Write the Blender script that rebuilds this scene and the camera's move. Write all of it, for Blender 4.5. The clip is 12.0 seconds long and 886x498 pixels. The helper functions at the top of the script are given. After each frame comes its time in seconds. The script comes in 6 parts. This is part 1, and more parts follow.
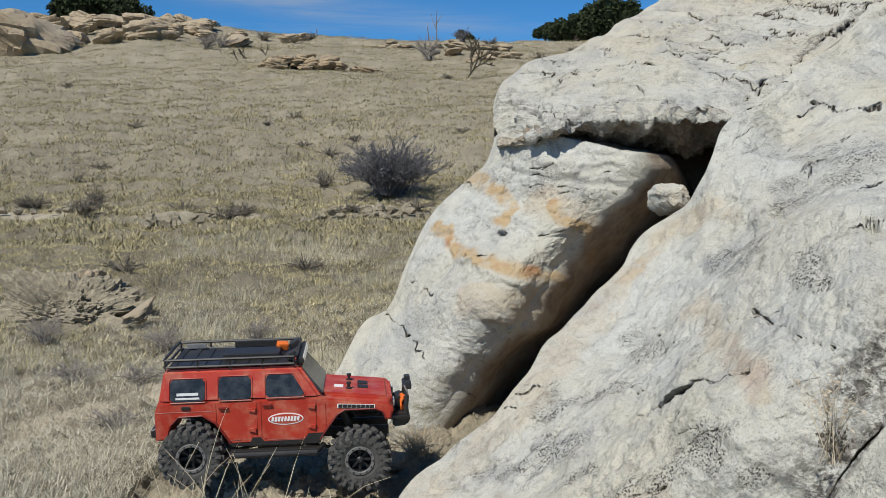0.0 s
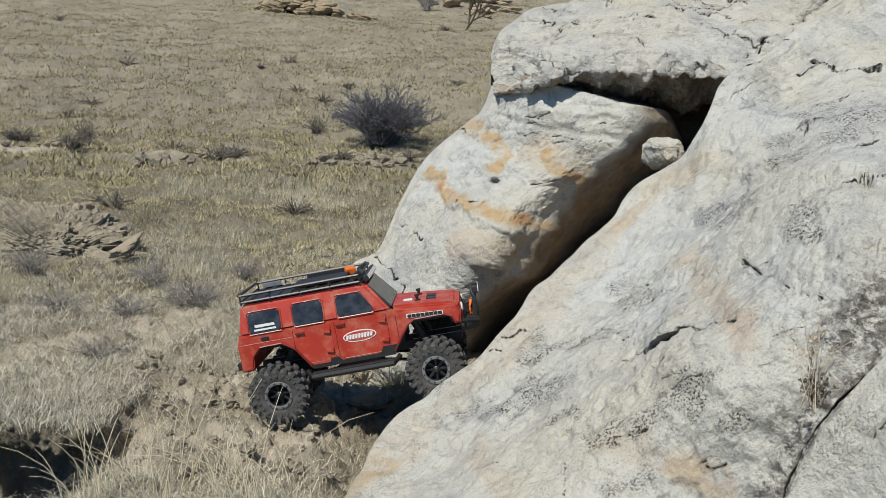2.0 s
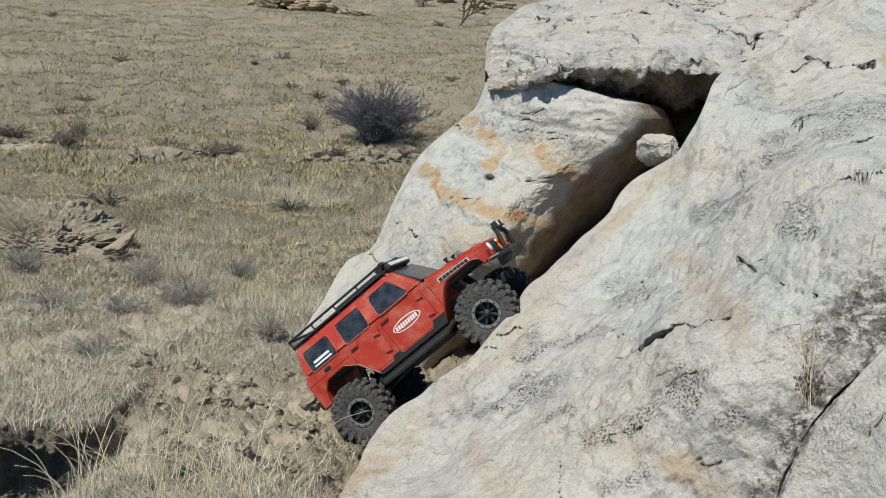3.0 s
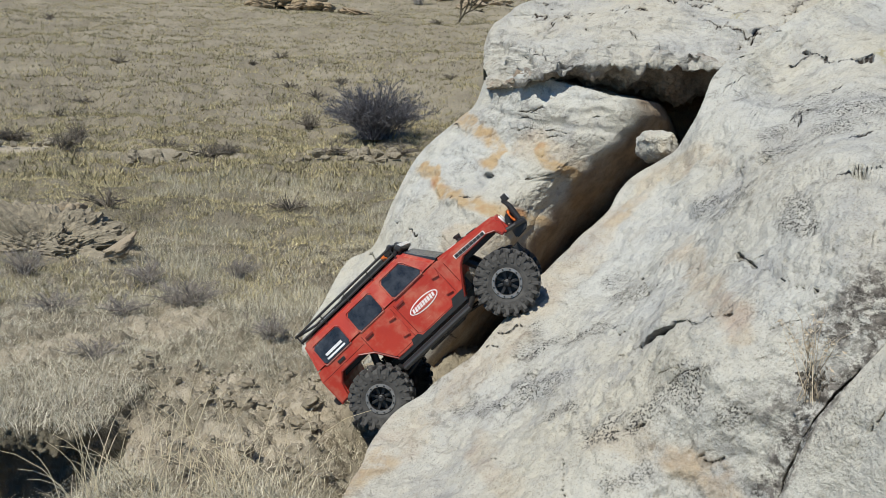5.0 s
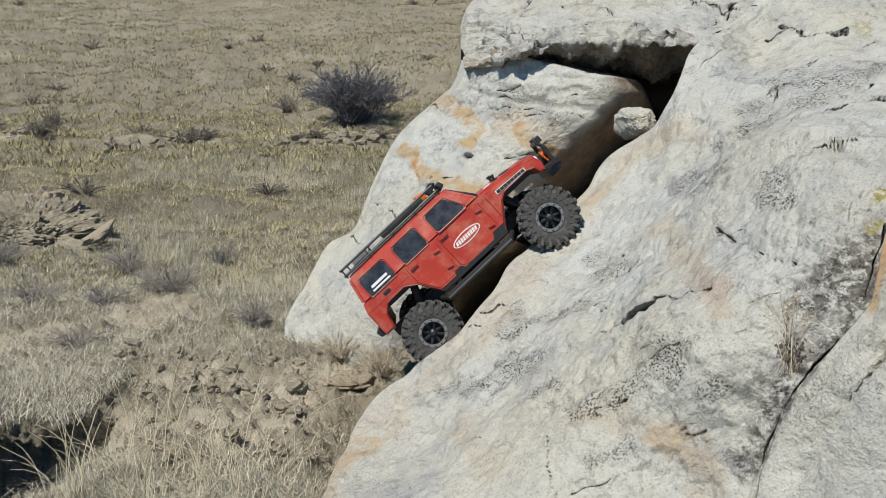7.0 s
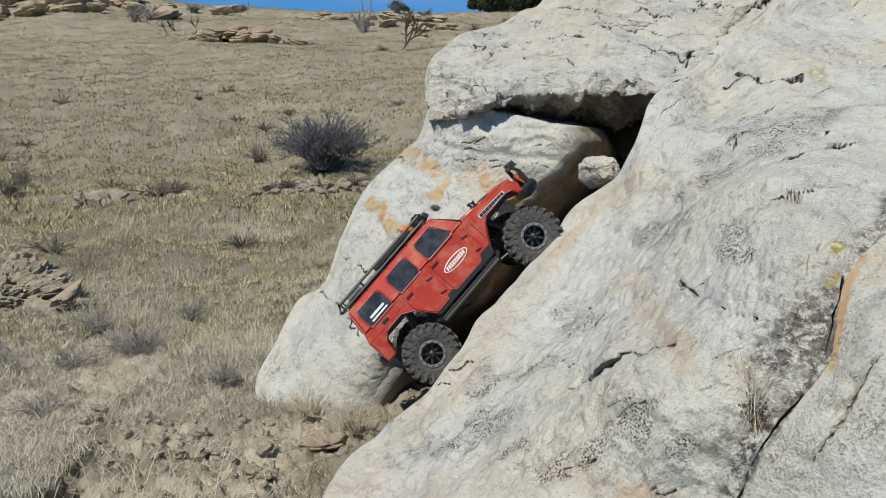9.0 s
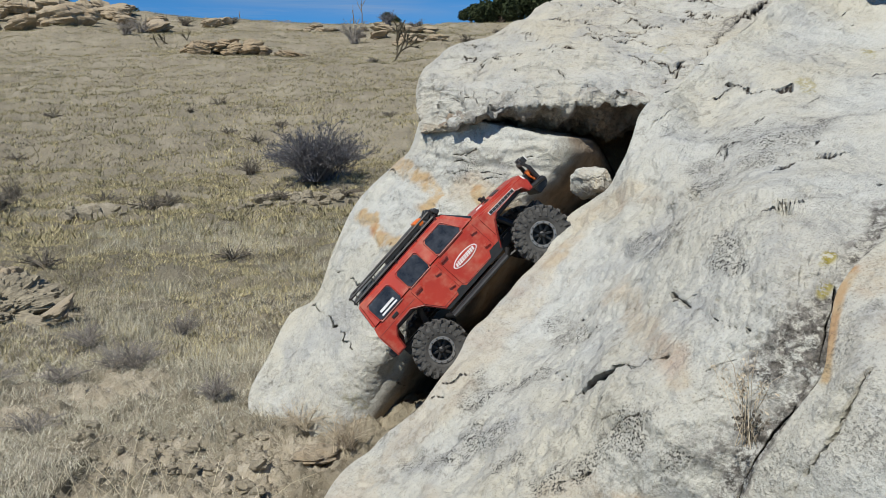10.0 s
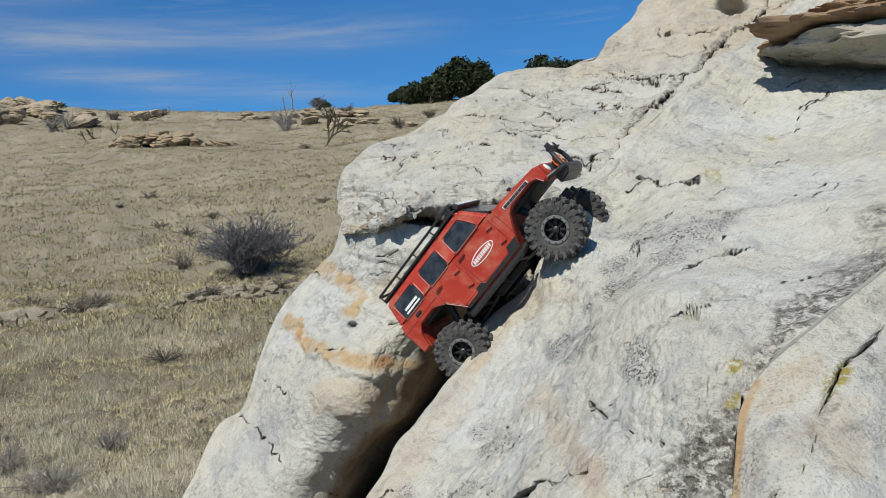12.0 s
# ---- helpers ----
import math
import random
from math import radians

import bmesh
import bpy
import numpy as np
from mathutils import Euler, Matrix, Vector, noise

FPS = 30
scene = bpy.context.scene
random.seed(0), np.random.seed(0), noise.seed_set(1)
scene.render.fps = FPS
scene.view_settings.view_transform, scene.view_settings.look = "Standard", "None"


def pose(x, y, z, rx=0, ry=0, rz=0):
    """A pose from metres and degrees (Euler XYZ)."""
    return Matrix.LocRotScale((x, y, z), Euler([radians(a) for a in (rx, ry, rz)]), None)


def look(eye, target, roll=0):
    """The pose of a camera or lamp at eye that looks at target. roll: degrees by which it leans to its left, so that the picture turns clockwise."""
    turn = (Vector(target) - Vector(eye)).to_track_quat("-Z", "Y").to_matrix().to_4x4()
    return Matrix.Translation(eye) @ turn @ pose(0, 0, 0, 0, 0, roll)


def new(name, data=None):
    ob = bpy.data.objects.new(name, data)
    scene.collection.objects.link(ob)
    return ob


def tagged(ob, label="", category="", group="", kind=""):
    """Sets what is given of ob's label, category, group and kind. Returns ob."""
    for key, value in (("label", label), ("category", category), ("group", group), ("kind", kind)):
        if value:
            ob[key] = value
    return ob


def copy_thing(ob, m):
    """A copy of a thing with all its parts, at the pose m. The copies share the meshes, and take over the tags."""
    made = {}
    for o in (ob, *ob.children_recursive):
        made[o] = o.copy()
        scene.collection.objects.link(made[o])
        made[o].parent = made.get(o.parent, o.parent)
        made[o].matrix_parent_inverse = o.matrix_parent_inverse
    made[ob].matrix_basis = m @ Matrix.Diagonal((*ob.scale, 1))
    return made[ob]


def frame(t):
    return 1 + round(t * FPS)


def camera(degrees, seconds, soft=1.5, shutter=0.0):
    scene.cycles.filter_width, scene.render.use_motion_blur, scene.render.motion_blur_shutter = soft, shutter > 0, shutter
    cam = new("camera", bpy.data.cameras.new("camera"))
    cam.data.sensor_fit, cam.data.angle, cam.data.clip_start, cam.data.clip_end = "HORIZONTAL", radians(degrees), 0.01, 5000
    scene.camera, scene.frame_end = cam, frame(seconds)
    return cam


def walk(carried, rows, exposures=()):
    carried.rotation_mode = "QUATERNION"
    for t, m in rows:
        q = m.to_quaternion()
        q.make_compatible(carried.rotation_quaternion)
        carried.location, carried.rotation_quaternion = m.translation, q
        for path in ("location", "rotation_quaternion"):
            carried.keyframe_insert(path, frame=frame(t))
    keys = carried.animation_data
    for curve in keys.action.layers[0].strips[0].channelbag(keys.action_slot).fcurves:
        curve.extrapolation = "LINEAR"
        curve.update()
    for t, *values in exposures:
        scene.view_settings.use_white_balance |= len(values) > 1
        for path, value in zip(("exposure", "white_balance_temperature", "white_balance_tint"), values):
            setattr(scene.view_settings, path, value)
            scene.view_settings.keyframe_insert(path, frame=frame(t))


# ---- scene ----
cam = camera(50.9, 12.0, soft=0.5)
PATH = [  # seconds, x, y, z, turn, tilt, lean
    (0.0, 0.0000, 0.0000, 0.0000, 0.00, -3.20, 0.00),
    (0.5, -0.0021, -0.0061, 0.0033, 0.64, -2.62, -0.93),
    (1.0, -0.0063, -0.0089, -0.0032, 0.68, -3.89, -1.25),
    (1.5, -0.0033, 0.0003, -0.0164, -0.04, -5.31, -1.97),
    (2.0, -0.0046, 0.0008, -0.0239, -0.50, -6.00, -2.61),
    (2.5, -0.0054, -0.0010, -0.0238, -0.67, -6.09, -2.70),
    (3.0, -0.0048, 0.0034, -0.0214, -0.84, -6.24, -2.52),
    (5.0, -0.0059, 0.0025, -0.0193, -0.91, -6.36, -1.87),
    (5.5, -0.0069, 0.0012, -0.0187, -1.16, -6.99, -1.24),
    (6.0, -0.0065, 0.0012, -0.0211, -1.41, -7.56, -1.15),
    (6.5, -0.0080, 0.0011, -0.0225, -1.77, -7.89, -1.05),
    (7.0, -0.0049, 0.0020, -0.0199, -2.19, -7.49, -0.82),
    (7.5, 0.0058, 0.0094, -0.0081, -2.90, -6.22, -0.17),
    (9.5, 0.0157, 0.0120, 0.0076, -3.99, -4.72, 1.03),
    (10.0, 0.0169, 0.0142, 0.0107, -4.27, -4.28, 1.29),
    (10.5, 0.0193, 0.0097, 0.0198, -4.56, -3.41, 1.87),
    (11.0, 0.0336, 0.0165, 0.0379, -5.66, -1.79, 3.27),
    (11.5, 0.0531, 0.0128, 0.0636, -6.87, -0.28, 4.18),
    (12.0, 0.0611, 0.0210, 0.0664, -8.04, 0.30, 4.27),
]
walk(cam, [(t, pose(x, y, z, 90 + tilt, lean, turn)) for t, x, y, z, turn, tilt, lean in PATH],
     exposures=[(0.0, 0.0), (12.0, 0.0)])

# ---- light ----
SUN_FROM = Vector((-0.36, -0.54, 0.76)).normalized()
sun = new("sun", bpy.data.lights.new("sun", "SUN"))
sun.data.energy, sun.data.angle, sun.data.color = 5.0, radians(0.5), (1.0, 0.96, 0.87)
sun.matrix_world = look((0, 0, 30), Vector((0, 0, 30)) - SUN_FROM)

world = bpy.data.worlds.new("world")
scene.world = world
world.use_nodes = True
wn, wl = world.node_tree.nodes, world.node_tree.links
wn.clear()
sky = wn.new("ShaderNodeTexSky")
sky.sky_type, sky.sun_disc = "NISHITA", False
sky.sun_elevation = math.asin(SUN_FROM.z)
sky.sun_rotation = math.atan2(SUN_FROM.x, SUN_FROM.y)
sky.air_density, sky.dust_density, sky.ozone_density, sky.altitude = 1.0, 0.2, 1.2, 1500
coord = wn.new("ShaderNodeTexCoord")
sep = wn.new("ShaderNodeSeparateXYZ")
wl.new(coord.outputs["Generated"], sep.inputs[0])
# thin cirrus: frayed streaks in two low bands, and a little everywhere
def world_math(op, a, b=0.0, c=0.0):
    m = wn.new("ShaderNodeMath")
    m.operation = op
    for at, v in enumerate((a, b, c)):
        if isinstance(v, bpy.types.NodeSocket):
            wl.new(v, m.inputs[at])
        else:
            m.inputs[at].default_value = v
    return m.outputs[0]


def wisp(scale, stretch, low, high, shift=0.0):
    mp = wn.new("ShaderNodeMapping")
    mp.inputs["Scale"].default_value, mp.inputs["Location"].default_value = stretch, (shift, 0, 0)
    wl.new(coord.outputs["Generated"], mp.inputs[0])
    t = wn.new("ShaderNodeTexNoise")
    t.inputs["Scale"].default_value, t.inputs["Detail"].default_value = scale, 9
    t.inputs["Roughness"].default_value, t.inputs["Distortion"].default_value = 0.6, 0.4
    wl.new(mp.outputs[0], t.inputs[0])
    r = wn.new("ShaderNodeMapRange")
    r.inputs[1].default_value, r.inputs[2].default_value = low, high
    wl.new(t.outputs[0], r.inputs[0])
    return r.outputs[0]


def band(height, slope, wide, from_x, to_x):
    """1 along a line across the sky, fading out over its width and at both ends."""
    line = world_math("MULTIPLY_ADD", sep.outputs[0], slope, height)
    off = world_math("DIVIDE", world_math("SUBTRACT", sep.outputs[2], line), wide)
    core = world_math("EXPONENT", world_math("MULTIPLY", world_math("MULTIPLY", off, off), -1.0))
    ends = []
    for at, sign in ((from_x, 1), (to_x, -1)):
        r = wn.new("ShaderNodeMapRange")
        r.interpolation_type = "SMOOTHSTEP"
        r.inputs[1].default_value, r.inputs[2].default_value = (at - 0.10, at + 0.10) if sign > 0 else (at + 0.10, at - 0.10)
        wl.new(sep.outputs[0], r.inputs[0])
        ends.append(r.outputs[0])
    return world_math("MULTIPLY", core, world_math("MULTIPLY", *ends))


streaks = wisp(2.3, (2.0, 2.0, 22.0), 0.30, 0.72)
thin = wisp(2.6, (2.2, 2.2, 26.0), 0.58, 0.85, 3.0)
upper = world_math("MULTIPLY", band(0.238, 0.0, 0.014, -0.45, 0.12), streaks)
lower = world_math("MULTIPLY", band(0.183, -0.085, 0.012, -0.22, 0.06), streaks)
high = world_math("MULTIPLY", band(0.275, 0.0, 0.010, -0.6, -0.22), streaks)
total = world_math("ADD", world_math("ADD", world_math("MULTIPLY", upper, 0.85), world_math("MULTIPLY", lower, 0.75)), world_math("ADD", world_math("MULTIPLY", high, 0.6), world_math("MULTIPLY", thin, 0.35)))
cover = wn.new("ShaderNodeClamp")
wl.new(total, cover.inputs[0])
mix = wn.new("ShaderNodeMix")
mix.data_type = "RGBA"
wl.new(cover.outputs[0], mix.inputs[0])
tint = wn.new("ShaderNodeMix")
tint.data_type, tint.blend_type = "RGBA", "MULTIPLY"
tint.inputs[0].default_value = 1.0
tint.inputs[7].default_value = (0.40, 1.05, 1.62, 1)
wl.new(sky.outputs[0], tint.inputs[6])
wl.new(tint.outputs[2], mix.inputs[6])
mix.inputs[7].default_value = (6.2, 6.9, 7.8, 1)
back = wn.new("ShaderNodeBackground")
back.inputs[1].default_value = 0.063
wl.new(mix.outputs[2], back.inputs[0])
out = wn.new("ShaderNodeOutputWorld")
wl.new(back.outputs[0], out.inputs[0])


# ---- numbers ----
_table = np.random.default_rng(7)
PERM = _table.permutation(256).astype(np.int32)
GRAD = _table.normal(size=(256, 3)).astype(np.float32)
GRAD /= np.linalg.norm(GRAD, axis=1, keepdims=True)


def perlin(p, seed=0):
    """Smooth noise of the points p (n x 3), about -1 to 1."""
    p = np.asarray(p, np.float32) + np.float32(seed * 17.37 % 101)
    i = np.floor(p).astype(np.int32)
    f = p - i
    w = f * f * f * (f * (f * 6 - 15) + 10)
    total = np.zeros(len(p), np.float32)
    x0 = [PERM[(i[:, 0] + k) & 255] for k in (0, 1)]
    for dx in (0, 1):
        wx = w[:, 0] if dx else 1 - w[:, 0]
        for dy in (0, 1):
            y0 = PERM[(x0[dx] + i[:, 1] + dy) & 255]
            wy = wx * (w[:, 1] if dy else 1 - w[:, 1])
            for dz in (0, 1):
                g = GRAD[PERM[(y0 + i[:, 2] + dz) & 255]]
                dot = (f[:, 0] - dx) * g[:, 0] + (f[:, 1] - dy) * g[:, 1] + (f[:, 2] - dz) * g[:, 2]
                total += dot * wy * (w[:, 2] if dz else 1 - w[:, 2])
    return total * 1.6


def fbm(p, scale, octaves=4, rough=0.5, seed=0):
    p, total, amp = np.asarray(p, float) * scale, 0.0, 1.0
    for k in range(octaves):
        total = total + amp * perlin(p, seed + k)
        p, amp = p * 2.03, amp * rough
    return total


def ease(a, b, x):
    x = np.clip((x - a) / (b - a), 0, 1)
    return x * x * (3 - 2 * x)


def curve_through(points, n):
    """n points at even steps along a smooth line through the given ones."""
    p = np.array(points, float)
    q = np.vstack([2 * p[0] - p[1], p, 2 * p[-1] - p[-2]])
    out = []
    for k in range(1, len(q) - 2):
        t = np.linspace(0, 1, 24, endpoint=False)[:, None]
        a, b, c, d = q[k - 1], q[k], q[k + 1], q[k + 2]
        out.append(0.5 * (2 * b + (c - a) * t + (2 * a - 5 * b + 4 * c - d) * t * t + (3 * b - a - 3 * c + d) * t ** 3))
    out = np.vstack(out + [p[-1:]])
    along = np.concatenate([[0], np.cumsum(np.linalg.norm(np.diff(out, axis=0), axis=1))])
    want = np.linspace(0, along[-1], n)
    return np.stack([np.interp(want, along, out[:, k]) for k in range(out.shape[1])], 1)


def spline_field(knots):
    """A smooth field over the plane through the knots (a, b, value)."""
    k = np.array(knots, float)
    def kernel(d):
        return d * d * np.log(d + 1e-9)
    n = len(k)
    m = np.zeros((n + 3, n + 3))
    m[:n, :n] = kernel(np.linalg.norm(k[:, None, :2] - k[None, :, :2], axis=2)) + np.eye(n) * 1e-4
    m[:n, n], m[:n, n + 1:] = 1, k[:, :2]
    m[n:, :n] = m[:n, n:].T
    w = np.linalg.solve(m, np.concatenate([k[:, 2], np.zeros(3)]))
    def field(a, b):
        total = w[n] + w[n + 1] * a + w[n + 2] * b
        for q, c in zip(k, w[:n]):
            total = total + c * kernel(np.hypot(a - q[0], b - q[1]))
        return total
    return field


def line_distance(p, line):
    """Distance of the points p (n x 2) from a broken line."""
    best = np.full(len(p), 9.0)
    line = np.array(line, float)
    for a, b in zip(line[:-1], line[1:]):
        t = np.clip(((p - a) @ (b - a)) / max((b - a) @ (b - a), 1e-12), 0, 1)
        best = np.minimum(best, np.linalg.norm(p - a - t[:, None] * (b - a), axis=1))
    return best


# ---- building ----
def mesh_of(name, verts, faces, smooth=True):
    me = bpy.data.meshes.new(name)
    verts, faces = np.asarray(verts, np.float32), np.asarray(faces, np.int32)
    k = faces.shape[1]
    me.vertices.add(len(verts))
    me.vertices.foreach_set("co", verts.ravel())
    me.loops.add(faces.size)
    me.loops.foreach_set("vertex_index", faces.ravel())
    me.polygons.add(len(faces))
    me.polygons.foreach_set("loop_start", np.arange(0, faces.size, k, dtype=np.int32))
    me.polygons.foreach_set("use_smooth", np.full(len(faces), smooth))
    me.update(calc_edges=True)
    return me


def grid_faces(rows, cols):
    i = np.arange(rows * cols).reshape(rows, cols)
    return np.stack([i[:-1, :-1], i[:-1, 1:], i[1:, 1:], i[1:, :-1]], -1).reshape(-1, 4)


def paint(me, name, values):
    me.attributes.new(name, "FLOAT", "POINT").data.foreach_set("value", np.asarray(values, np.float32))


def part(name, bm, material, parent, label="", smooth=False):
    """Links a bmesh as one mesh object under a thing or a part."""
    me = bpy.data.meshes.new(name)
    bm.normal_update()
    bm.to_mesh(me)
    bm.free()
    if smooth:
        me.polygons.foreach_set("use_smooth", [True] * len(me.polygons))
    me.materials.append(material)
    ob = new(name, me)
    ob.parent = parent
    return tagged(ob, label)


def thing_mesh(name, me, material, parent=None):
    me.materials.append(material)
    ob = new(name, me)
    ob.parent = parent
    return ob


# ---- materials ----
def shader(name, rough=0.8, metal=0.0):
    m = bpy.data.materials.new(name)
    m.use_nodes = True
    b = m.node_tree.nodes["Principled BSDF"]
    b.inputs["Roughness"].default_value, b.inputs["Metallic"].default_value = rough, metal
    return m, m.node_tree.nodes, m.node_tree.links, b


def noise_node(n, l, scale, detail=6, rough=0.55, distort=0.0, where=None, stretch=None, turn=0.0):
    t = n.new("ShaderNodeTexNoise")
    t.inputs["Scale"].default_value, t.inputs["Detail"].default_value = scale, detail
    t.inputs["Roughness"].default_value, t.inputs["Distortion"].default_value = rough, distort
    if where is None:
        where = n.new("ShaderNodeTexCoord").outputs["Object"]
    if stretch:
        mp = n.new("ShaderNodeMapping")
        mp.inputs["Scale"].default_value = stretch
        if turn:
            # turn first, then stretch
            sp = n.new("ShaderNodeMapping")
            sp.inputs["Rotation"].default_value = (0, 0, radians(turn))
            l.new(where, sp.inputs[0])
            where = sp.outputs[0]
        l.new(where, mp.inputs[0])
        where = mp.outputs[0]
    l.new(where, t.inputs["Vector"])
    return t.outputs["Fac"]


def ramp(n, l, source, stops):
    r = n.new("ShaderNodeValToRGB")
    while len(r.color_ramp.elements) < len(stops):
        r.color_ramp.elements.new(0.5)
    for e, (at, c) in zip(r.color_ramp.elements, stops):
        e.position, e.color = at, (*c, 1) if len(c) == 3 else c
    l.new(source, r.inputs[0])
    return r.outputs[0]


def mixed(n, l, factor, a, b, blend="MIX"):
    m = n.new("ShaderNodeMix")
    m.data_type, m.blend_type = "RGBA", blend
    for at, v in ((0, factor), (6, a), (7, b)):
        if isinstance(v, bpy.types.NodeSocket):
            l.new(v, m.inputs[at])
        else:
            m.inputs[at].default_value = (*v, 1) if isinstance(v, tuple) else v
    return m.outputs[2]


def calc(n, l, op, a, b=0.0, c=0.0):
    m = n.new("ShaderNodeMath")
    m.operation = op
    for at, v in enumerate((a, b, c)):
        if isinstance(v, bpy.types.NodeSocket):
            l.new(v, m.inputs[at])
        else:
            m.inputs[at].default_value = v
    return m.outputs[0]


def bump(n, l, b, heights, distance=0.01, strength=1.0):
    k = n.new("ShaderNodeBump")
    k.inputs["Distance"].default_value, k.inputs["Strength"].default_value = distance, strength
    l.new(heights, k.inputs["Height"])
    l.new(k.outputs[0], b.inputs["Normal"])


def attribute(n, name):
    a = n.new("ShaderNodeAttribute")
    a.attribute_name = name
    return a.outputs["Fac"]


def sandstone(name, pale=(0.515, 0.514, 0.470), grey=(0.33, 0.332, 0.325), grain=1.0, skin=True, bedded=0.0, turn=0.0):
    """Pale weathered sandstone: grey crust in patches, iron stains, black lichen specks, sandy grain."""
    m, n, l, b = shader(name, 0.92)
    b.inputs["Specular IOR Level"].default_value = 0.2
    if skin:
        at = n.new("ShaderNodeAttribute")
        at.attribute_name = "skin"
        where_on = at.outputs["Vector"]
    else:
        where_on = n.new("ShaderNodeTexCoord").outputs["Object"]
    broad = noise_node(n, l, 2.6 * grain, 5, 0.6, where=where_on)
    col = mixed(n, l, ramp(n, l, broad, [(0.40, (0, 0, 0)), (0.62, (1, 1, 1))]), pale, (pale[0] * 0.97, pale[1] * 0.92, pale[2] * 0.83))
    crust = noise_node(n, l, 6.5 * grain, 10, 0.70, 0.3, where=where_on)
    col = mixed(n, l, ramp(n, l, crust, [(0.50, (0, 0, 0)), (0.58, (0.35, 0.35, 0.35)), (0.72, (0.85, 0.85, 0.85))]), col, grey)
    fine = noise_node(n, l, 330 * grain, 4, 0.75, where=where_on)
    col = mixed(n, l, 0.8, col, ramp(n, l, fine, [(0.32, (0.36, 0.35, 0.33)), (0.46, (0.95, 0.95, 0.95)), (0.75, (1, 1, 1))]), "MULTIPLY")
    # grey weathering in streaks, and dark pits gathered in patches
    area = ramp(n, l, noise_node(n, l, 4.4 * grain, 4, 0.6, 0.5, where=where_on), [(0.46, (0, 0, 0)), (0.62, (1, 1, 1))])
    mottle = noise_node(n, l, 34 * grain, 9, 0.74, where=where_on)
    col = mixed(n, l, calc(n, l, "MULTIPLY_ADD", area, 0.55, 0.25), col, ramp(n, l, mottle, [(0.36, (0.34, 0.33, 0.32)), (0.47, (0.96, 0.96, 0.96)), (0.7, (1, 1, 0.99))]), "MULTIPLY")
    # iron stain, from the surface's own attribute
    rust = calc(n, l, "MULTIPLY", attribute(n, "iron"), ramp(n, l, noise_node(n, l, 22 * grain, 6, 0.65, where=where_on), [(0.32, (0.15, 0.15, 0.15)), (0.52, (1, 1, 1))]))
    col = mixed(n, l, rust, col, ramp(n, l, noise_node(n, l, 11 * grain, 4, where=where_on), [(0.35, (0.37, 0.245, 0.12)), (0.55, (0.43, 0.325, 0.19)), (0.75, (0.34, 0.17, 0.08))]))
    # brown rock on undersides and turned-back flanks, coloured darker to deepen their shade
    brown_shade = calc(n, l, "MULTIPLY", attribute(n, "brown_shade"), ramp(n, l, noise_node(n, l, 9 * grain, 6, 0.65, where=where_on), [(0.30, (0.45, 0.45, 0.45)), (0.55, (1, 1, 1))]))
    col = mixed(n, l, brown_shade, col, ramp(n, l, noise_node(n, l, 26 * grain, 6, 0.7, where=where_on), [(0.35, (0.15, 0.11, 0.08)), (0.55, (0.24, 0.18, 0.125)), (0.72, (0.32, 0.245, 0.16))]))
    # black lichen in speckled patches
    patch = calc(n, l, "MULTIPLY_ADD", attribute(n, "lichen"), 0.13, noise_node(n, l, 17 * grain, 5, 0.62, 0.6, where=where_on))
    speck = noise_node(n, l, 300 * grain, 4, 0.65, where=where_on)
    where = calc(n, l, "MULTIPLY", ramp(n, l, patch, [(0.50, (0, 0, 0)), (0.72, (1, 1, 1))]), ramp(n, l, speck, [(0.51, (0, 0, 0)), (0.60, (1, 1, 1))]))
    where = calc(n, l, "MULTIPLY", where, calc(n, l, "MULTIPLY_ADD", attribute(n, "lichen"), 0.75, 0.40))
    col = mixed(n, l, where, col, (0.07, 0.065, 0.06))
    # dark crust; along the joint of slab and block it also paints crevice shade
    crust_and_shade = calc(n, l, "MULTIPLY", attribute(n, "dark"), ramp(n, l, noise_node(n, l, 62 * grain, 8, 0.78, where=where_on), [(0.44, (0, 0, 0)), (0.54, (1, 1, 1))]))
    col = mixed(n, l, crust_and_shade, col, ramp(n, l, noise_node(n, l, 110 * grain, 5, 0.7, where=where_on), [(0.38, (0.05, 0.046, 0.04)), (0.62, (0.20, 0.185, 0.165))]))
    moss = calc(n, l, "MULTIPLY", attribute(n, "moss"), ramp(n, l, noise_node(n, l, 100 * grain, 5, 0.75, where=where_on), [(0.45, (0, 0, 0)), (0.53, (1, 1, 1))]))
    col = mixed(n, l, moss, col, (0.27, 0.225, 0.045))
    l.new(col, b.inputs["Base Color"])
    relief = calc(n, l, "MULTIPLY_ADD", noise_node(n, l, 120 * grain, 5, 0.7, where=where_on), 0.30, noise_node(n, l, 24 * grain, 10, 0.64, 0.2, where=where_on))
    # flakes with crisp edges, thick in some areas
    flake = noise_node(n, l, 13 * grain, 8, 0.60, 0.2, where=where_on, stretch=(0.7, 1.5, 1.0) if skin else None, turn=turn)
    flake = ramp(n, l, flake, [(0.36, (0, 0, 0)), (0.375, (0.3, 0.3, 0.3)), (0.47, (0.34, 0.34, 0.34)), (0.485, (0.62, 0.62, 0.62)), (0.56, (0.66, 0.66, 0.66)), (0.575, (1, 1, 1))])
    relief = calc(n, l, "MULTIPLY_ADD", calc(n, l, "MULTIPLY", flake, calc(n, l, "MULTIPLY_ADD", area, 0.75, 0.25)), 0.30 if bedded else 0.13, relief)
    relief = calc(n, l, "MULTIPLY_ADD", where, -0.15, relief)
    if bedded:
        leaf = noise_node(n, l, 7.0 * grain, 6, 0.62, 0.15, where=where_on, stretch=(0.5, 5.5, 1.0), turn=turn)
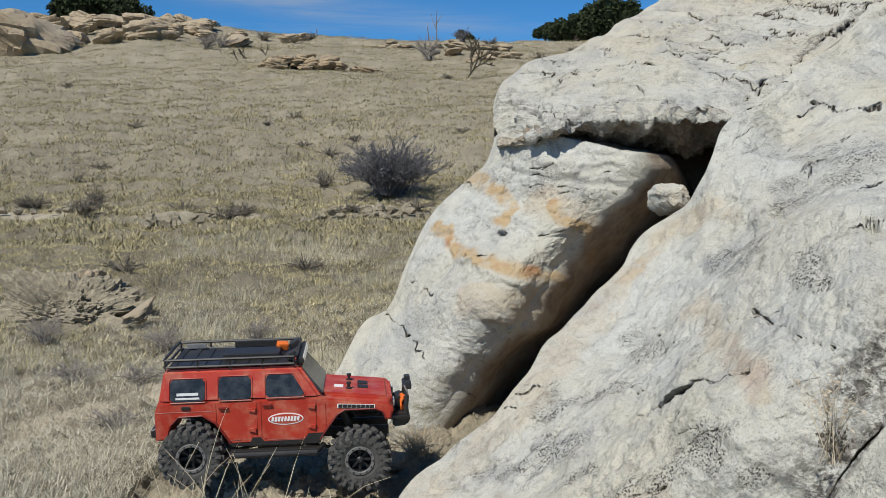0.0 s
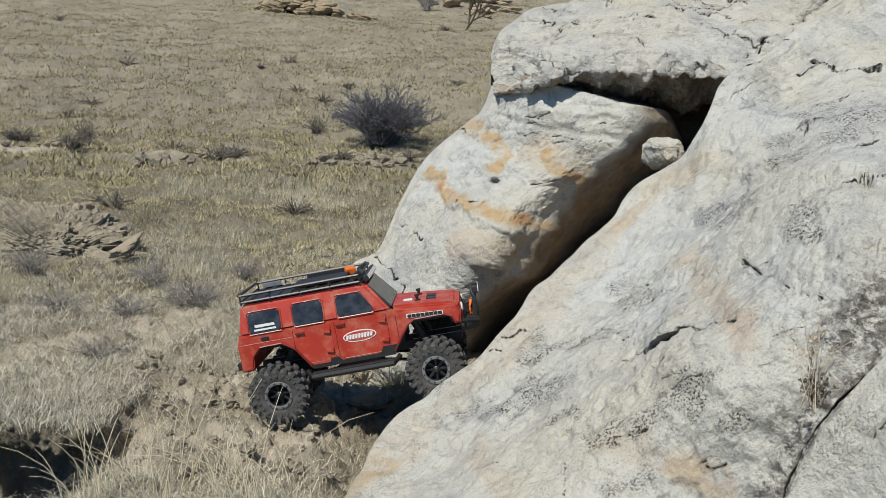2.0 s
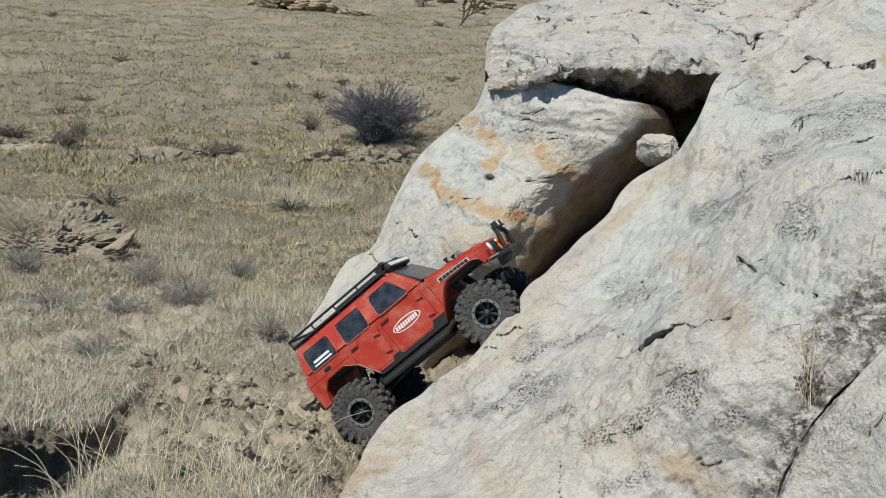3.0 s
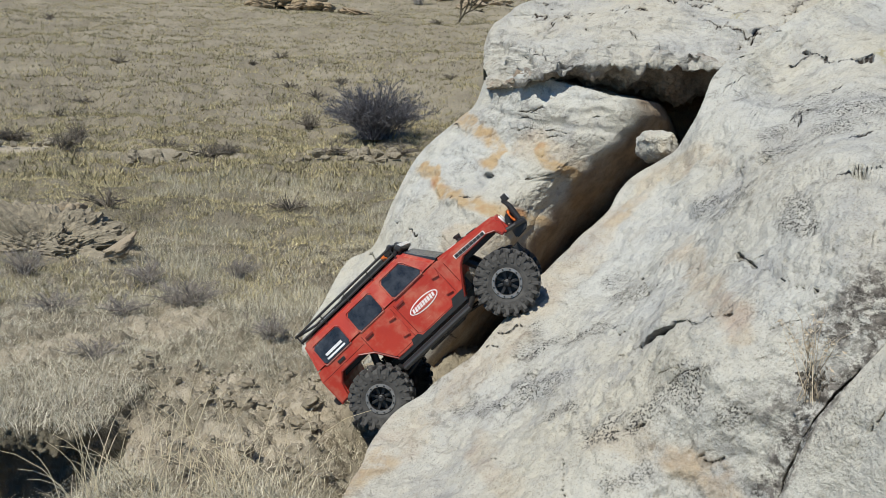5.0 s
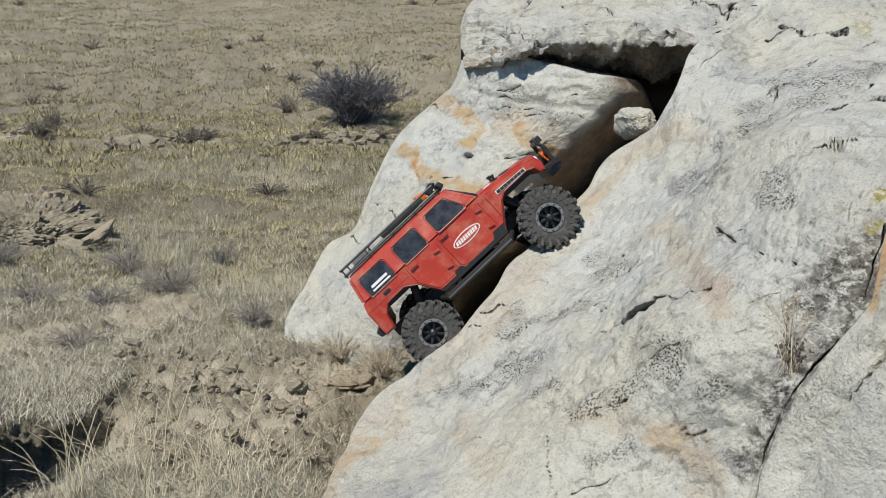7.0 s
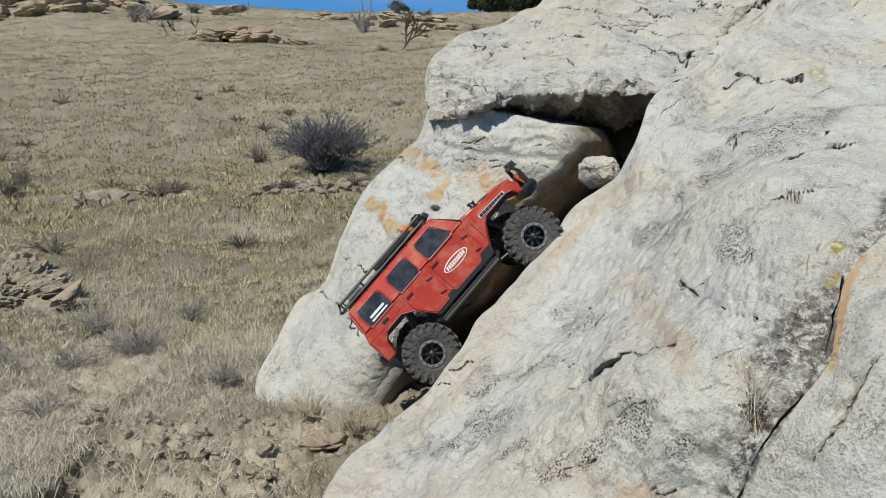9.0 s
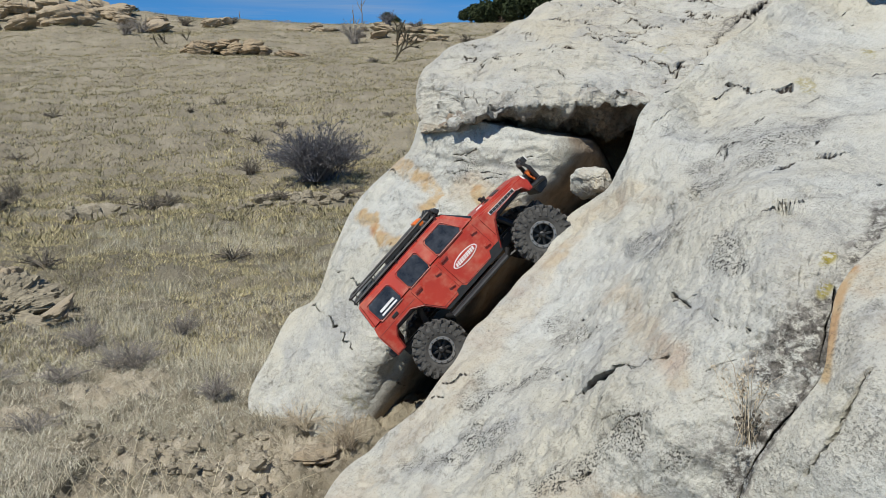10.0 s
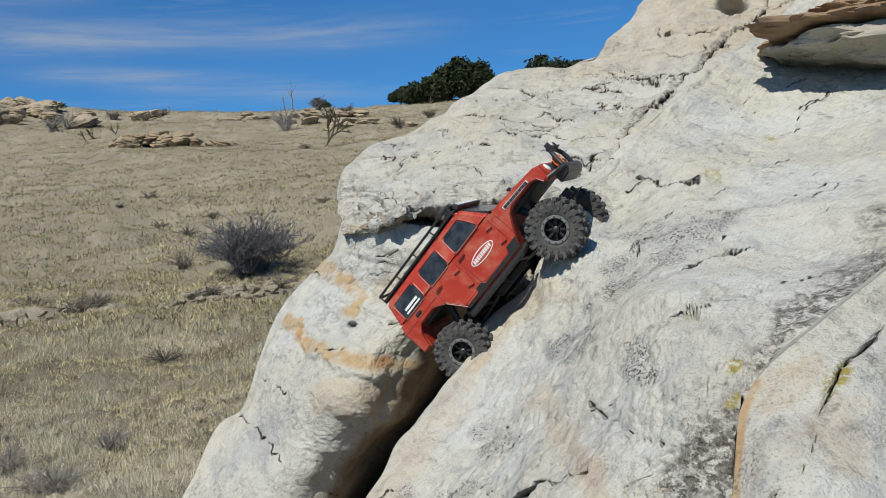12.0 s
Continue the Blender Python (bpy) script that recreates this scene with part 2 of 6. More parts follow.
        relief = calc(n, l, "MULTIPLY_ADD", leaf, bedded, relief)
    if skin:
        # joints: open along their middle, with dark earth in them
        seam = n.new("ShaderNodeAttribute")
        seam.attribute_name = "seam"
        open_to = ramp(n, l, seam.outputs["Fac"], [(0.05, (0, 0, 0)), (0.22, (1, 1, 1))])
        relief = calc(n, l, "MULTIPLY_ADD", open_to, 1.2, relief)
        col = mixed(n, l, ramp(n, l, seam.outputs["Fac"], [(0.07, (1, 1, 1)), (0.13, (0, 0, 0))]), col, (0.05, 0.042, 0.035))
    l.new(col, b.inputs["Base Color"])
    bump(n, l, b, relief, 0.0145 / grain, 0.9)
    return m


def plain(name, colour, rough=0.5, metal=0.0, vary=0.25, scale=60, relief=0.0):
    m, n, l, b = shader(name, rough, metal)
    f = noise_node(n, l, scale, 5, 0.6)
    dark = tuple(c * (1 - vary) for c in colour)
    l.new(ramp(n, l, f, [(0.3, dark), (0.65, colour)]), b.inputs["Base Color"])
    if relief:
        bump(n, l, b, f, relief, 0.6)
    return m


def blades(name, colours, rough=0.75):
    """Dry leaves: each blade takes its own colour; light passes through a little."""
    m, n, l, b = shader(name, rough)
    b.inputs["Specular IOR Level"].default_value = 0.15
    g = n.new("ShaderNodeNewGeometry")
    k = len(colours)
    col = ramp(n, l, g.outputs["Random Per Island"], [(i / max(k - 1, 1), c) for i, c in enumerate(colours)])
    # whole tufts are older and greyer
    l.new(mixed(n, l, attribute(n, "tone"), col, mixed(n, l, 1.0, col, (0.56, 0.58, 0.60), "MULTIPLY")), b.inputs["Base Color"])
    return m


ROCK = sandstone("pale_sandstone", turn=-30)
ROCK_BEDDED = sandstone("bedded_sandstone", (0.50, 0.488, 0.435), bedded=1.0, turn=7)
STONE = sandstone("pale_stone", skin=False)
ROCK_FAR = sandstone("ledge_sandstone", (0.40, 0.335, 0.245), (0.22, 0.19, 0.15), 0.12, False)
ROCK_TAN = sandstone("tan_sandstone", (0.62, 0.47, 0.27), (0.42, 0.33, 0.22), 0.12, False)
ROCK_GREY = sandstone("grey_sandstone", (0.40, 0.38, 0.33), (0.27, 0.26, 0.24), 0.9, False)
ROCK_CRUST = sandstone("brown_crust", (0.25, 0.165, 0.105), (0.13, 0.10, 0.08), 1.2, False)
ROCK_GREYBROWN = sandstone("grey_brown_stone", (0.35, 0.30, 0.225), (0.22, 0.195, 0.16), 0.9, False)
ROCK_LEDGE = sandstone("brown_ledge_stone", (0.36, 0.29, 0.20), (0.20, 0.16, 0.115), 0.12, False)
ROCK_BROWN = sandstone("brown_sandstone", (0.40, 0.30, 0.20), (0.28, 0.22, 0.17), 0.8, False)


# ---- ground ----
RISE_Y = [-400, -30, -3, 0.0, 1.2, 1.8, 4.0, 7.0, 9.0, 11.0, 18.0, 28.0, 37.0, 46.0, 54.0, 70.0, 120.0, 400.0, 4000.0]
RISE_Z = [-14, -3.4, -1.05, -0.74, -0.62, -0.575, -0.56, -0.36, -0.18, 0.12, 1.55, 3.75, 5.75, 7.75, 8.6, 8.9, 6.0, -2.0, -30.0]
HOLLOW = (-0.80, 1.60)


# places worn bare beside the track (x, y, size), and small eroded banks up the slope
WORN = [(-0.52, 1.72, 0.10), (-0.38, 1.70, 0.10), (-0.29, 1.95, 0.14), (-0.20, 2.10, 0.12), (-0.50, 2.13, 0.10), (-0.26, 1.78, 0.10), (-0.95, 2.35, 0.14), (-0.75, 2.7, 0.16)]
BANKS = [(-3.9, 9.0), (-2.4, 8.9), (-0.55, 9.2), (-0.2, 9.2)]


def ground_height(x, y):
    """The height of the hillside at x, y."""
    far = np.hypot(x, y)
    base = np.interp(y, RISE_Y, RISE_Z)
    soft = sum(np.interp(y + k * (0.10 + 0.08 * np.abs(y)), RISE_Y, RISE_Z) for k in (-2, -1, 0, 1, 2)) / 5
    z = np.where(np.abs(y) < 0.4, base, soft)
    p = np.stack([x, y, np.zeros_like(x)], -1).reshape(-1, 3)
    big = fbm(p, 0.16, 3, 0.5, 5).reshape(x.shape)
    mid = fbm(p, 1.3, 3, 0.5, 9).reshape(x.shape)
    clod = fbm(p, 9.0, 5, 0.66, 13).reshape(x.shape)
    z = z + big * 0.16 * ease(3, 12, far) * (1 + ease(15, 50, far) * 1.0) + mid * (0.025 + 0.05 * ease(3, 9, far))
    hummock = fbm(p, 3.6, 3, 0.6, 23).reshape(x.shape)
    z = z + hummock * 0.028 * ease(2.4, 4.5, far) * (1 - 0.5 * ease(15, 30, far))
    crumb = fbm(p, 34.0, 3, 0.6, 29).reshape(x.shape)
    # trodden smoother away from the slope before the rocks
    rough = 1 - 0.92 * ease(0.50, 0.60, np.abs(np.arctan2(x, y) + 0.087))
    z = z + rough * (clod * 0.026 * (1 - ease(3.5, 8, far)) + 0.007 * np.floor(crumb * 2.2) * (1 - ease(2.3, 3.2, far)))
    z = z + 0.9 * ease(20, 48, y) * ease(0.02, 0.34, -x / np.maximum(y, 1.0))
    # the washed-out hollow with its steep bank
    a, b = (x - HOLLOW[0]) / 0.26, (y - HOLLOW[1]) / 0.26
    pit = np.sqrt(a * a + b * b) + mid * 0.35 + clod * 0.10
    z = z - 0.42 * (1 - ease(0.72, 1.0, pit))
    # the trough at the foot of the rocks
    z = z - 0.09 * np.exp(-(((x + 0.02) / 0.13) ** 2 + ((y - 1.78) / 0.22) ** 2))
    return z


def ground_at(x, y):
    return float(ground_height(np.array([float(x)]), np.array([float(y)]))[0])


def soil_material():
    """Sandy hillside soil with pale bare patches, litter and small clods."""
    m, n, l, b = shader("sandy_soil", 0.95)
    b.inputs["Specular IOR Level"].default_value = 0.1
    # base kept dark: the shade among the tufts is put into it
    c = ramp(n, l, noise_node(n, l, 0.8, 6, 0.6), [(0.36, (0.13, 0.115, 0.08)), (0.52, (0.20, 0.178, 0.125)), (0.68, (0.30, 0.27, 0.195))])
    c = mixed(n, l, ramp(n, l, noise_node(n, l, 7, 8, 0.7), [(0.46, (0, 0, 0)), (0.66, (0.7, 0.7, 0.7))]), c, (0.235, 0.20, 0.14))
    c = mixed(n, l, ramp(n, l, noise_node(n, l, 55, 6, 0.7), [(0.48, (0, 0, 0)), (0.62, (0.5, 0.5, 0.5))]), c, (0.36, 0.32, 0.235))
    c = mixed(n, l, ramp(n, l, noise_node(n, l, 160, 4, 0.7), [(0.60, (0, 0, 0)), (0.70, (0.5, 0.5, 0.5))]), c, (0.14, 0.115, 0.085))
    # dark litter and painted shade under grass, pale sand where it is worn bare
    sand = ramp(n, l, noise_node(n, l, 26, 7, 0.7), [(0.34, (0.34, 0.29, 0.21)), (0.50, (0.50, 0.435, 0.325)), (0.66, (0.58, 0.51, 0.39))])
    c = mixed(n, l, attribute(n, "bare"), c, sand)
    l.new(c, b.inputs["Base Color"])
    bump(n, l, b, calc(n, l, "ADD", noise_node(n, l, 30, 8, 0.7), calc(n, l, "MULTIPLY", noise_node(n, l, 120, 4, 0.7), 0.4)), 0.03, 0.8)
    return m


def build_ground():
    turn = np.concatenate([np.linspace(-34, 24, 380, endpoint=False), np.linspace(24, 326, 110)])
    r = np.concatenate([np.linspace(0.02, 1.1, 12, endpoint=False), np.linspace(1.1, 2.9, 220, endpoint=False), 2.9 * (4000 / 2.9) ** (np.linspace(0, 1, 240) ** 1.2)])
    a, rr = np.meshgrid(np.radians(turn), r)
    x, y = rr * np.sin(a), rr * np.cos(a)
    z = ground_height(x.ravel(), y.ravel())
    me = mesh_of("ground", np.stack([x.ravel(), y.ravel(), z], 1), grid_faces(*x.shape))
    p = np.stack([x.ravel(), y.ravel(), np.zeros(x.size)], 1)
    fray = fbm(p, 9, 4, 0.6, 33)
    bare = 0.35 * (1 - ease(2.6, 4.5, p[:, 1])) + 0.24 * ease(3.5, 12, p[:, 1]) + 0.22 * ease(0.2, 0.7, fbm(p, 2.6, 4, 0.65, 35))
    for a, b, r0 in WORN:
        bare = np.maximum(bare, 1 - ease(0.6, 1.5, np.hypot(p[:, 0] - a, (p[:, 1] - b) * 0.8) / r0 + 0.4 * fray))
    for a, b in BANKS:
        bare = np.maximum(bare, 1 - ease(0.5, 1.2, np.hypot((p[:, 0] - a) / 0.8, (p[:, 1] - b) / 0.5) + 0.4 * fray))
    paint(me, "bare", bare)
    ob = thing_mesh("ground", me, soil_material())
    return tagged(ob, "sandy hillside with bare soil between tufts of dry grass", "ground", kind="structure")


build_ground()


# ---- the sandstone outcrop ----
def outcrop(name, label, low, high, knots, span, rows, cols, front, near_fold, far_fold, end_fold, relief, material=None, crown=0.0, under=0.0, flank=0.0, lip_from=0.0, trim=False):
    """A weathered rock. low and high are its two borders as seen from the path, as bearings (x/y, z/y); knots give the
    distance of its face; the folds carry the face on round the borders: (reach back, shift across, drop)."""
    a, b = curve_through(low, rows), curve_through(high, rows)
    fa, fb, fe = 46, 40, 34
    dist = spline_field(knots)
    t = np.concatenate([np.zeros(fa), front(np.linspace(0, 1, cols)), np.ones(fb)])
    wa = np.concatenate([np.linspace(1, 0, fa, endpoint=False) ** (1.2 if near_fold[0] < 0.3 else 2.4), np.zeros(cols + fb)])
    wb = np.concatenate([np.zeros(fa + cols), np.linspace(0, 1, fb + 1)[1:] ** 1.5])
    ia = np.concatenate([np.arange(rows), np.full(fe, rows - 1)])
    we = np.concatenate([np.zeros(rows), np.linspace(0, 1, fe + 1)[1:] ** 1.5])
    A, B = a[ia][:, None, :], b[ia][:, None, :]
    uv = A * (1 - t)[None, :, None] + B * t[None, :, None]
    across = B - A
    across = across / np.maximum(np.linalg.norm(across, axis=2, keepdims=True), 0.05)
    def turned(w, fold, outward):
        # a border that is carried on outward bends back slowly; one that turns in goes back first
        bow, rise = 1 - np.cos(w * np.pi / 2), np.sin(w * np.pi / 2)
        back = 0.6 * w + 0.4 * bow if w is wa else 0.07 * w + 0.93 * w ** 2.4
        return (fold[0] * back, fold[1] * (0.5 * w + 0.5 * rise)) if outward else (fold[0] * rise, fold[1] * bow)
    back_a, over_a = turned(wa, near_fold, near_fold[1] < 0)
    back_b, over_b = turned(wb, far_fold, far_fold[1] > 0)
    along = np.minimum(np.arange(len(ia)) / rows, 1.0)
    droop = 0.1 + 0.9 * ease(lip_from, lip_from + 0.07, along) if lip_from else np.ones(len(ia))
    uv = uv + across * (over_a[None, :, None] * droop[:, None, None] + over_b[None, :, None])
    uv[:, :, 1] += we[:, None] * end_fold[1]
    uv[:, :, 1] += crown * (along ** 6)[:, None] * np.exp(-((t - 0.36) / 0.26) ** 2)[None]
    flat = A * (1 - t)[None, :, None] + B * t[None, :, None]
    d = dist(flat[..., 0], flat[..., 1]) + back_a[None] + back_b[None] + we[:, None] * end_fold[0]
    p = np.stack([uv[..., 0] * d, d, uv[..., 1] * d], -1)
    p[..., 2] -= ease(0.35, 1, wa)[None] * near_fold[2] + ease(0.35, 1, wb)[None] * far_fold[2] + ease(0.3, 1, we)[:, None] * end_fold[2]
    gx, gy = np.gradient(p, axis=0), np.gradient(p, axis=1)
    nn = np.cross(gx, gy)
    nn /= np.maximum(np.linalg.norm(nn, axis=2, keepdims=True), 1e-9)
    mid = (len(ia) // 3, fa + cols // 2)
    if nn[mid] @ p[mid] > 0:
        nn = -nn
    flat_uv = uv.reshape(-1, 2)
    p, nn = p.reshape(-1, 3), nn.reshape(-1, 3)
    skin = p[:, [0, 2, 1]]
    WARPS.clear()
    push, sink, marks = relief(skin, flat_uv)
    away = p / np.linalg.norm(p, axis=1, keepdims=True)
    # a fold takes on the relief of the border that it leaves, and little of its own
    push = push.reshape(len(ia), -1) * ((0.25 + 0.75 * ease(0.0, 0.05, along)) if lip_from else np.ones(len(ia)))[:, None]
    def evened(line, k=9):
        return np.convolve(np.pad(line, k // 2, mode="edge"), np.ones(k) / k, mode="valid")[:, None]
    if near_fold[0] > 0.3:
        edge, f = evened(push[:, fa]) * (0.1 if trim else 1.0), (1 - ease(0.0, 0.09 if trim else 0.03, t))[None]
        push = push * (1 - f) + edge * f
        w = ease(0.0, 0.25, wa[:fa])[None]
        push[:, :fa] = edge * (1 - w) + 0.3 * push[:, :fa] * w
    edge, f = evened(push[:, fa + cols - 1]), ease(0.92, 1.0, t)[None]
    push = push * (1 - f) + edge * f
    w = ease(0.1, 0.5, wb[fa + cols:])[None]
    push[:, fa + cols:] = edge * (1 - w) + 0.15 * push[:, fa + cols:] * w
    push = push.ravel()
    sink = (sink.reshape(len(ia), -1) * (1 - ease(0.94, 0.995, t))[None] * (1 - ease(0.0, 0.02, wa))[None]).ravel()
    p = p + nn * push[:, None] + (away * 0.8 - nn * 0.6) * sink[:, None]
    # brown of the undersides and flanks, which also paints in their shade
    marks["brown_shade"] = np.clip(((under * ease(0.0, 0.12, wa) + flank * ease(0.02, 0.2, wb))[None] * np.ones((len(ia), 1))).ravel(), 0, 1)
    skin = p[:, [0, 2, 1]]
    me = mesh_of(name, p, grid_faces(len(ia), len(t)))
    paint(me, "seam", WARPS.get("seam", np.ones(len(p))))
    for key in ("iron", "lichen", "dark", "moss", "brown_shade"):
        paint(me, key, marks.get(key, np.zeros(len(p))))
    me.attributes.new("skin", "FLOAT_VECTOR", "POINT").data.foreach_set("vector", skin.astype(np.float32).ravel())
    return tagged(thing_mesh(name, me, material or ROCK), label, "rock")


WARPS = {}


def frayed(uv, p, scale):
    """The bearings, shifted by noise, so that lines drawn over them come out ragged."""
    key = (scale, len(p))
    if key not in WARPS:
        WARPS[key] = np.stack([fbm(p, scale, 3, 0.6, 31), fbm(p, scale, 3, 0.6, 37)], 1)
    return WARPS[key]


def close_to(uv, line, reach):
    line = np.array(line)
    lo, hi = line.min(0) - reach, line.max(0) + reach
    return ((uv > lo) & (uv < hi)).all(1)


def groove(uv, line, wide, deep, p, jag=0.0042):
    """A crack along a line of bearings, jagged."""
    near = close_to(uv, line, wide * 6 + jag * 2)
    d = np.zeros(len(uv))
    gape = 0.16 + 0.60 * ease(-0.45, 0.45, fbm(p[near], 10, 3, 0.6, 77))
    off = line_distance(uv[near] + frayed(uv, p, 22)[near] * jag, line) / (wide * gape)
    d[near] = 1.3 * deep * gape * np.exp(-np.abs(off / 0.65) ** 1.5)
    # the distance from the joint's middle, as the material reads it: 0 to 1
    seam = WARPS.setdefault("seam", np.ones(len(uv)))
    seam[near] = np.minimum(seam[near], np.clip(off / 6.0, 0, 1))
    return d


def blot(uv, line, wide, p, seed=0):
    """A blotch along a line of bearings, frayed at the rim: 0 to 1."""
    near = close_to(uv, line, wide * 3)
    w = frayed(uv, p, 7)[near] * wide * 0.9
    d = np.zeros(len(uv))
    d[near] = 1 - ease(0.45, 1.15, line_distance(uv[near] + w, line) / wide)
    return d


def beds(p, tilt, step, depth, seed, wave=0.02):
    """Thin beds that weather back at their joints."""
    h = p[:, 1] + tilt[0] * p[:, 0] + tilt[1] * p[:, 2] + wave * fbm(p, 2.2, 4, 0.55, seed)
    k = h / step
    q = np.stack([np.floor(k) * 7.31, np.zeros(len(p)), np.zeros(len(p))], 1) + np.stack([p[:, 0] * 2.4, np.zeros(len(p)), p[:, 2] * 2.4], 1)
    strength = np.clip(perlin(q, seed + 3) * 1.4 + 0.25, 0, 1)
    f = k - np.floor(k)
    return -depth * strength * np.exp(-((f - 0.5) / 0.13) ** 2) + depth * 0.5 * perlin(np.stack([np.floor(k) * 3.7, p[:, 0] * 1.5, p[:, 2] * 1.5], 1), seed + 8) * ease(0.0, 0.25, np.minimum(f, 1 - f))


def weathered(p, seed, flake=0.0055, pits=0.005, scallop=0.004, dip=0.0):
    """Flaking crust with sharp little steps along the bedding's dip, rounded scallops and small pits."""
    c, s = math.cos(dip), math.sin(dip)
    q = np.stack([(p[:, 0] * c + p[:, 1] * s) * 0.5, (p[:, 1] * c - p[:, 0] * s) * 1.25, p[:, 2]], 1)
    patch = ease(-0.15, 0.30, fbm(p, 2.6, 3, 0.5, seed + 3))
    h = fbm(q, 5.2, 6, 0.56, seed) * 3.6
    step = np.floor(h) + ease(0.0, 0.08, h - np.floor(h))
    hollow = np.clip(fbm(p, 24, 3, 0.6, seed + 5) - 0.25, 0, 1)
    bumps = fbm(q, 13, 5, 0.62, seed + 9)
    return flake * (0.12 + 0.88 * patch) * step / 2.0 + 0.42 * flake * bumps - pits * (0.15 + 0.85 * patch) * np.minimum(hollow * 3.0, 1) - scallop * np.abs(perlin(q * 6.5, seed + 7))


def hairlines(uv, p, seed, count, u_range, v_range, length, slope, wide, deep, trend=0.0):
    """Many short thin cracks along the bedding; trend lifts them along u."""
    rng = np.random.default_rng(seed)
    total = np.zeros(len(uv))
    for _ in range(count):
        u, v = rng.uniform(*u_range), rng.uniform(*v_range)
        v, n, k = v + trend * (u - u_range[0]), rng.uniform(*length), slope + rng.normal() * 0.12
        bend = rng.normal(size=3) * 0.05 * n
        total += groove(uv, [(u, v), (u + n * 0.35, v + n * 0.35 * k + bend[0]), (u + n * 0.7, v + n * 0.7 * k + bend[1]), (u + n, v + n * k + bend[2])], wide * rng.uniform(0.6, 1.2), deep, p, 0.003)
    return total


def slab_relief(p, uv):
    push = 0.020 * fbm(p, 3.2, 3, 0.5, 2) + weathered(p, 2, 0.0012, 0.006, 0.0008, 0.5) + 0.0060 * fbm(p, 12, 6, 0.66, 19)
    push += beds(p, (-0.62, 0.0), 0.085, 0.005, 15, 0.05) * (0.35 + 0.65 * ease(-0.02, 0.05, uv[:, 1]))
    sink = np.zeros(len(p))
    for line, wide, deep in SLAB_CRACKS:
        sink += groove(uv, line, wide, deep, p)
    sink += hairlines(uv, p, 5, 22, (0.06, 0.42), (-0.40, -0.22), (0.012, 0.04), 0.35, 0.0009, 0.004, 0.45) + hairlines(uv, p, 6, 34, (0.30, 0.62), (-0.10, 0.12), (0.02, 0.055), 0.45, 0.0008, 0.005, 0.3)
    for (a, b), size, deep in SLAB_HOLES:
        d = np.hypot((uv[:, 0] - a) / size, (uv[:, 1] - b) / (size * 0.5)) + 0.12 * fbm(p, 6, 2, 0.5, 3)
        sink += deep * (1 - ease(0.35, 1.05, d))
    marks = {
        "iron": np.clip(0.5 * blot(uv, [(-0.105, -0.45), (-0.07, -0.40), (-0.045, -0.37)], 0.016, p, 21) + 0.26 * blot(uv, [(-0.12, -0.44), (-0.03, -0.335), (0.06, -0.25), (0.15, -0.15), (0.20, -0.09)], 0.024, p)
                        + 0.34 * blot(uv, [(0.285, -0.122), (0.31, -0.145), (0.335, -0.20)], 0.024, p, 5) + 0.24 * blot(uv, [(0.20, -0.335), (0.26, -0.345), (0.33, -0.375)], 0.022, p, 6) + 0.22 * blot(uv, [(0.06, -0.345), (0.10, -0.395)], 0.020, p, 7)
                        + 0.3 * blot(uv, [(0.20, -0.10), (0.24, -0.05), (0.29, -0.01)], 0.014, p, 9)
                        + 0.35 * blot(uv, [(0.29, -0.35), (0.34, -0.40)], 0.03, p, 13), 0, 1),
        "lichen": np.clip(sum(blot(uv, [(a - 0.012, b - 0.004), (a + 0.012, b + 0.006)], r, p, 3) for a, b, r in SLAB_LICHEN), 0, 1),
        # dark crust; the strip beside the block also paints in the crevice's shade
        "dark": blot(uv, [(0.43, -0.20), (0.47, -0.17), (0.53, -0.10), (0.62, -0.03), (0.70, 0.02)], 0.032, p, 2) + 0.5 * blot(uv, [(0.40, -0.30), (0.44, -0.24), (0.47, -0.19)], 0.022, p, 12) + 1.0 * blot(uv, [(0.385, -0.40), (0.415, -0.33), (0.455, -0.275), (0.49, -0.225), (0.50, -0.17)], 0.020, p, 14)
                + 0.3 * blot(uv, [(0.36, -0.28), (0.39, -0.30)], 0.02, p, 6),
        "moss": blot(uv, [(0.514, -0.078), (0.509, -0.081)], 0.0085, p, 1) + 0.85 * blot(uv, [(0.508, -0.112), (0.504, -0.119)], 0.0085, p, 8)
                + 0.8 * blot(uv, [(0.548, 0.137), (0.556, 0.136)], 0.005, p, 3) + 0.5 * blot(uv, [(0.318, 0.135), (0.323, 0.136)], 0.004, p, 3) + 0.6 * blot(uv, [(0.48, 0.095), (0.485, 0.093)], 0.010, p, 4),
    }
    return push, sink, marks


# patches of black lichen: bearing and size
SLAB_LICHEN = [(0.080, -0.296, 0.016), (0.050, -0.298, 0.014), (0.127, -0.266, 0.020), (0.203, -0.319, 0.022), (0.260, -0.292, 0.022), (0.245, -0.384, 0.026), (0.343, -0.311, 0.024), (0.113, -0.228, 0.022),
               (0.165, -0.215, 0.018), (0.215, -0.160, 0.018), (0.285, -0.255, 0.020), (0.150, -0.300, 0.014), (0.330, -0.060, 0.020), (0.375, 0.010, 0.022), (0.300, -0.070, 0.018), (0.420, 0.030, 0.020), (0.480, 0.050, 0.024), (0.400, -0.085, 0.018)]
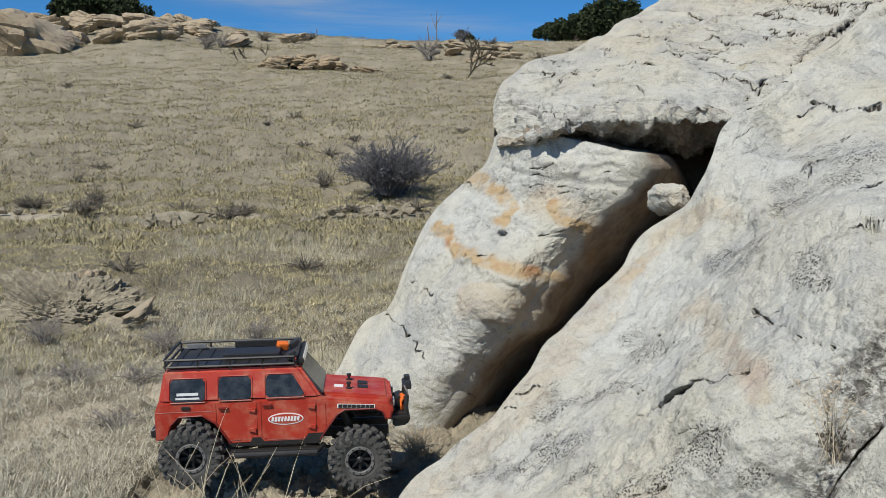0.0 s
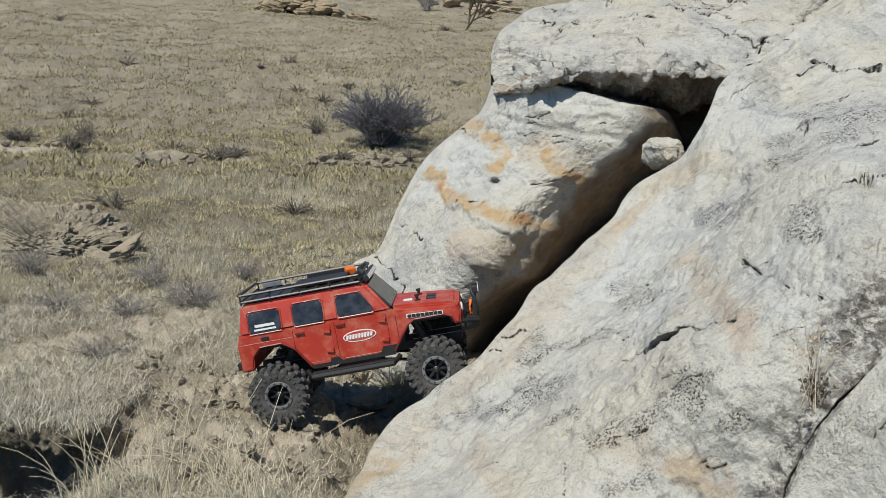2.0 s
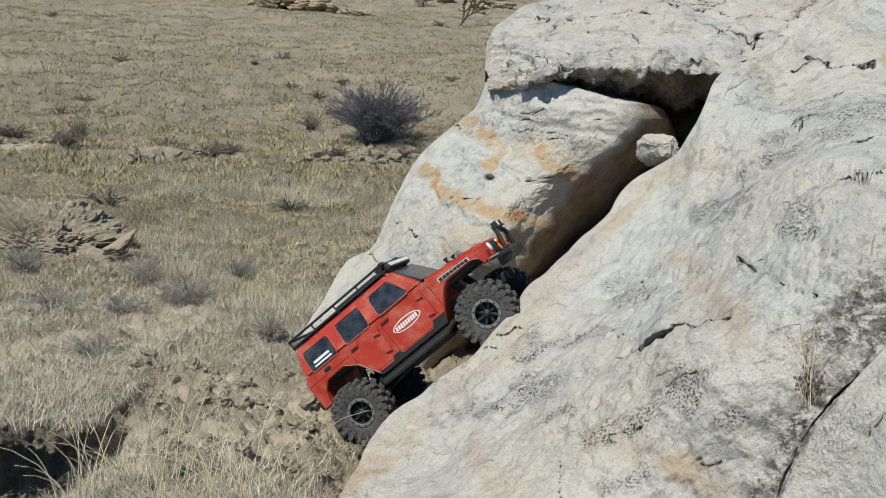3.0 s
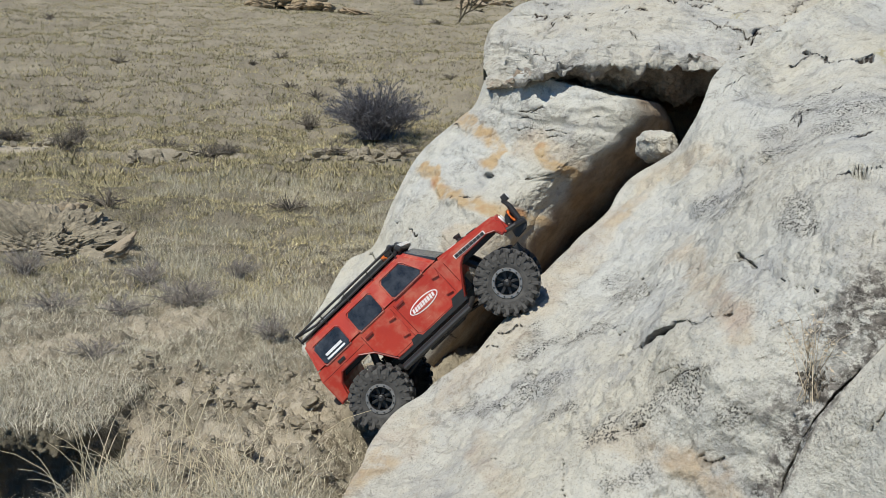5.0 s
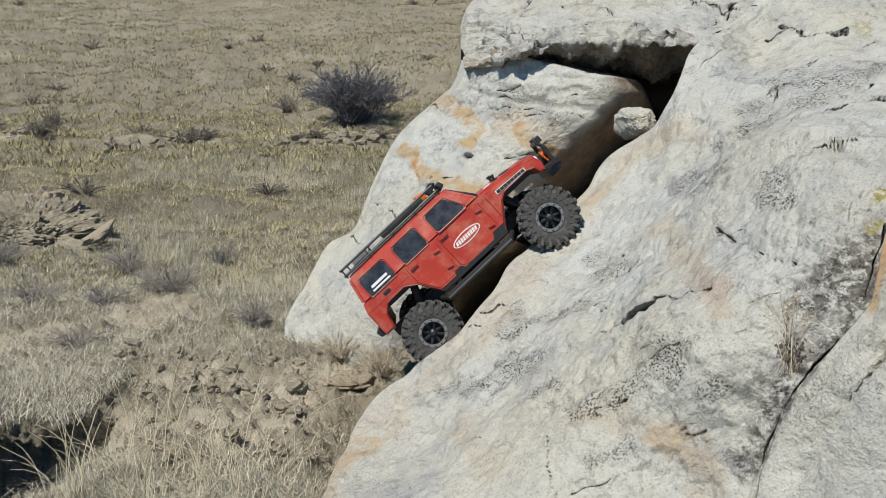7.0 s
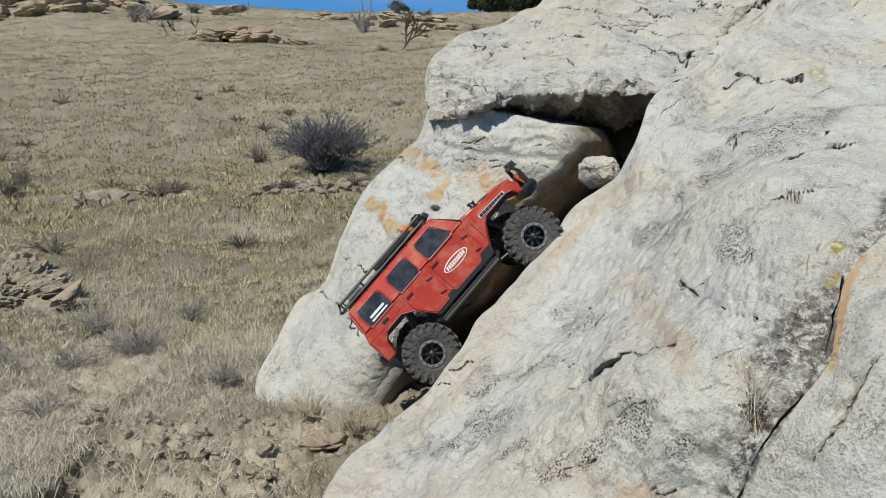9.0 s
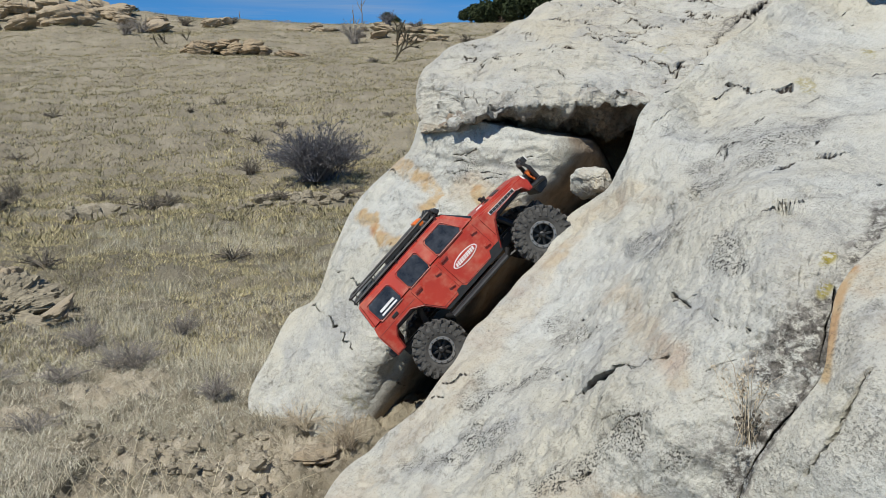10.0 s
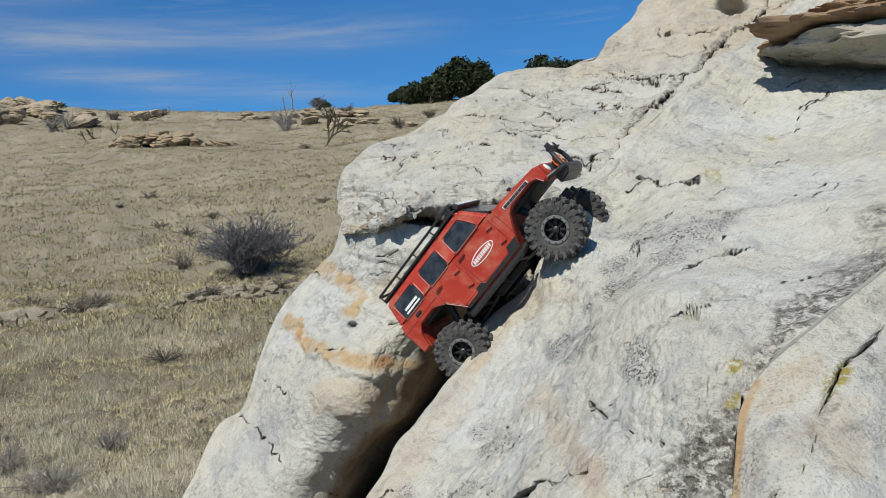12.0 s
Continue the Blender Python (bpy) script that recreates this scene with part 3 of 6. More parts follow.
# cracks: bearings of the line, half width, depth in metres
SLAB_CRACKS = [
    ([(0.208, -0.236), (0.240, -0.222), (0.262, -0.208), (0.272, -0.196), (0.300, -0.188), (0.328, -0.184)], 0.0034, 0.028),
    ([(0.190, -0.270), (0.222, -0.264)], 0.0014, 0.006),
    ([(0.205, -0.322), (0.226, -0.316), (0.240, -0.314)], 0.0016, 0.008),
    ([(0.335, -0.123), (0.362, -0.137), (0.395, -0.152), (0.420, -0.160)], 0.0024, 0.014),
    ([(0.150, -0.352), (0.158, -0.392), (0.164, -0.440)], 0.0009, 0.004),
    ([(0.184, -0.425), (0.235, -0.408), (0.270, -0.392), (0.300, -0.388)], 0.0018, 0.004),
    ([(0.300, -0.352), (0.318, -0.360), (0.332, -0.354)], 0.0018, 0.010),
    ([(0.395, 0.098), (0.430, 0.088), (0.465, 0.092)], 0.0030, 0.016),
    ([(0.445, 0.010), (0.490, 0.026), (0.540, 0.030)], 0.0030, 0.014),
    ([(0.225, -0.135), (0.232, -0.155), (0.238, -0.168)], 0.0026, 0.012),
    ([(0.372, -0.470), (0.390, -0.405), (0.422, -0.325), (0.463, -0.268), (0.501, -0.218), (0.511, -0.165), (0.520, -0.120)], 0.0016, 0.024),
]
SLAB_HOLES = [((0.459, -0.029), 0.0125, 0.030), ((0.385, -0.127), 0.0036, 0.010), ((0.305, -0.352), 0.0042, 0.010), ((0.395, -0.414), 0.008, 0.02)]

RIDGE = [(-0.17, -0.56), (-0.105, -0.437), (-0.070, -0.382), (-0.052, -0.349), (-0.0383, -0.3241), (-0.0179, -0.2972), (0.0098, -0.2728), (0.0406, -0.2461), (0.0712, -0.2169), (0.1016, -0.1791), (0.1320, -0.1471), (0.1562, -0.1225), (0.1804, -0.1005), (0.1984, -0.0785), (0.2086, -0.0596), (0.2284, -0.0377), (0.2494, -0.0213),
         (0.267, -0.001), (0.289, 0.048), (0.311, 0.084), (0.353, 0.108),
         (0.388, 0.141), (0.444, 0.185), (0.494, 0.221), (0.536, 0.242), (0.587, 0.282), (0.64, 0.332), (0.72, 0.40)]
SLAB_RIM = [(0.05, -0.80), (0.24, -0.72), (0.36, -0.56), (0.395, -0.43), (0.445, -0.33), (0.495, -0.26), (0.54, -0.185), (0.56, -0.108),
            (0.612, -0.058), (0.715, 0.012), (0.82, 0.07), (0.95, 0.13), (1.10, 0.20)]
outcrop("slab_rock", "huge pale sandstone slab with cracks, pits and dark lichen", RIDGE, SLAB_RIM,
        [(-0.19, -0.56, 1.00), (-0.10, -0.437, 1.27), (-0.065, -0.382, 1.44), (0.009, -0.283, 1.62), (0.081, -0.192, 1.69), (0.184, -0.088, 1.86), (0.25, -0.028, 1.90), (0.127, -0.175, 1.69), (0.157, -0.146, 1.76), (0.206, -0.108, 1.79), (0.338, 0.028, 1.72), (0.362, 0.062, 1.98),
         (0.311, 0.084, 1.98), (0.388, 0.141, 2.15), (0.494, 0.221, 2.5), (0.587, 0.282, 2.85), (0.72, 0.40, 3.4),
         (0.108, -0.349, 1.27), (0.277, -0.194, 1.22), (0.385, -0.127, 1.14), (0.457, -0.029, 1.20), (0.512, -0.080, 1.06), (0.30, -0.355, 1.08),
         (0.39, -0.41, 1.00), (0.41, 0.089, 1.98), (0.54, 0.13, 2.08), (0.70, 0.01, 1.22), (0.95, 0.13, 1.7), (1.1, 0.2, 1.9), (0.24, -0.72, 0.92), (0.455, -0.27, 1.0), (0.535, -0.112, 1.04), (0.40, -0.50, 0.95)],
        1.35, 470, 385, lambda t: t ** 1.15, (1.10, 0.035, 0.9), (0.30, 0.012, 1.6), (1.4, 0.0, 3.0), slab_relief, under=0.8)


def shelf(uv, line, height, fade, p, end=0.022):
    """Rock that stands proud above a line of bearings and is undercut below it."""
    line = np.array(line)
    u, v = uv[:, 0], uv[:, 1] + frayed(uv, p, 7)[:, 0] * 0.011 + frayed(uv, p, 22)[:, 1] * 0.006
    up = v - np.interp(u, line[:, 0], line[:, 1])
    ends = ease(line[0, 0] - end, line[0, 0] + end, u) * (1 - ease(line[-1, 0] - end, line[-1, 0] + end, u))
    return height * ends * ease(-0.008, 0.003, up) * np.exp(-np.maximum(up, 0) / fade)


def boulder_relief(p, uv):
    push = 0.032 * fbm(p, 2.4, 2, 0.45, 52) + weathered(p, 56, 0.0060, 0.003, 0.002, -0.15) + 0.0035 * fbm(p, 12, 6, 0.64, 57)
    push += beds(p, (0.25, 0.0), 0.075, 0.007, 61, 0.04) * ease(-0.13, -0.02, uv[:, 1])
    for line, height, fade in BOULDER_SHELVES:
        push += shelf(uv, line, height, fade, p)
    sink = np.zeros(len(p))
    for line, wide, deep in BOULDER_CRACKS:
        sink += groove(uv, line, wide, deep, p)
    sink += hairlines(uv, p, 7, 12, (-0.05, 0.14), (-0.10, 0.03), (0.02, 0.05), 0.0, 0.0008, 0.004) + hairlines(uv, p, 17, 9, (0.06, 0.16), (0.005, 0.045), (0.03, 0.06), 0.0, 0.0009, 0.007)
    d = np.hypot((uv[:, 0] - 0.066) / 0.0050, (uv[:, 1] + 0.042) / 0.0034)
    sink += 0.02 * (1 - ease(0.6, 1.1, d))
    marks = {
        "iron": np.clip(1.0 * blot(uv, [(0.000, -0.040), (0.016, -0.057), (0.046, -0.072), (0.089, -0.081), (0.122, -0.086)], 0.0105, p, 1)
                        + blot(uv, [(0.064, 0.004), (0.070, -0.012), (0.062, -0.026)], 0.010, p, 2)
                        + blot(uv, [(0.122, -0.020), (0.148, -0.034), (0.166, -0.044), (0.164, -0.054)], 0.012, p, 3)
                        + 0.35 * blot(uv, [(0.10, -0.010), (0.13, -0.020), (0.16, -0.030)], 0.022, p, 8)
                        + 0.8 * blot(uv, [(0.036, 0.018), (0.052, 0.008)], 0.010, p, 4)
                        + 0.35 * blot(uv, [(0.03, -0.11), (0.08, -0.115), (0.13, -0.11)], 0.016, p, 6), 0, 1),
        "lichen": 0.1 + 0.5 * blot(uv, [(0.02, -0.02), (0.04, -0.03)], 0.012, p, 5) + 0.5 * blot(uv, [(0.10, 0.02), (0.18, 0.0)], 0.02, p, 5),
        "moss": 0.3 * blot(uv, [(-0.02, -0.225), (-0.012, -0.235)], 0.008, p, 5),
        "dark": 0.9 * blot(uv, [(0.064, -0.041), (0.067, -0.042)], 0.005, p, 9),
    }
    return push, sink, marks


# lips of the boulder's bulges: bearings of the line, height, how far up the bulge reaches
BOULDER_SHELVES = [
    ([(0.010, -0.056), (0.046, -0.084), (0.089, -0.092), (0.140, -0.094)], 0.012, 0.030),
    ([(0.045, -0.122), (0.071, -0.127), (0.128, -0.132)], 0.026, 0.034),
    ([(0.020, -0.170), (0.080, -0.168)], 0.012, 0.030),
    ([(0.110, 0.040), (0.137, 0.034), (0.170, 0.038), (0.205, 0.030)], 0.010, 0.014),
]
BOULDER_CRACKS = [
    ([(-0.062, -0.122), (-0.035, -0.148), (-0.015, -0.179), (0.011, -0.195), (0.036, -0.218)], 0.0013, 0.012),
    ([(-0.028, -0.095), (0.000, -0.108), (0.031, -0.112)], 0.0010, 0.006),
]
outcrop("boulder", "rounded pale sandstone boulder with orange iron bands", 
        [(-0.120, -0.275), (-0.134, -0.225), (-0.109, -0.176), (-0.086, -0.135), (-0.058, -0.118), (-0.038, -0.070), (-0.012, -0.020), (0.030, 0.020), (0.046, 0.034), (0.055, 0.058)],
        [(-0.048, -0.298), (-0.024, -0.260), (0.010, -0.208), (0.042, -0.160), (0.076, -0.134), (0.093, -0.108), (0.116, -0.080), (0.146, -0.050), (0.186, -0.006), (0.212, 0.026), (0.206, 0.046)],
        [(-0.134, -0.225, 2.42), (-0.058, -0.118, 2.58), (-0.012, -0.02, 2.72), (0.055, 0.058, 2.75), (-0.03, -0.24, 2.25), (0.03, -0.20, 2.33), (0.045, -0.13, 2.21), (0.010, -0.19, 2.23),
         (0.066, -0.042, 2.34), (0.085, -0.090, 2.20), (0.122, -0.105, 2.36), (0.16, -0.075, 2.34), (0.135, -0.030, 2.22), (0.176, -0.012, 2.25), (0.12, 0.01, 2.32), (0.212, 0.030, 2.25), (0.15, 0.05, 2.33), (0.09, 0.055, 2.44), (0.20, 0.045, 2.25), (-0.02, -0.16, 2.34), (0.0, -0.09, 2.42)],
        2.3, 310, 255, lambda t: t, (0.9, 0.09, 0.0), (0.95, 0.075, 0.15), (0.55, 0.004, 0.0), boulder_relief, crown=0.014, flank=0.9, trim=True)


def cap_relief(p, uv):
    push = 0.024 * fbm(p, 2.6, 3, 0.5, 72) + weathered(p, 76, 0.010, 0.006, 0.004, -0.12)
    push += 0.046 * fbm(p, 6.5, 6, 0.62, 99) * (1 - ease(0.080, 0.115, uv[:, 1])) * (1 - ease(0.28, 0.33, uv[:, 0]))
    push += beds(p, (0.10, 0.0), 0.075, 0.026, 81, 0.05) + beds(p, (0.06, 0.0), 0.030, 0.008, 91, 0.04)
    sink = np.zeros(len(p))
    for line, wide, deep in CAP_CRACKS:
        sink += groove(uv, line, wide, deep, p, 0.004)
    sink += hairlines(uv, p, 8, 30, (0.07, 0.44), (0.085, 0.155), (0.04, 0.13), -0.05, 0.0008, 0.007, 0.30)
    for k, (v, a, b) in enumerate(CAP_BEDS):
        push += shelf(uv, [(a, v + 0.004), ((2 * a + b) / 3, v - 0.001), ((a + 2 * b) / 3, v + 0.002), (b, v - 0.006)], 0.009 + 0.004 * (k % 3), 0.007 + 0.003 * (k % 2), p, 0.03)
    d = np.hypot((uv[:, 0] - 0.512) / 0.020, (uv[:, 1] - 0.279) / 0.009)
    sink += 0.10 * (1 - ease(0.6, 1.1, d))
    marks = {
        "iron": np.clip(0.30 * ease(0.18, 0.26, uv[:, 1]) + 0.4 * blot(uv, [(0.06, 0.05), (0.09, 0.055)], 0.010, p, 5), 0, 1),
        "lichen": 0.1 * np.ones(len(p)),
        "dark": 0.6 * blot(uv, [(0.11, 0.068), (0.16, 0.070), (0.22, 0.064), (0.27, 0.062)], 0.016, p, 4) + 0.8 * blot(uv, [(0.377, 0.144), (0.405, 0.166), (0.467, 0.214), (0.516, 0.249)], 0.005, p, 8),
        "moss": 0.5 * blot(uv, [(0.312, 0.133), (0.318, 0.134)], 0.005, p, 2),
    }
    return push, sink, marks


# lips of the cap's beds: height of the line, where it begins and ends
CAP_BEDS = [(0.104, 0.07, 0.22), (0.118, 0.12, 0.33), (0.129, 0.09, 0.27), (0.143, 0.14, 0.38), (0.156, 0.17, 0.33), (0.168, 0.20, 0.43), (0.182, 0.20, 0.39), (0.197, 0.26, 0.46), (0.211, 0.28, 0.44), (0.228, 0.36, 0.50), (0.246, 0.38, 0.52), (0.268, 0.42, 0.56)]
CAP_CRACKS = [
    ([(0.20, 0.170), (0.25, 0.160), (0.30, 0.150)], 0.0014, 0.012),
    ([(0.18, 0.140), (0.24, 0.132), (0.30, 0.120), (0.35, 0.112)], 0.0013, 0.010),
    ([(0.26, 0.190), (0.33, 0.176), (0.40, 0.170), (0.44, 0.180)], 0.0014, 0.012),
    ([(0.36, 0.205), (0.42, 0.200), (0.47, 0.210)], 0.0024, 0.016),
    ([(0.42, 0.250), (0.48, 0.245), (0.53, 0.250)], 0.0024, 0.016),
    ([(0.55, 0.265), (0.56, 0.300), (0.55, 0.340)], 0.0030, 0.030),
    ([(0.318, 0.100), (0.350, 0.120), (0.377, 0.142), (0.405, 0.163), (0.467, 0.211), (0.516, 0.246), (0.572, 0.280), (0.61, 0.300)], 0.0030, 0.034),
]
outcrop("cap_rock", "pale bedded sandstone cap overhanging a shadowed hollow",
        [(0.058, 0.054), (0.090, 0.059), (0.120, 0.071), (0.160, 0.081), (0.209, 0.083), (0.257, 0.088), (0.312, 0.084), (0.365, 0.095), (0.405, 0.125),
         (0.465, 0.170), (0.515, 0.205), (0.56, 0.225), (0.615, 0.262), (0.68, 0.32), (0.78, 0.40)],
        [(0.053, 0.082), (0.058, 0.102), (0.073, 0.122), (0.100, 0.136), (0.130, 0.147), (0.157, 0.162), (0.190, 0.184), (0.228, 0.203), (0.267, 0.213), (0.312, 0.220),
         (0.346, 0.235), (0.380, 0.258), (0.415, 0.289), (0.451, 0.326), (0.52, 0.40), (0.60, 0.47)],
        [(0.055, 0.075, 2.72), (0.10, 0.09, 2.45), (0.16, 0.085, 2.32), (0.21, 0.085, 2.26), (0.30, 0.088, 2.25), (0.315, 0.135, 2.45), (0.39, 0.14, 2.42), (0.5, 0.22, 2.75),
         (0.13, 0.147, 2.85), (0.19, 0.184, 3.0), (0.30, 0.22, 3.15), (0.41, 0.289, 3.45), (0.6, 0.28, 3.05), (0.52, 0.40, 3.9), (0.75, 0.40, 3.6), (0.2, 0.13, 2.5)],
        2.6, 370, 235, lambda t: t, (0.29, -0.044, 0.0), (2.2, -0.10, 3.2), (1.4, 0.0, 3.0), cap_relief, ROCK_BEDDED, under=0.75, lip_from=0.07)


def lump(name, label, centre, size, seed, material, rough=0.22, flat=0.0, turn=0.0, rings=26, steps=40, parent=None, octaves=4, boxy=1.0):
    """A broken stone: a ball cut by planes and roughened; flat sharpens its bedding."""
    rng = np.random.default_rng(seed)
    th, ph = np.meshgrid(np.linspace(0, np.pi, rings), np.linspace(0, 2 * np.pi, steps))
    v = np.stack([np.sin(th) * np.cos(ph), np.sin(th) * np.sin(ph), np.cos(th)], -1).reshape(-1, 3)
    r = np.ones(len(v))
    for _ in range(11):
        nrm = rng.normal(size=3)
        nrm /= np.linalg.norm(nrm)
        lim = rng.uniform(0.55, 0.9)
        c = v @ nrm
        r = np.minimum(r, np.where(c > 0.05, lim / np.maximum(c, 0.05), 9))
    v = v * r[:, None]
    v = np.sign(v) * np.abs(v) ** boxy
    v = v + v * (rough * fbm(v + seed * 3.1, 1.8, octaves, 0.55 if octaves < 5 else 0.64, seed))[:, None]
    if flat:
        k = v[:, 2] * 5 + 0.4 * perlin(v * 1.5 + seed, 3)
        edge = 1 + flat * perlin(np.stack([np.floor(k) * 5.3, np.zeros(len(v)), np.full(len(v), seed * 1.7)], 1), seed)
        v[:, :2] *= edge[:, None]
    v = v * np.array(size) / 2
    c, s = math.cos(radians(turn)), math.sin(radians(turn))
    v = np.stack([v[:, 0] * c - v[:, 1] * s, v[:, 0] * s + v[:, 1] * c, v[:, 2]], 1) 
    me = mesh_of(name, v, grid_faces(steps, rings), smooth=False)
    marks = np.clip(fbm(v, 3.0 / max(size), 3, 0.5, seed + 2), 0, 1)
    for key in ("iron", "lichen", "dark", "moss"):
        paint(me, key, marks * (0.5 if key == "iron" else 0.0))
    ob = thing_mesh(name, me, material, parent)
    ob.location = centre
    if parent is None:
        tagged(ob, label, "rock")
    return ob


def seen(u, v, d):
    """The point at the bearing (u, v), d metres ahead."""
    return Vector((u * d, d, v * d))


# the chockstone, the dark back of the hollow, the block by the slab and the ledge on it
lump("chockstone", "small pale stone wedged in the hollow", seen(0.2425, -0.004, 2.18), (0.086, 0.12, 0.084), 9, STONE, 0.10, 0.0, 12, 60, 90, None, 5, 0.72)
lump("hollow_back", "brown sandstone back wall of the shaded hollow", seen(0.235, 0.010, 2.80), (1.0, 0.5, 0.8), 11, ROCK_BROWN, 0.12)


def block_relief(p, uv):
    push = 0.020 * fbm(p, 4, 3, 0.5, 102) + weathered(p, 106, 0.007, 0.005, 0.005, 0.7)
    sink = groove(uv, [(0.60, -0.20), (0.62, -0.13), (0.66, -0.08), (0.70, -0.05)], 0.003, 0.03, p)
    sink += groove(uv, [(0.48, -0.34), (0.52, -0.30), (0.54, -0.26), (0.57, -0.22)], 0.003, 0.03, p)
    marks = {"iron": np.clip(1.0 * blot(uv, [(0.514, -0.22), (0.522, -0.17), (0.530, -0.12), (0.545, -0.10)], 0.007, p, 2) + 0.35 * blot(uv, [(0.56, -0.11), (0.60, -0.09)], 0.02, p, 11) + 0.3 * blot(uv, [(0.62, -0.16), (0.66, -0.18)], 0.04, p, 4), 0, 1),
             "lichen": 0.25 * np.ones(len(p)), "moss": blot(uv, [(0.625, -0.110), (0.640, -0.095)], 0.013, p, 3),
             # the long blot puts the shaded crevice against the slab into the colour
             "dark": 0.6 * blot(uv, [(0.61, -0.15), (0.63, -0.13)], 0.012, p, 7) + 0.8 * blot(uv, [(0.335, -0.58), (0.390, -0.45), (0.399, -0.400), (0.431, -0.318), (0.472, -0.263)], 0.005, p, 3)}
    return push, sink, marks


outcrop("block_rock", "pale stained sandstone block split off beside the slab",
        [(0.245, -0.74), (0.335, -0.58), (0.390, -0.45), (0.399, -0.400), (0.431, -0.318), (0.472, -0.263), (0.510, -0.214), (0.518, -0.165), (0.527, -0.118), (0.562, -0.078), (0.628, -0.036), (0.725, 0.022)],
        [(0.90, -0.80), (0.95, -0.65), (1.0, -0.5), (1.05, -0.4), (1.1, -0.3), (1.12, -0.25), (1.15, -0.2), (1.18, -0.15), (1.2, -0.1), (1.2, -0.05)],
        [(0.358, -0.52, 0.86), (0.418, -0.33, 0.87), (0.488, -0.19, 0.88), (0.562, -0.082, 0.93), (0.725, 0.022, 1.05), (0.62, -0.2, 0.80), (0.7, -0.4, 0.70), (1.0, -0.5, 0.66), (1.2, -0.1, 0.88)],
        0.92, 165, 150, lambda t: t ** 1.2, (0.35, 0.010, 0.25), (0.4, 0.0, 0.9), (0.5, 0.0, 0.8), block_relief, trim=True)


def rock_mass():
    """The back of the outcrop: from behind the cap's crest it falls away to the hillside."""
    u = np.linspace(0.06, 1.32, 110)
    start = np.interp(u, [0.06, 0.2, 0.45, 0.6, 0.72, 0.9, 1.1, 1.32], [2.8, 3.0, 3.6, 4.0, 3.5, 2.6, 2.1, 2.0])
    top = np.interp(u, [0.06, 0.1, 0.157, 0.228, 0.312, 0.38, 0.451, 0.52, 0.6, 0.72, 0.9, 1.1, 1.32], [0.15, 0.32, 0.40, 0.54, 0.61, 0.76, 1.02, 1.36, 1.65, 1.2, 0.66, 0.32, -0.2])
    w = np.linspace(0, 1, 90)
    d = start[:, None] + w[None] * 3.6
    x, y = u[:, None] * d, d
    ground = ground_height(x.ravel(), y.ravel()).reshape(x.shape)
    z = top[:, None] * (1 - ease(0.15, 1.0, w))[None] + (ground - 0.3) * ease(0.15, 1.0, w)[None]
    side = ease(0.0, 0.10, (u - 0.06) / 1.26)[:, None] * (1 - ease(0.9, 1.0, (u - 0.06) / 1.26))[:, None]
    z = np.minimum(z, (z - ground + 0.3) * (0.25 + 0.75 * side) + ground - 0.3)
    p = np.stack([x, y, z], -1).reshape(-1, 3)
    p[:, 2] -= 0.05 * np.abs(fbm(p, 1.6, 5, 0.55, 44)) + 0.02 * np.abs(fbm(p, 7, 4, 0.6, 46))
    me = mesh_of("rock_mass", p, grid_faces(len(u), len(w)))
    for key in ("iron", "lichen", "dark", "moss"):
        paint(me, key, np.full(len(p), 0.1))
    paint(me, "seam", np.ones(len(p)))
    me.attributes.new("skin", "FLOAT_VECTOR", "POINT").data.foreach_set("vector", p[:, [0, 2, 1]].astype(np.float32).ravel())
    tagged(thing_mesh("rock_mass", me, ROCK_BEDDED), "pale sandstone back of the outcrop behind its crest", "rock")


rock_mass()


# ---- the radio-controlled crawler ----
def add_box(bm, centre, size, m=None, bevel=0.0, taper=(1, 1)):
    """A box with softened edges; taper narrows its top in x and y."""
    got = bmesh.ops.create_cube(bm, size=1.0)
    vs = got["verts"]
    for v in vs:
        if v.co.z > 0:
            v.co.x *= taper[0]
            v.co.y *= taper[1]
        v.co = Vector((v.co.x * size[0], v.co.y * size[1], v.co.z * size[2]))
    if bevel:
        edges = list({e for v in vs for e in v.link_edges})
        vs = list({v for v in bmesh.ops.bevel(bm, geom=edges, offset=bevel, segments=2, affect="EDGES", profile=0.6)["verts"]} | {v for v in vs if v.is_valid})
    for v in vs:
        v.co = (m @ v.co if m else v.co) + Vector(centre)


def add_tube(bm, points, radius, sides=8, closed=False):
    """A round rod along a line of points; radius may be one number or one a point."""
    pts = [Vector(p) for p in points]
    rad = radius if isinstance(radius, (list, tuple)) else [radius] * len(pts)
    rings = []
    for k, p in enumerate(pts):
        a, b = pts[max(k - 1, 0)], pts[min(k + 1, len(pts) - 1)]
        if closed:
            a, b = pts[k - 1], pts[(k + 1) % len(pts)]
        d = (b - a).normalized()
        u = d.cross(Vector((0, 0, 1)) if abs(d.z) < 0.9 else Vector((1, 0, 0))).normalized()
        w = d.cross(u)
        rings.append([bm.verts.new(p + (u * math.cos(2 * math.pi * i / sides) + w * math.sin(2 * math.pi * i / sides)) * rad[k]) for i in range(sides)])
    for k in range(len(rings) - (0 if closed else 1)):
        r, s = rings[k], rings[(k + 1) % len(rings)]
        for i in range(sides):
            bm.faces.new((r[i], r[(i + 1) % sides], s[(i + 1) % sides], s[i]))
    if not closed:
        bm.faces.new(rings[0][::-1])
        bm.faces.new(rings[-1])


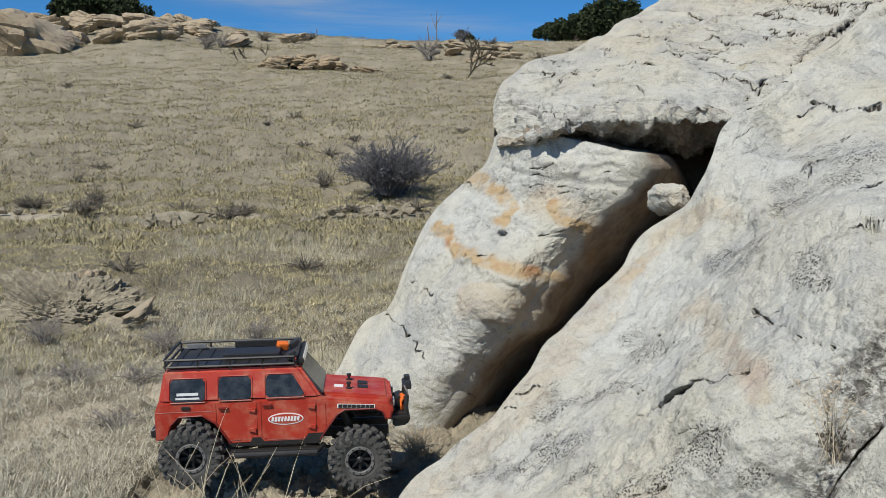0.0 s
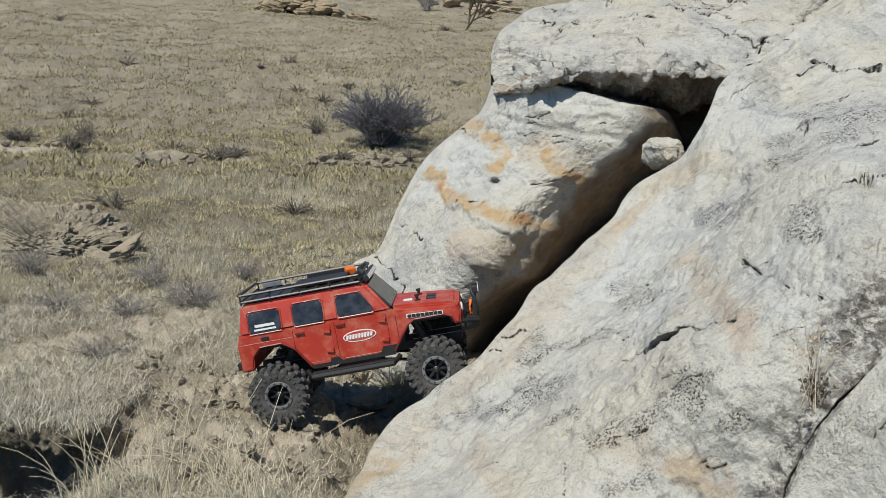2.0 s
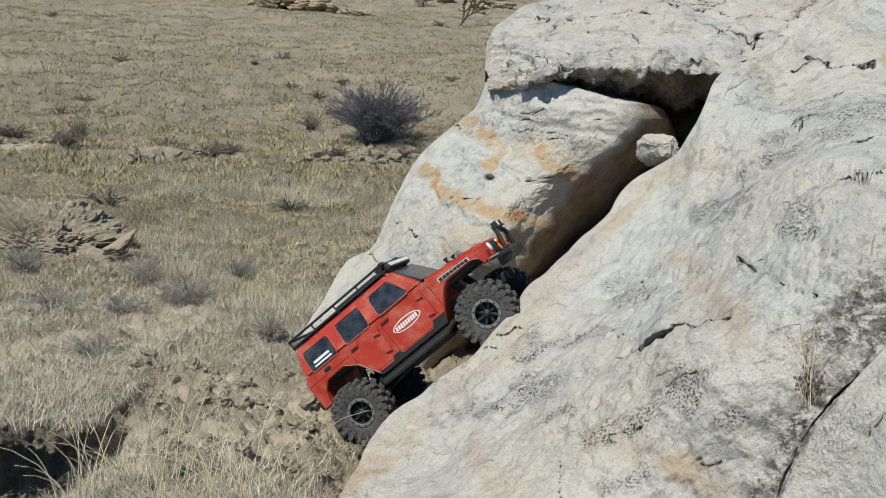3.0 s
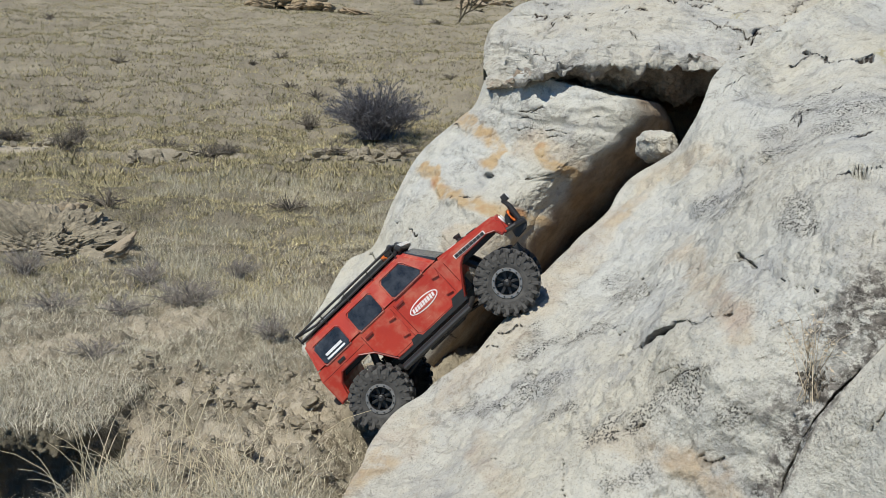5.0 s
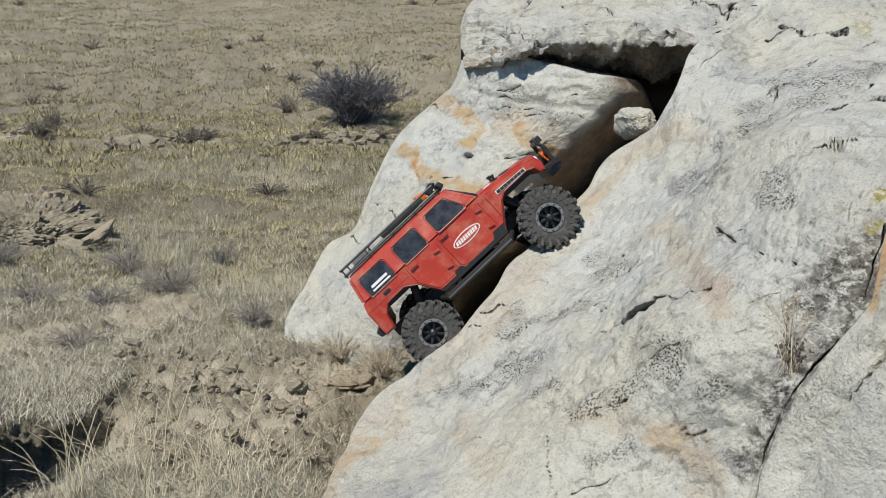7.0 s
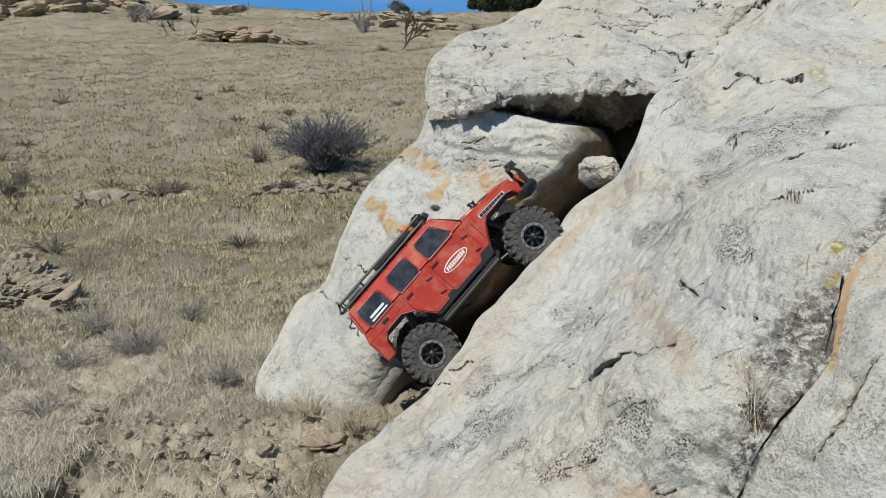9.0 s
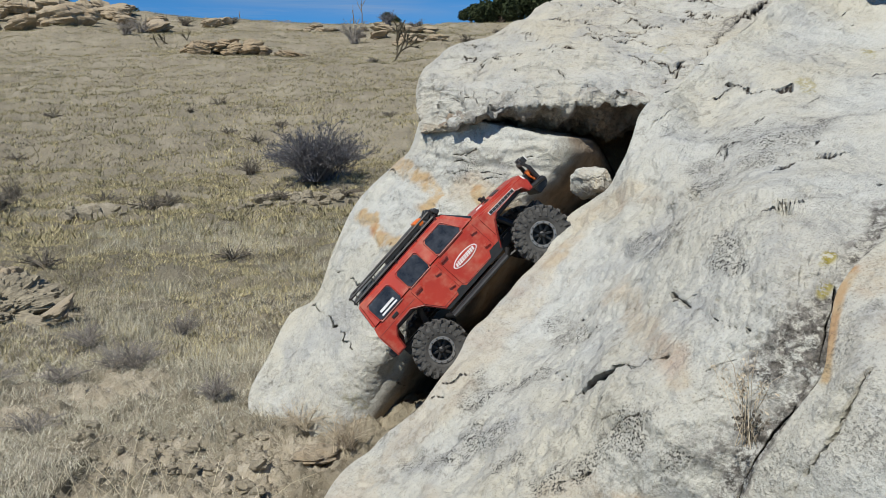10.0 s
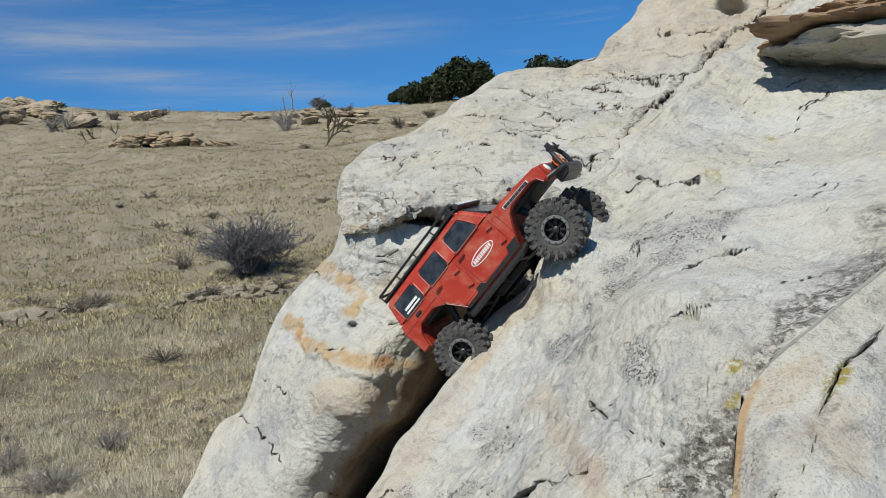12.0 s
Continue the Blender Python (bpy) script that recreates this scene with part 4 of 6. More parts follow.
def add_prism(bm, outline, y0, y1, shift=None):
    """A flat outline in x and z, drawn out from y0 to y1."""
    f = [bm.verts.new((x, y0, z)) for x, z in outline]
    g = [bm.verts.new((x, y1, z)) for x, z in outline]
    n = len(outline)
    bm.faces.new(f)
    bm.faces.new(g[::-1])
    for i in range(n):
        bm.faces.new((f[(i + 1) % n], f[i], g[i], g[(i + 1) % n]))
    bmesh.ops.recalc_face_normals(bm, faces=bm.faces)


def add_lathe(bm, profile, steps=40, y=0.0, capped=True):
    """A profile of (radius, y) turned about the y axis."""
    rings = [[bm.verts.new((r * math.cos(2 * math.pi * i / steps), y + h, r * math.sin(2 * math.pi * i / steps))) for i in range(steps)] for r, h in profile]
    for a, b in zip(rings, rings[1:]):
        for i in range(steps):
            bm.faces.new((a[i], a[(i + 1) % steps], b[(i + 1) % steps], b[i]))
    for ring in (rings[0], rings[-1]) if capped else ():
        if max(abs(v.co.x) for v in ring) > 1e-4:
            bm.faces.new(ring)
    bmesh.ops.recalc_face_normals(bm, faces=bm.faces)


def red_paint():
    m, n, l, b = shader("red_bodyshell", 0.42)
    base = ramp(n, l, noise_node(n, l, 14, 4), [(0.3, (0.33, 0.024, 0.012)), (0.7, (0.42, 0.038, 0.018))])
    dust = calc(n, l, "MULTIPLY", ramp(n, l, noise_node(n, l, 26, 8, 0.7), [(0.46, (0, 0, 0)), (0.75, (1, 1, 1))]), 0.42)
    col = mixed(n, l, dust, base, (0.52, 0.34, 0.22))
    scratch = ramp(n, l, noise_node(n, l, 90, 3, 0.5, 0.0, None, (0.25, 1, 2.2)), [(0.68, (0, 0, 0)), (0.74, (0.3, 0.3, 0.3))])
    col = mixed(n, l, scratch, col, (0.62, 0.24, 0.16))
    l.new(col, b.inputs["Base Color"])
    l.new(ramp(n, l, noise_node(n, l, 40, 6, 0.7), [(0.3, (0.28, 0.28, 0.28)), (0.7, (0.62, 0.62, 0.62))]), b.inputs["Roughness"])
    return m


RED = red_paint()
BLACK = plain("black_plastic", (0.022, 0.021, 0.020), 0.45, 0.0, 0.4, 80)
RUBBER = plain("dusty_rubber", (0.080, 0.077, 0.071), 0.85, 0.0, 0.6, 60, 0.0012)
METAL = plain("grey_metal", (0.30, 0.295, 0.285), 0.42, 0.6, 0.3, 90)
DARK_METAL = plain("dark_metal", (0.05, 0.05, 0.05), 0.45, 0.6, 0.3, 90)
WHITE = plain("white_vinyl", (0.75, 0.74, 0.72), 0.5, 0.0, 0.12, 90)
# pale tone that paints the highlight along the windows' lower edges
SILL_GLINT = plain("sill_glint", (0.42, 0.16, 0.12), 0.35, 0.0, 0.4, 120)
TRIM_RED = plain("dark_red_trim", (0.20, 0.018, 0.010), 0.45, 0.0, 0.3, 80)
ORANGE = plain("orange_plastic", (0.75, 0.16, 0.02), 0.45, 0.0, 0.2, 90)
LAMP = plain("lamp_lens", (0.7, 0.7, 0.66), 0.15, 0.0, 0.1, 90)


def tinted_glass():
    m, n, l, b = shader("tinted_window", 0.26)
    l.new(ramp(n, l, noise_node(n, l, 45, 6, 0.65), [(0.40, (0.012, 0.013, 0.015)), (0.62, (0.040, 0.042, 0.046)), (0.8, (0.15, 0.15, 0.15))]), b.inputs["Base Color"])
    return m


GLASS = tinted_glass()
WHEEL_R, AXLE_X, WHEEL_Y = 0.0605, 0.1565, 0.112


def build_wheel(truck):
    """One wheel: the rim, with its tyre, hub and beadlock ring under it. Its outer face looks to -y."""
    bm = bmesh.new()
    add_lathe(bm, [(0.0255, -0.018), (0.0275, -0.018), (0.0275, 0.018), (0.0245, 0.018), (0.0215, 0.0), (0.0225, -0.012), (0.0255, -0.018)], 36, 0.0, False)
    add_lathe(bm, [(0.0225, 0.004), (0.0225, 0.007)], 30)
    for k in range(8):
        a = 2 * math.pi * k / 8
        add_box(bm, (0.0155 * math.cos(a), -0.0085, 0.0155 * math.sin(a)), (0.0165, 0.004, 0.0052), Euler((0, -a, 0)).to_matrix(), 0.0008)
    rim = part("wheel", bm, DARK_METAL, truck, "black beadlock wheel with a knobbly dusty tyre")
    bm = bmesh.new()
    add_lathe(bm, [(0.0265, -0.0185), (0.034, -0.0215), (0.047, -0.0225), (0.0535, -0.0195), (0.0548, -0.010), (0.0552, 0.0), (0.0548, 0.010),
                   (0.0535, 0.0195), (0.047, 0.0225), (0.034, 0.0215), (0.0265, 0.0185)], 48, 0.0, False)
    part("tyre", bm, RUBBER, rim, "knobbly dusty black rubber tyre")
    # tread blocks: tread, shoulder and sidewall lugs, each on one shared mesh
    shapes = []
    for size, soft in (((0.0072, 0.017, 0.0088), 0.0011), ((0.015, 0.0035, 0.0062), 0.0009), ((0.006, 0.002, 0.005), 0.0006)):
        bm = bmesh.new()
        add_box(bm, (0, 0, 0), size, None, soft)
        me = bpy.data.meshes.new("tread_block")
        bm.to_mesh(me)
        bm.free()
        me.materials.append(RUBBER)
        shapes.append(me)
    for k in range(20):
        for side in (-1, 1):
            a = 2 * math.pi * (k + 0.25 * side) / 20
            for me, r, y, more, tilt in ((shapes[0], 0.0572, 0.0125, 0.0, Euler((side * 0.35, 0, 0))), (shapes[1], 0.0495, 0.0222, 0.08, Euler((0, 0, side * 0.22))), (shapes[2], 0.0405, 0.0228, 0.16, Euler((0, 0, 0)))):
                b = a + more
                ob = new("tread_block", me)
                ob.parent = rim
                ob.matrix_basis = Matrix.Translation((r * math.cos(b), side * y, r * math.sin(b))) @ (Euler((0, -b, 0)).to_matrix() @ tilt.to_matrix()).to_4x4()
    bm = bmesh.new()
    add_lathe(bm, [(0.0215, -0.0190), (0.0228, -0.0212), (0.0272, -0.0212), (0.0282, -0.0190), (0.0215, -0.0190)], 40, 0.0, False)
    part("beadlock_ring", bm, METAL, rim, "grey metal beadlock ring")
    bm = bmesh.new()
    for k in range(12):
        a = 2 * math.pi * k / 12
        add_lathe_at = Matrix.Translation((0.0249 * math.cos(a), -0.0216, 0.0249 * math.sin(a)))
        bmesh.ops.create_cone(bm, cap_ends=True, segments=6, radius1=0.0016, radius2=0.0016, depth=0.0016, matrix=add_lathe_at @ Euler((math.pi / 2, 0, 0)).to_matrix().to_4x4())
    part("bolt_ring", bm, DARK_METAL, rim)
    bm = bmesh.new()
    add_lathe(bm, [(0.0068, -0.006), (0.0068, -0.0150), (0.0045, -0.0165), (0.0040, -0.0205), (0.0030, -0.0210)], 12)
    part("hub", bm, DARK_METAL, rim, "dark metal hub nut")
    return rim


def side_y(z):
    """Half width of the cabin at the height z: it leans in above the belt line."""
    return 0.0985 - 0.0135 * max(0.0, min(1.0, (z - 0.122) / 0.060))


def add_pane(bm, outline, side, proud, thick=0.0015):
    """A thin panel that follows the cabin's side."""
    f = [bm.verts.new((x, side * (side_y(z) + proud), z)) for x, z in outline]
    g = [bm.verts.new((x, side * (side_y(z) + proud - thick - 0.003), z)) for x, z in outline]
    n = len(f)
    bm.faces.new(f)
    bm.faces.new(g[::-1])
    for i in range(n):
        bm.faces.new((f[(i + 1) % n], f[i], g[i], g[(i + 1) % n]))
    bmesh.ops.recalc_face_normals(bm, faces=bm.faces)


def rounded(x0, x1, z0, z1, r, lean=0.0):
    """A rectangle with cut corners; lean moves its upper front corner back."""
    return [(x0 + r, z0), (x1 - r, z0), (x1, z0 + r), (x1 - lean, z1 - r), (x1 - lean - r, z1), (x0 + r, z1), (x0, z1 - r), (x0, z0 + r)]


def build_truck():
    truck = new("toy_truck")
    tagged(truck, "red radio-controlled four-wheel-drive crawler with black roof rack", "toy car")
    # the tub, with both arches cut out
    tub = [(-0.226, 0.050), (-0.203, 0.050), (-0.196, 0.078), (-0.182, 0.093), (-0.138, 0.094), (-0.114, 0.078), (-0.086, 0.038), (0.080, 0.038),
           (0.098, 0.062), (0.116, 0.086), (0.130, 0.0945), (0.188, 0.0945), (0.202, 0.088), (0.208, 0.074), (0.219, 0.074), (0.223, 0.094),
           (0.214, 0.107), (0.150, 0.113), (0.090, 0.120), (0.086, 0.1235), (-0.219, 0.1235), (-0.226, 0.105)]
    bm = bmesh.new()
    add_prism(bm, tub, -0.0985, 0.0985)
    bmesh.ops.bevel(bm, geom=[e for e in bm.edges if abs(e.verts[0].co.y - e.verts[1].co.y) < 1e-6], offset=0.0035, segments=2, affect="EDGES")
    body = part("body", bm, RED, truck, "scuffed red polycarbonate bodyshell")
    # cabin and roof
    bm = bmesh.new()
    low = [(-0.2195, 0.0985), (0.0885, 0.0985), (0.0885, -0.0985), (-0.2195, -0.0985)]
    top = [(-0.208, 0.085), (0.046, 0.085), (0.046, -0.085), (-0.208, -0.085)]
    a = [bm.verts.new((x, y, 0.1205)) for x, y in low]
    b = [bm.verts.new((x, y, 0.182)) for x, y in top]
    bm.faces.new(a[::-1])
    bm.faces.new(b)
    for i in range(4):
        bm.faces.new((a[i], a[(i + 1) % 4], b[(i + 1) % 4], b[i]))
    bmesh.ops.recalc_face_normals(bm, faces=bm.faces)
    bmesh.ops.bevel(bm, geom=list(bm.edges), offset=0.006, segments=3, affect="EDGES")
    part("cabin", bm, RED, truck)
    # bonnet with its raised middle
    bm = bmesh.new()
    add_prism(bm, [(0.084, 0.110), (0.219, 0.096), (0.222, 0.104), (0.214, 0.1135), (0.150, 0.1205), (0.084, 0.127)], -0.074, 0.074)
    bmesh.ops.bevel(bm, geom=list(bm.edges), offset=0.004, segments=2, affect="EDGES")
    bonnet = part("bonnet", bm, RED, truck)
    bm = bmesh.new()
    for y in (-0.016, 0.016):
        add_box(bm, (0.165, y, 0.1196), (0.020, 0.022, 0.003), Euler((0, 0.11, 0)).to_matrix(), 0.0008)
    part("vent", bm, BLACK, bonnet)
    for y in (-0.034, 0.034):
        bm = bmesh.new()
        add_lathe(bm, [(0.0065, 0.0), (0.0065, 0.003), (0.0030, 0.004), (0.0030, 0.009), (0.0048, 0.010), (0.0048, 0.014)], 12)
        bmesh.ops.rotate(bm, verts=bm.verts, matrix=Euler((math.pi / 2, 0, 0)).to_matrix())
        bmesh.ops.translate(bm, verts=bm.verts, vec=(0.138, y, 0.1205))
        part("body_post", bm, BLACK, bonnet)
    bm = bmesh.new()
    add_box(bm, (0.118, -0.020, 0.1240), (0.018, 0.018, 0.0016), Euler((0, 0.09, 0)).to_matrix(), 0.0004)
    part("sticker", bm, WHITE, bonnet)
    # windows
    for side in (-1, 1):
        for outline in (rounded(-0.196, -0.132, 0.1245, 0.1645, 0.005), rounded(-0.106, -0.046, 0.1255, 0.1665, 0.005), rounded(-0.018, 0.054, 0.1275, 0.1675, 0.005, 0.018)):
            bm = bmesh.new()
            add_pane(bm, outline, side, 0.0010)
            pane = part("side_window", bm, GLASS, truck, "dark tinted side window")
            bm = bmesh.new()
            grow = [(x + (0.0022 if x > sum(q[0] for q in outline) / 8 else -0.0022), z + (0.0022 if z > 0.146 else -0.0022)) for x, z in outline]
            loop = [(x, side * (side_y(z) + 0.0006), z) for x, z in grow]
            add_tube(bm, loop, 0.0012, 6, True)
            part("window_trim", bm, RED, pane)
            # the highlight under the pane, laid on as a pale rod
            bm = bmesh.new()
            add_tube(bm, [(x, side * (side_y(0.1245) + 0.0016), min(z for _, z in outline) - 0.0022) for x in (min(x for x, _ in outline), max(x for x, _ in outline))], 0.0013, 6)
            part("window_sill", bm, SILL_GLINT, pane, "pale highlight painted along the lower window edge")
    bm = bmesh.new()
    f = [bm.verts.new(v) for v in ((0.0895, -0.083, 0.1285), (0.0895, 0.083, 0.1285), (0.0505, 0.074, 0.1775), (0.0505, -0.074, 0.1775))]
    bm.faces.new(f)
    g = bmesh.ops.extrude_face_region(bm, geom=list(bm.faces))
    bmesh.ops.translate(bm, verts=[v for v in g["geom"] if isinstance(v, bmesh.types.BMVert)], vec=(-0.004, 0, -0.002))
    bmesh.ops.recalc_face_normals(bm, faces=bm.faces)
    part("windscreen", bm, GLASS, truck, "dark tinted windscreen")
    bm = bmesh.new()
    f = [bm.verts.new(v) for v in ((-0.2200, -0.075, 0.128), (-0.2200, 0.075, 0.128), (-0.2120, 0.068, 0.170), (-0.2120, -0.068, 0.170))]
    bm.faces.new(f)
    g = bmesh.ops.extrude_face_region(bm, geom=list(bm.faces))
    bmesh.ops.translate(bm, verts=[v for v in g["geom"] if isinstance(v, bmesh.types.BMVert)], vec=(0.004, 0, 0))
    bmesh.ops.recalc_face_normals(bm, faces=bm.faces)
    part("rear_window", bm, GLASS, truck)
    # doors: seams, handles, hinges
    for side in (-1, 1):
        for line in ([(-0.112, 0.118), (-0.112, 0.082), (-0.088, 0.046), (-0.036, 0.046), (-0.036, 0.118)], [(-0.028, 0.118), (-0.028, 0.050), (-0.018, 0.044), (0.070, 0.044), (0.076, 0.060), (0.076, 0.118)],
                     [(-0.224, 0.104), (-0.116, 0.104)], [(0.094, 0.112), (0.094, 0.066)]):
            bm = bmesh.new()
            add_tube(bm, [(x, side * 0.0984, z) for x, z in line], 0.0007, 5)
            part("door_seam", bm, TRIM_RED, body)
        for x, z in ((-0.098, 0.1095), (-0.016, 0.1125)):
            bm = bmesh.new()
            add_box(bm, (x, side * 0.1005, z), (0.018, 0.005, 0.0045), None, 0.0012)
            part("door_handle", bm, TRIM_RED, body)
        for x, z in ((-0.044, 0.104), (-0.044, 0.065), (0.068, 0.106), (0.068, 0.067)):
            bm = bmesh.new()
            add_prism(bm, [(x - 0.008, z - 0.0015), (x + 0.005, z - 0.0045), (x + 0.0065, z + 0.0045), (x - 0.008, z + 0.0025)], side * 0.0975, side * 0.1025)
            part("hinge", bm, RED, body)
        bm = bmesh.new()
        add_box(bm, (-0.168, side * 0.0995, 0.112), (0.016, 0.003, 0.006), None, 0.001)
        part("fuel_flap", bm, BLACK, body)
        # dark sill band with two cut-outs, and the rock slider tube below
        bm = bmesh.new()
        add_prism(bm, [(-0.090, 0.040), (-0.050, 0.040), (-0.046, 0.050), (-0.030, 0.050), (-0.024, 0.042), (0.052, 0.042), (0.060, 0.054), (0.088, 0.054), (0.082, 0.034), (-0.084, 0.034)],
                  side * 0.0975, side * 0.1000)
        part("sill", bm, BLACK, body)
        bm = bmesh.new()
        add_tube(bm, [(-0.098, side * 0.090, 0.028), (-0.088, side * 0.112, 0.020), (0.076, side * 0.112, 0.020), (0.088, side * 0.090, 0.028)], 0.0055, 10)
        add_box(bm, (-0.005, side * 0.103, 0.026), (0.165, 0.016, 0.004), None, 0.001)
        for x in (-0.06, 0.0, 0.06):
            add_tube(bm, [(x, side * 0.112, 0.020), (x, side * 0.050, 0.012)], 0.003, 6)
        part("rock_slider", bm, BLACK, truck, "black tubular rock slider")
        # arch lips
        for arch in ([(-0.204, 0.052), (-0.197, 0.080), (-0.182, 0.095), (-0.138, 0.096), (-0.113, 0.079), (-0.087, 0.040)], [(0.081, 0.040), (0.098, 0.064), (0.116, 0.088), (0.130, 0.0965), (0.188, 0.0965), (0.203, 0.090), (0.209, 0.075)]):
            bm = bmesh.new()
            add_tube(bm, [(x, side * 0.0988, z) for x, z in arch], 0.0019, 6)
            part("arch_lip", bm, TRIM_RED, body)
        # lettering on the bonnet side as plain dark bars on a white strip
        bm = bmesh.new()
        add_box(bm, (0.152, side * 0.0993, 0.1030), (0.072, 0.0012, 0.0082), Euler((0, 0.055, 0)).to_matrix(), 0.0004)
        strip = part("side_decal", bm, WHITE, truck, "white decal strip with dark bars")
        bm = bmesh.new()
        for k in range(8):
            add_box(bm, (0.122 + 0.0086 * k, side * 0.0999, 0.1047 - 0.00047 * k), (0.0079, 0.0010, 0.0066), Euler((0, 0.055, 0)).to_matrix(), 0.0003)
        part("decal_bar", bm, BLACK, strip)
        # oval door badge: white rim, red field, pale bars
        bm = bmesh.new()
        add_prism(bm, [(0.018 + 0.0335 * math.cos(a), 0.084 + 0.0115 * math.sin(a)) for a in np.linspace(0, 2 * math.pi, 36, endpoint=False)], side * 0.0980, side * 0.0993)
        badge = part("door_badge", bm, WHITE, truck, "white-rimmed red oval badge")
        bm = bmesh.new()
        add_prism(bm, [(0.018 + 0.0312 * math.cos(a), 0.084 + 0.0094 * math.sin(a)) for a in np.linspace(0, 2 * math.pi, 36, endpoint=False)], side * 0.0985, side * 0.0997)
        part("badge_field", bm, RED, badge)
        bm = bmesh.new()
        for k in range(9):
            add_box(bm, (-0.0065 + 0.0060 * k, side * 0.1000, 0.084), (0.0042, 0.0008, 0.0092 if 0 < k < 8 else 0.0080), Euler((0, 0.25, 0)).to_matrix(), 0.0)
        part("badge_bar", bm, WHITE, badge)
        bm = bmesh.new()
        for k, wide in ((0, 0.040), (1, 0.044)):
            add_box(bm, (-0.164, side * (side_y(0.131 + 0.0075 * (1 - k)) + 0.0016), 0.1300 + 0.0078 * (1 - k)), (wide, 0.0008, 0.0052 - 0.0016 * k), None, 0.0)
        part("window_sticker", bm, WHITE, truck, "white bars of a window sticker")
    # grille, lamps
    bm = bmesh.new()
    add_box(bm, (0.219, 0, 0.092), (0.010, 0.118, 0.036), Euler((0, -0.1, 0)).to_matrix(), 0.002)
    grille = part("grille", bm, RED, truck)
    for k in range(7):
        bm = bmesh.new()
        add_box(bm, (0.2245, (k - 3) * 0.0095, 0.093), (0.003, 0.0048, 0.024), Euler((0, -0.1, 0)).to_matrix(), 0.0006)
        part("grille_slot", bm, BLACK, grille)
    for y in (-0.046, 0.046):
        bm = bmesh.new()
        bmesh.ops.create_uvsphere(bm, u_segments=16, v_segments=8, radius=0.0105)
        bmesh.ops.scale(bm, verts=bm.verts, vec=(0.35, 1, 1))
        bmesh.ops.translate(bm, verts=bm.verts, vec=(0.2245, y, 0.095))
        part("headlight", bm, LAMP, truck, "round clear headlight", True)
    # front bumper with hoop, winch and tow rope; rear bumper
    bm = bmesh.new()
    add_prism(bm, [(0.222, 0.050), (0.250, 0.052), (0.258, 0.064), (0.254, 0.076), (0.226, 0.074)], -0.070, 0.070)
    bmesh.ops.bevel(bm, geom=list(bm.edges), offset=0.003, segments=2, affect="EDGES")
    add_tube(bm, [(0.248, -0.050, 0.070), (0.252, -0.046, 0.104), (0.250, -0.030, 0.118), (0.250, 0.030, 0.118), (0.252, 0.046, 0.104), (0.248, 0.050, 0.070)], 0.0048, 8)
    add_tube(bm, [(0.254, -0.068, 0.066), (0.236, -0.082, 0.072), (0.216, -0.090, 0.076)], 0.0045, 8)
    add_tube(bm, [(0.254, 0.068, 0.066), (0.236, 0.082, 0.072), (0.216, 0.090, 0.076)], 0.0045, 8)
    bumper = part("front_bumper", bm, BLACK, truck, "black steel front bumper with hoop")
    bm = bmesh.new()
    add_lathe(bm, [(0.011, -0.024), (0.011, 0.024)], 14)
    bmesh.ops.translate(bm, verts=bm.verts, vec=(0.238, 0, 0.087))
    part("winch", bm, DARK_METAL, bumper)
    bm = bmesh.new()
    random.seed(3)
    for k in range(5):
        add_tube(bm, [(0.246 + 0.006 * math.cos(a + k), -0.034 + 0.014 * math.cos(a) + 0.004 * k, 0.088 + 0.013 * math.sin(a * 1.1 + k * 0.7)) for a in np.linspace(0, 5.4, 10)], 0.0017, 5)
    part("tow_rope", bm, ORANGE, bumper, "coiled orange tow rope")
    for y in (-0.026, 0.026):
        bm = bmesh.new()
        add_box(bm, (0.256, y, 0.122), (0.012, 0.020, 0.014), None, 0.002)
        lamp = part("bumper_lamp", bm, BLACK, bumper)
        bm = bmesh.new()
        add_box(bm, (0.2625, y, 0.122), (0.002, 0.016, 0.010), None, 0.0005)
        part("lamp_lens", bm, LAMP, lamp)
    bm = bmesh.new()
    add_prism(bm, [(-0.226, 0.050), (-0.238, 0.052), (-0.240, 0.066), (-0.226, 0.070)], -0.080, 0.080)
    bmesh.ops.bevel(bm, geom=list(bm.edges), offset=0.002, segments=1, affect="EDGES")
    part("rear_bumper", bm, BLACK, truck)
    # chassis: liners, rails, skid, gearbox, axles, links and dampers
    bm = bmesh.new()
    add_box(bm, (0.0, 0, 0.062), (0.205, 0.110, 0.040), None, 0.003)
    for y in (-0.028, 0.028):
        add_box(bm, (0.0, y, 0.034), (0.430, 0.008, 0.018), None, 0.001)
    add_box(bm, (0.0, 0, 0.014), (0.090, 0.070, 0.018), None, 0.003)
    part("chassis", bm, BLACK, truck, "black chassis rails and skid plate")
    for x, wide in ((-0.148, 0.112), (0.148, 0.128)):
        bm = bmesh.new()
        add_box(bm, (x, 0, 0.0905), (wide * 0.8, 0.150, 0.012), None, 0.003)
        part("wheel_well", bm, BLACK, truck)
    for x in (-AXLE_X, AXLE_X):
        bm = bmesh.new()
        add_tube(bm, [(x, -0.096, 0), (x, 0.096, 0)], 0.0085, 10)
        bmesh.ops.create_uvsphere(bm, u_segments=12, v_segments=8, radius=0.019, matrix=Matrix.Translation((x, 0.012, 0)))
        for y in (-0.052, 0.052):
            add_tube(bm, [(x, y, 0.004), (x * 0.78, y * 1.05, 0.090)], 0.0075, 8)
            add_tube(bm, [(x, y * 0.9, -0.003), (x * 0.28, y * 0.6, 0.014)], 0.0034, 6)
        part("axle", bm, DARK_METAL, truck, "dark axle with dampers and links")
    # roof rack
    bm = bmesh.new()
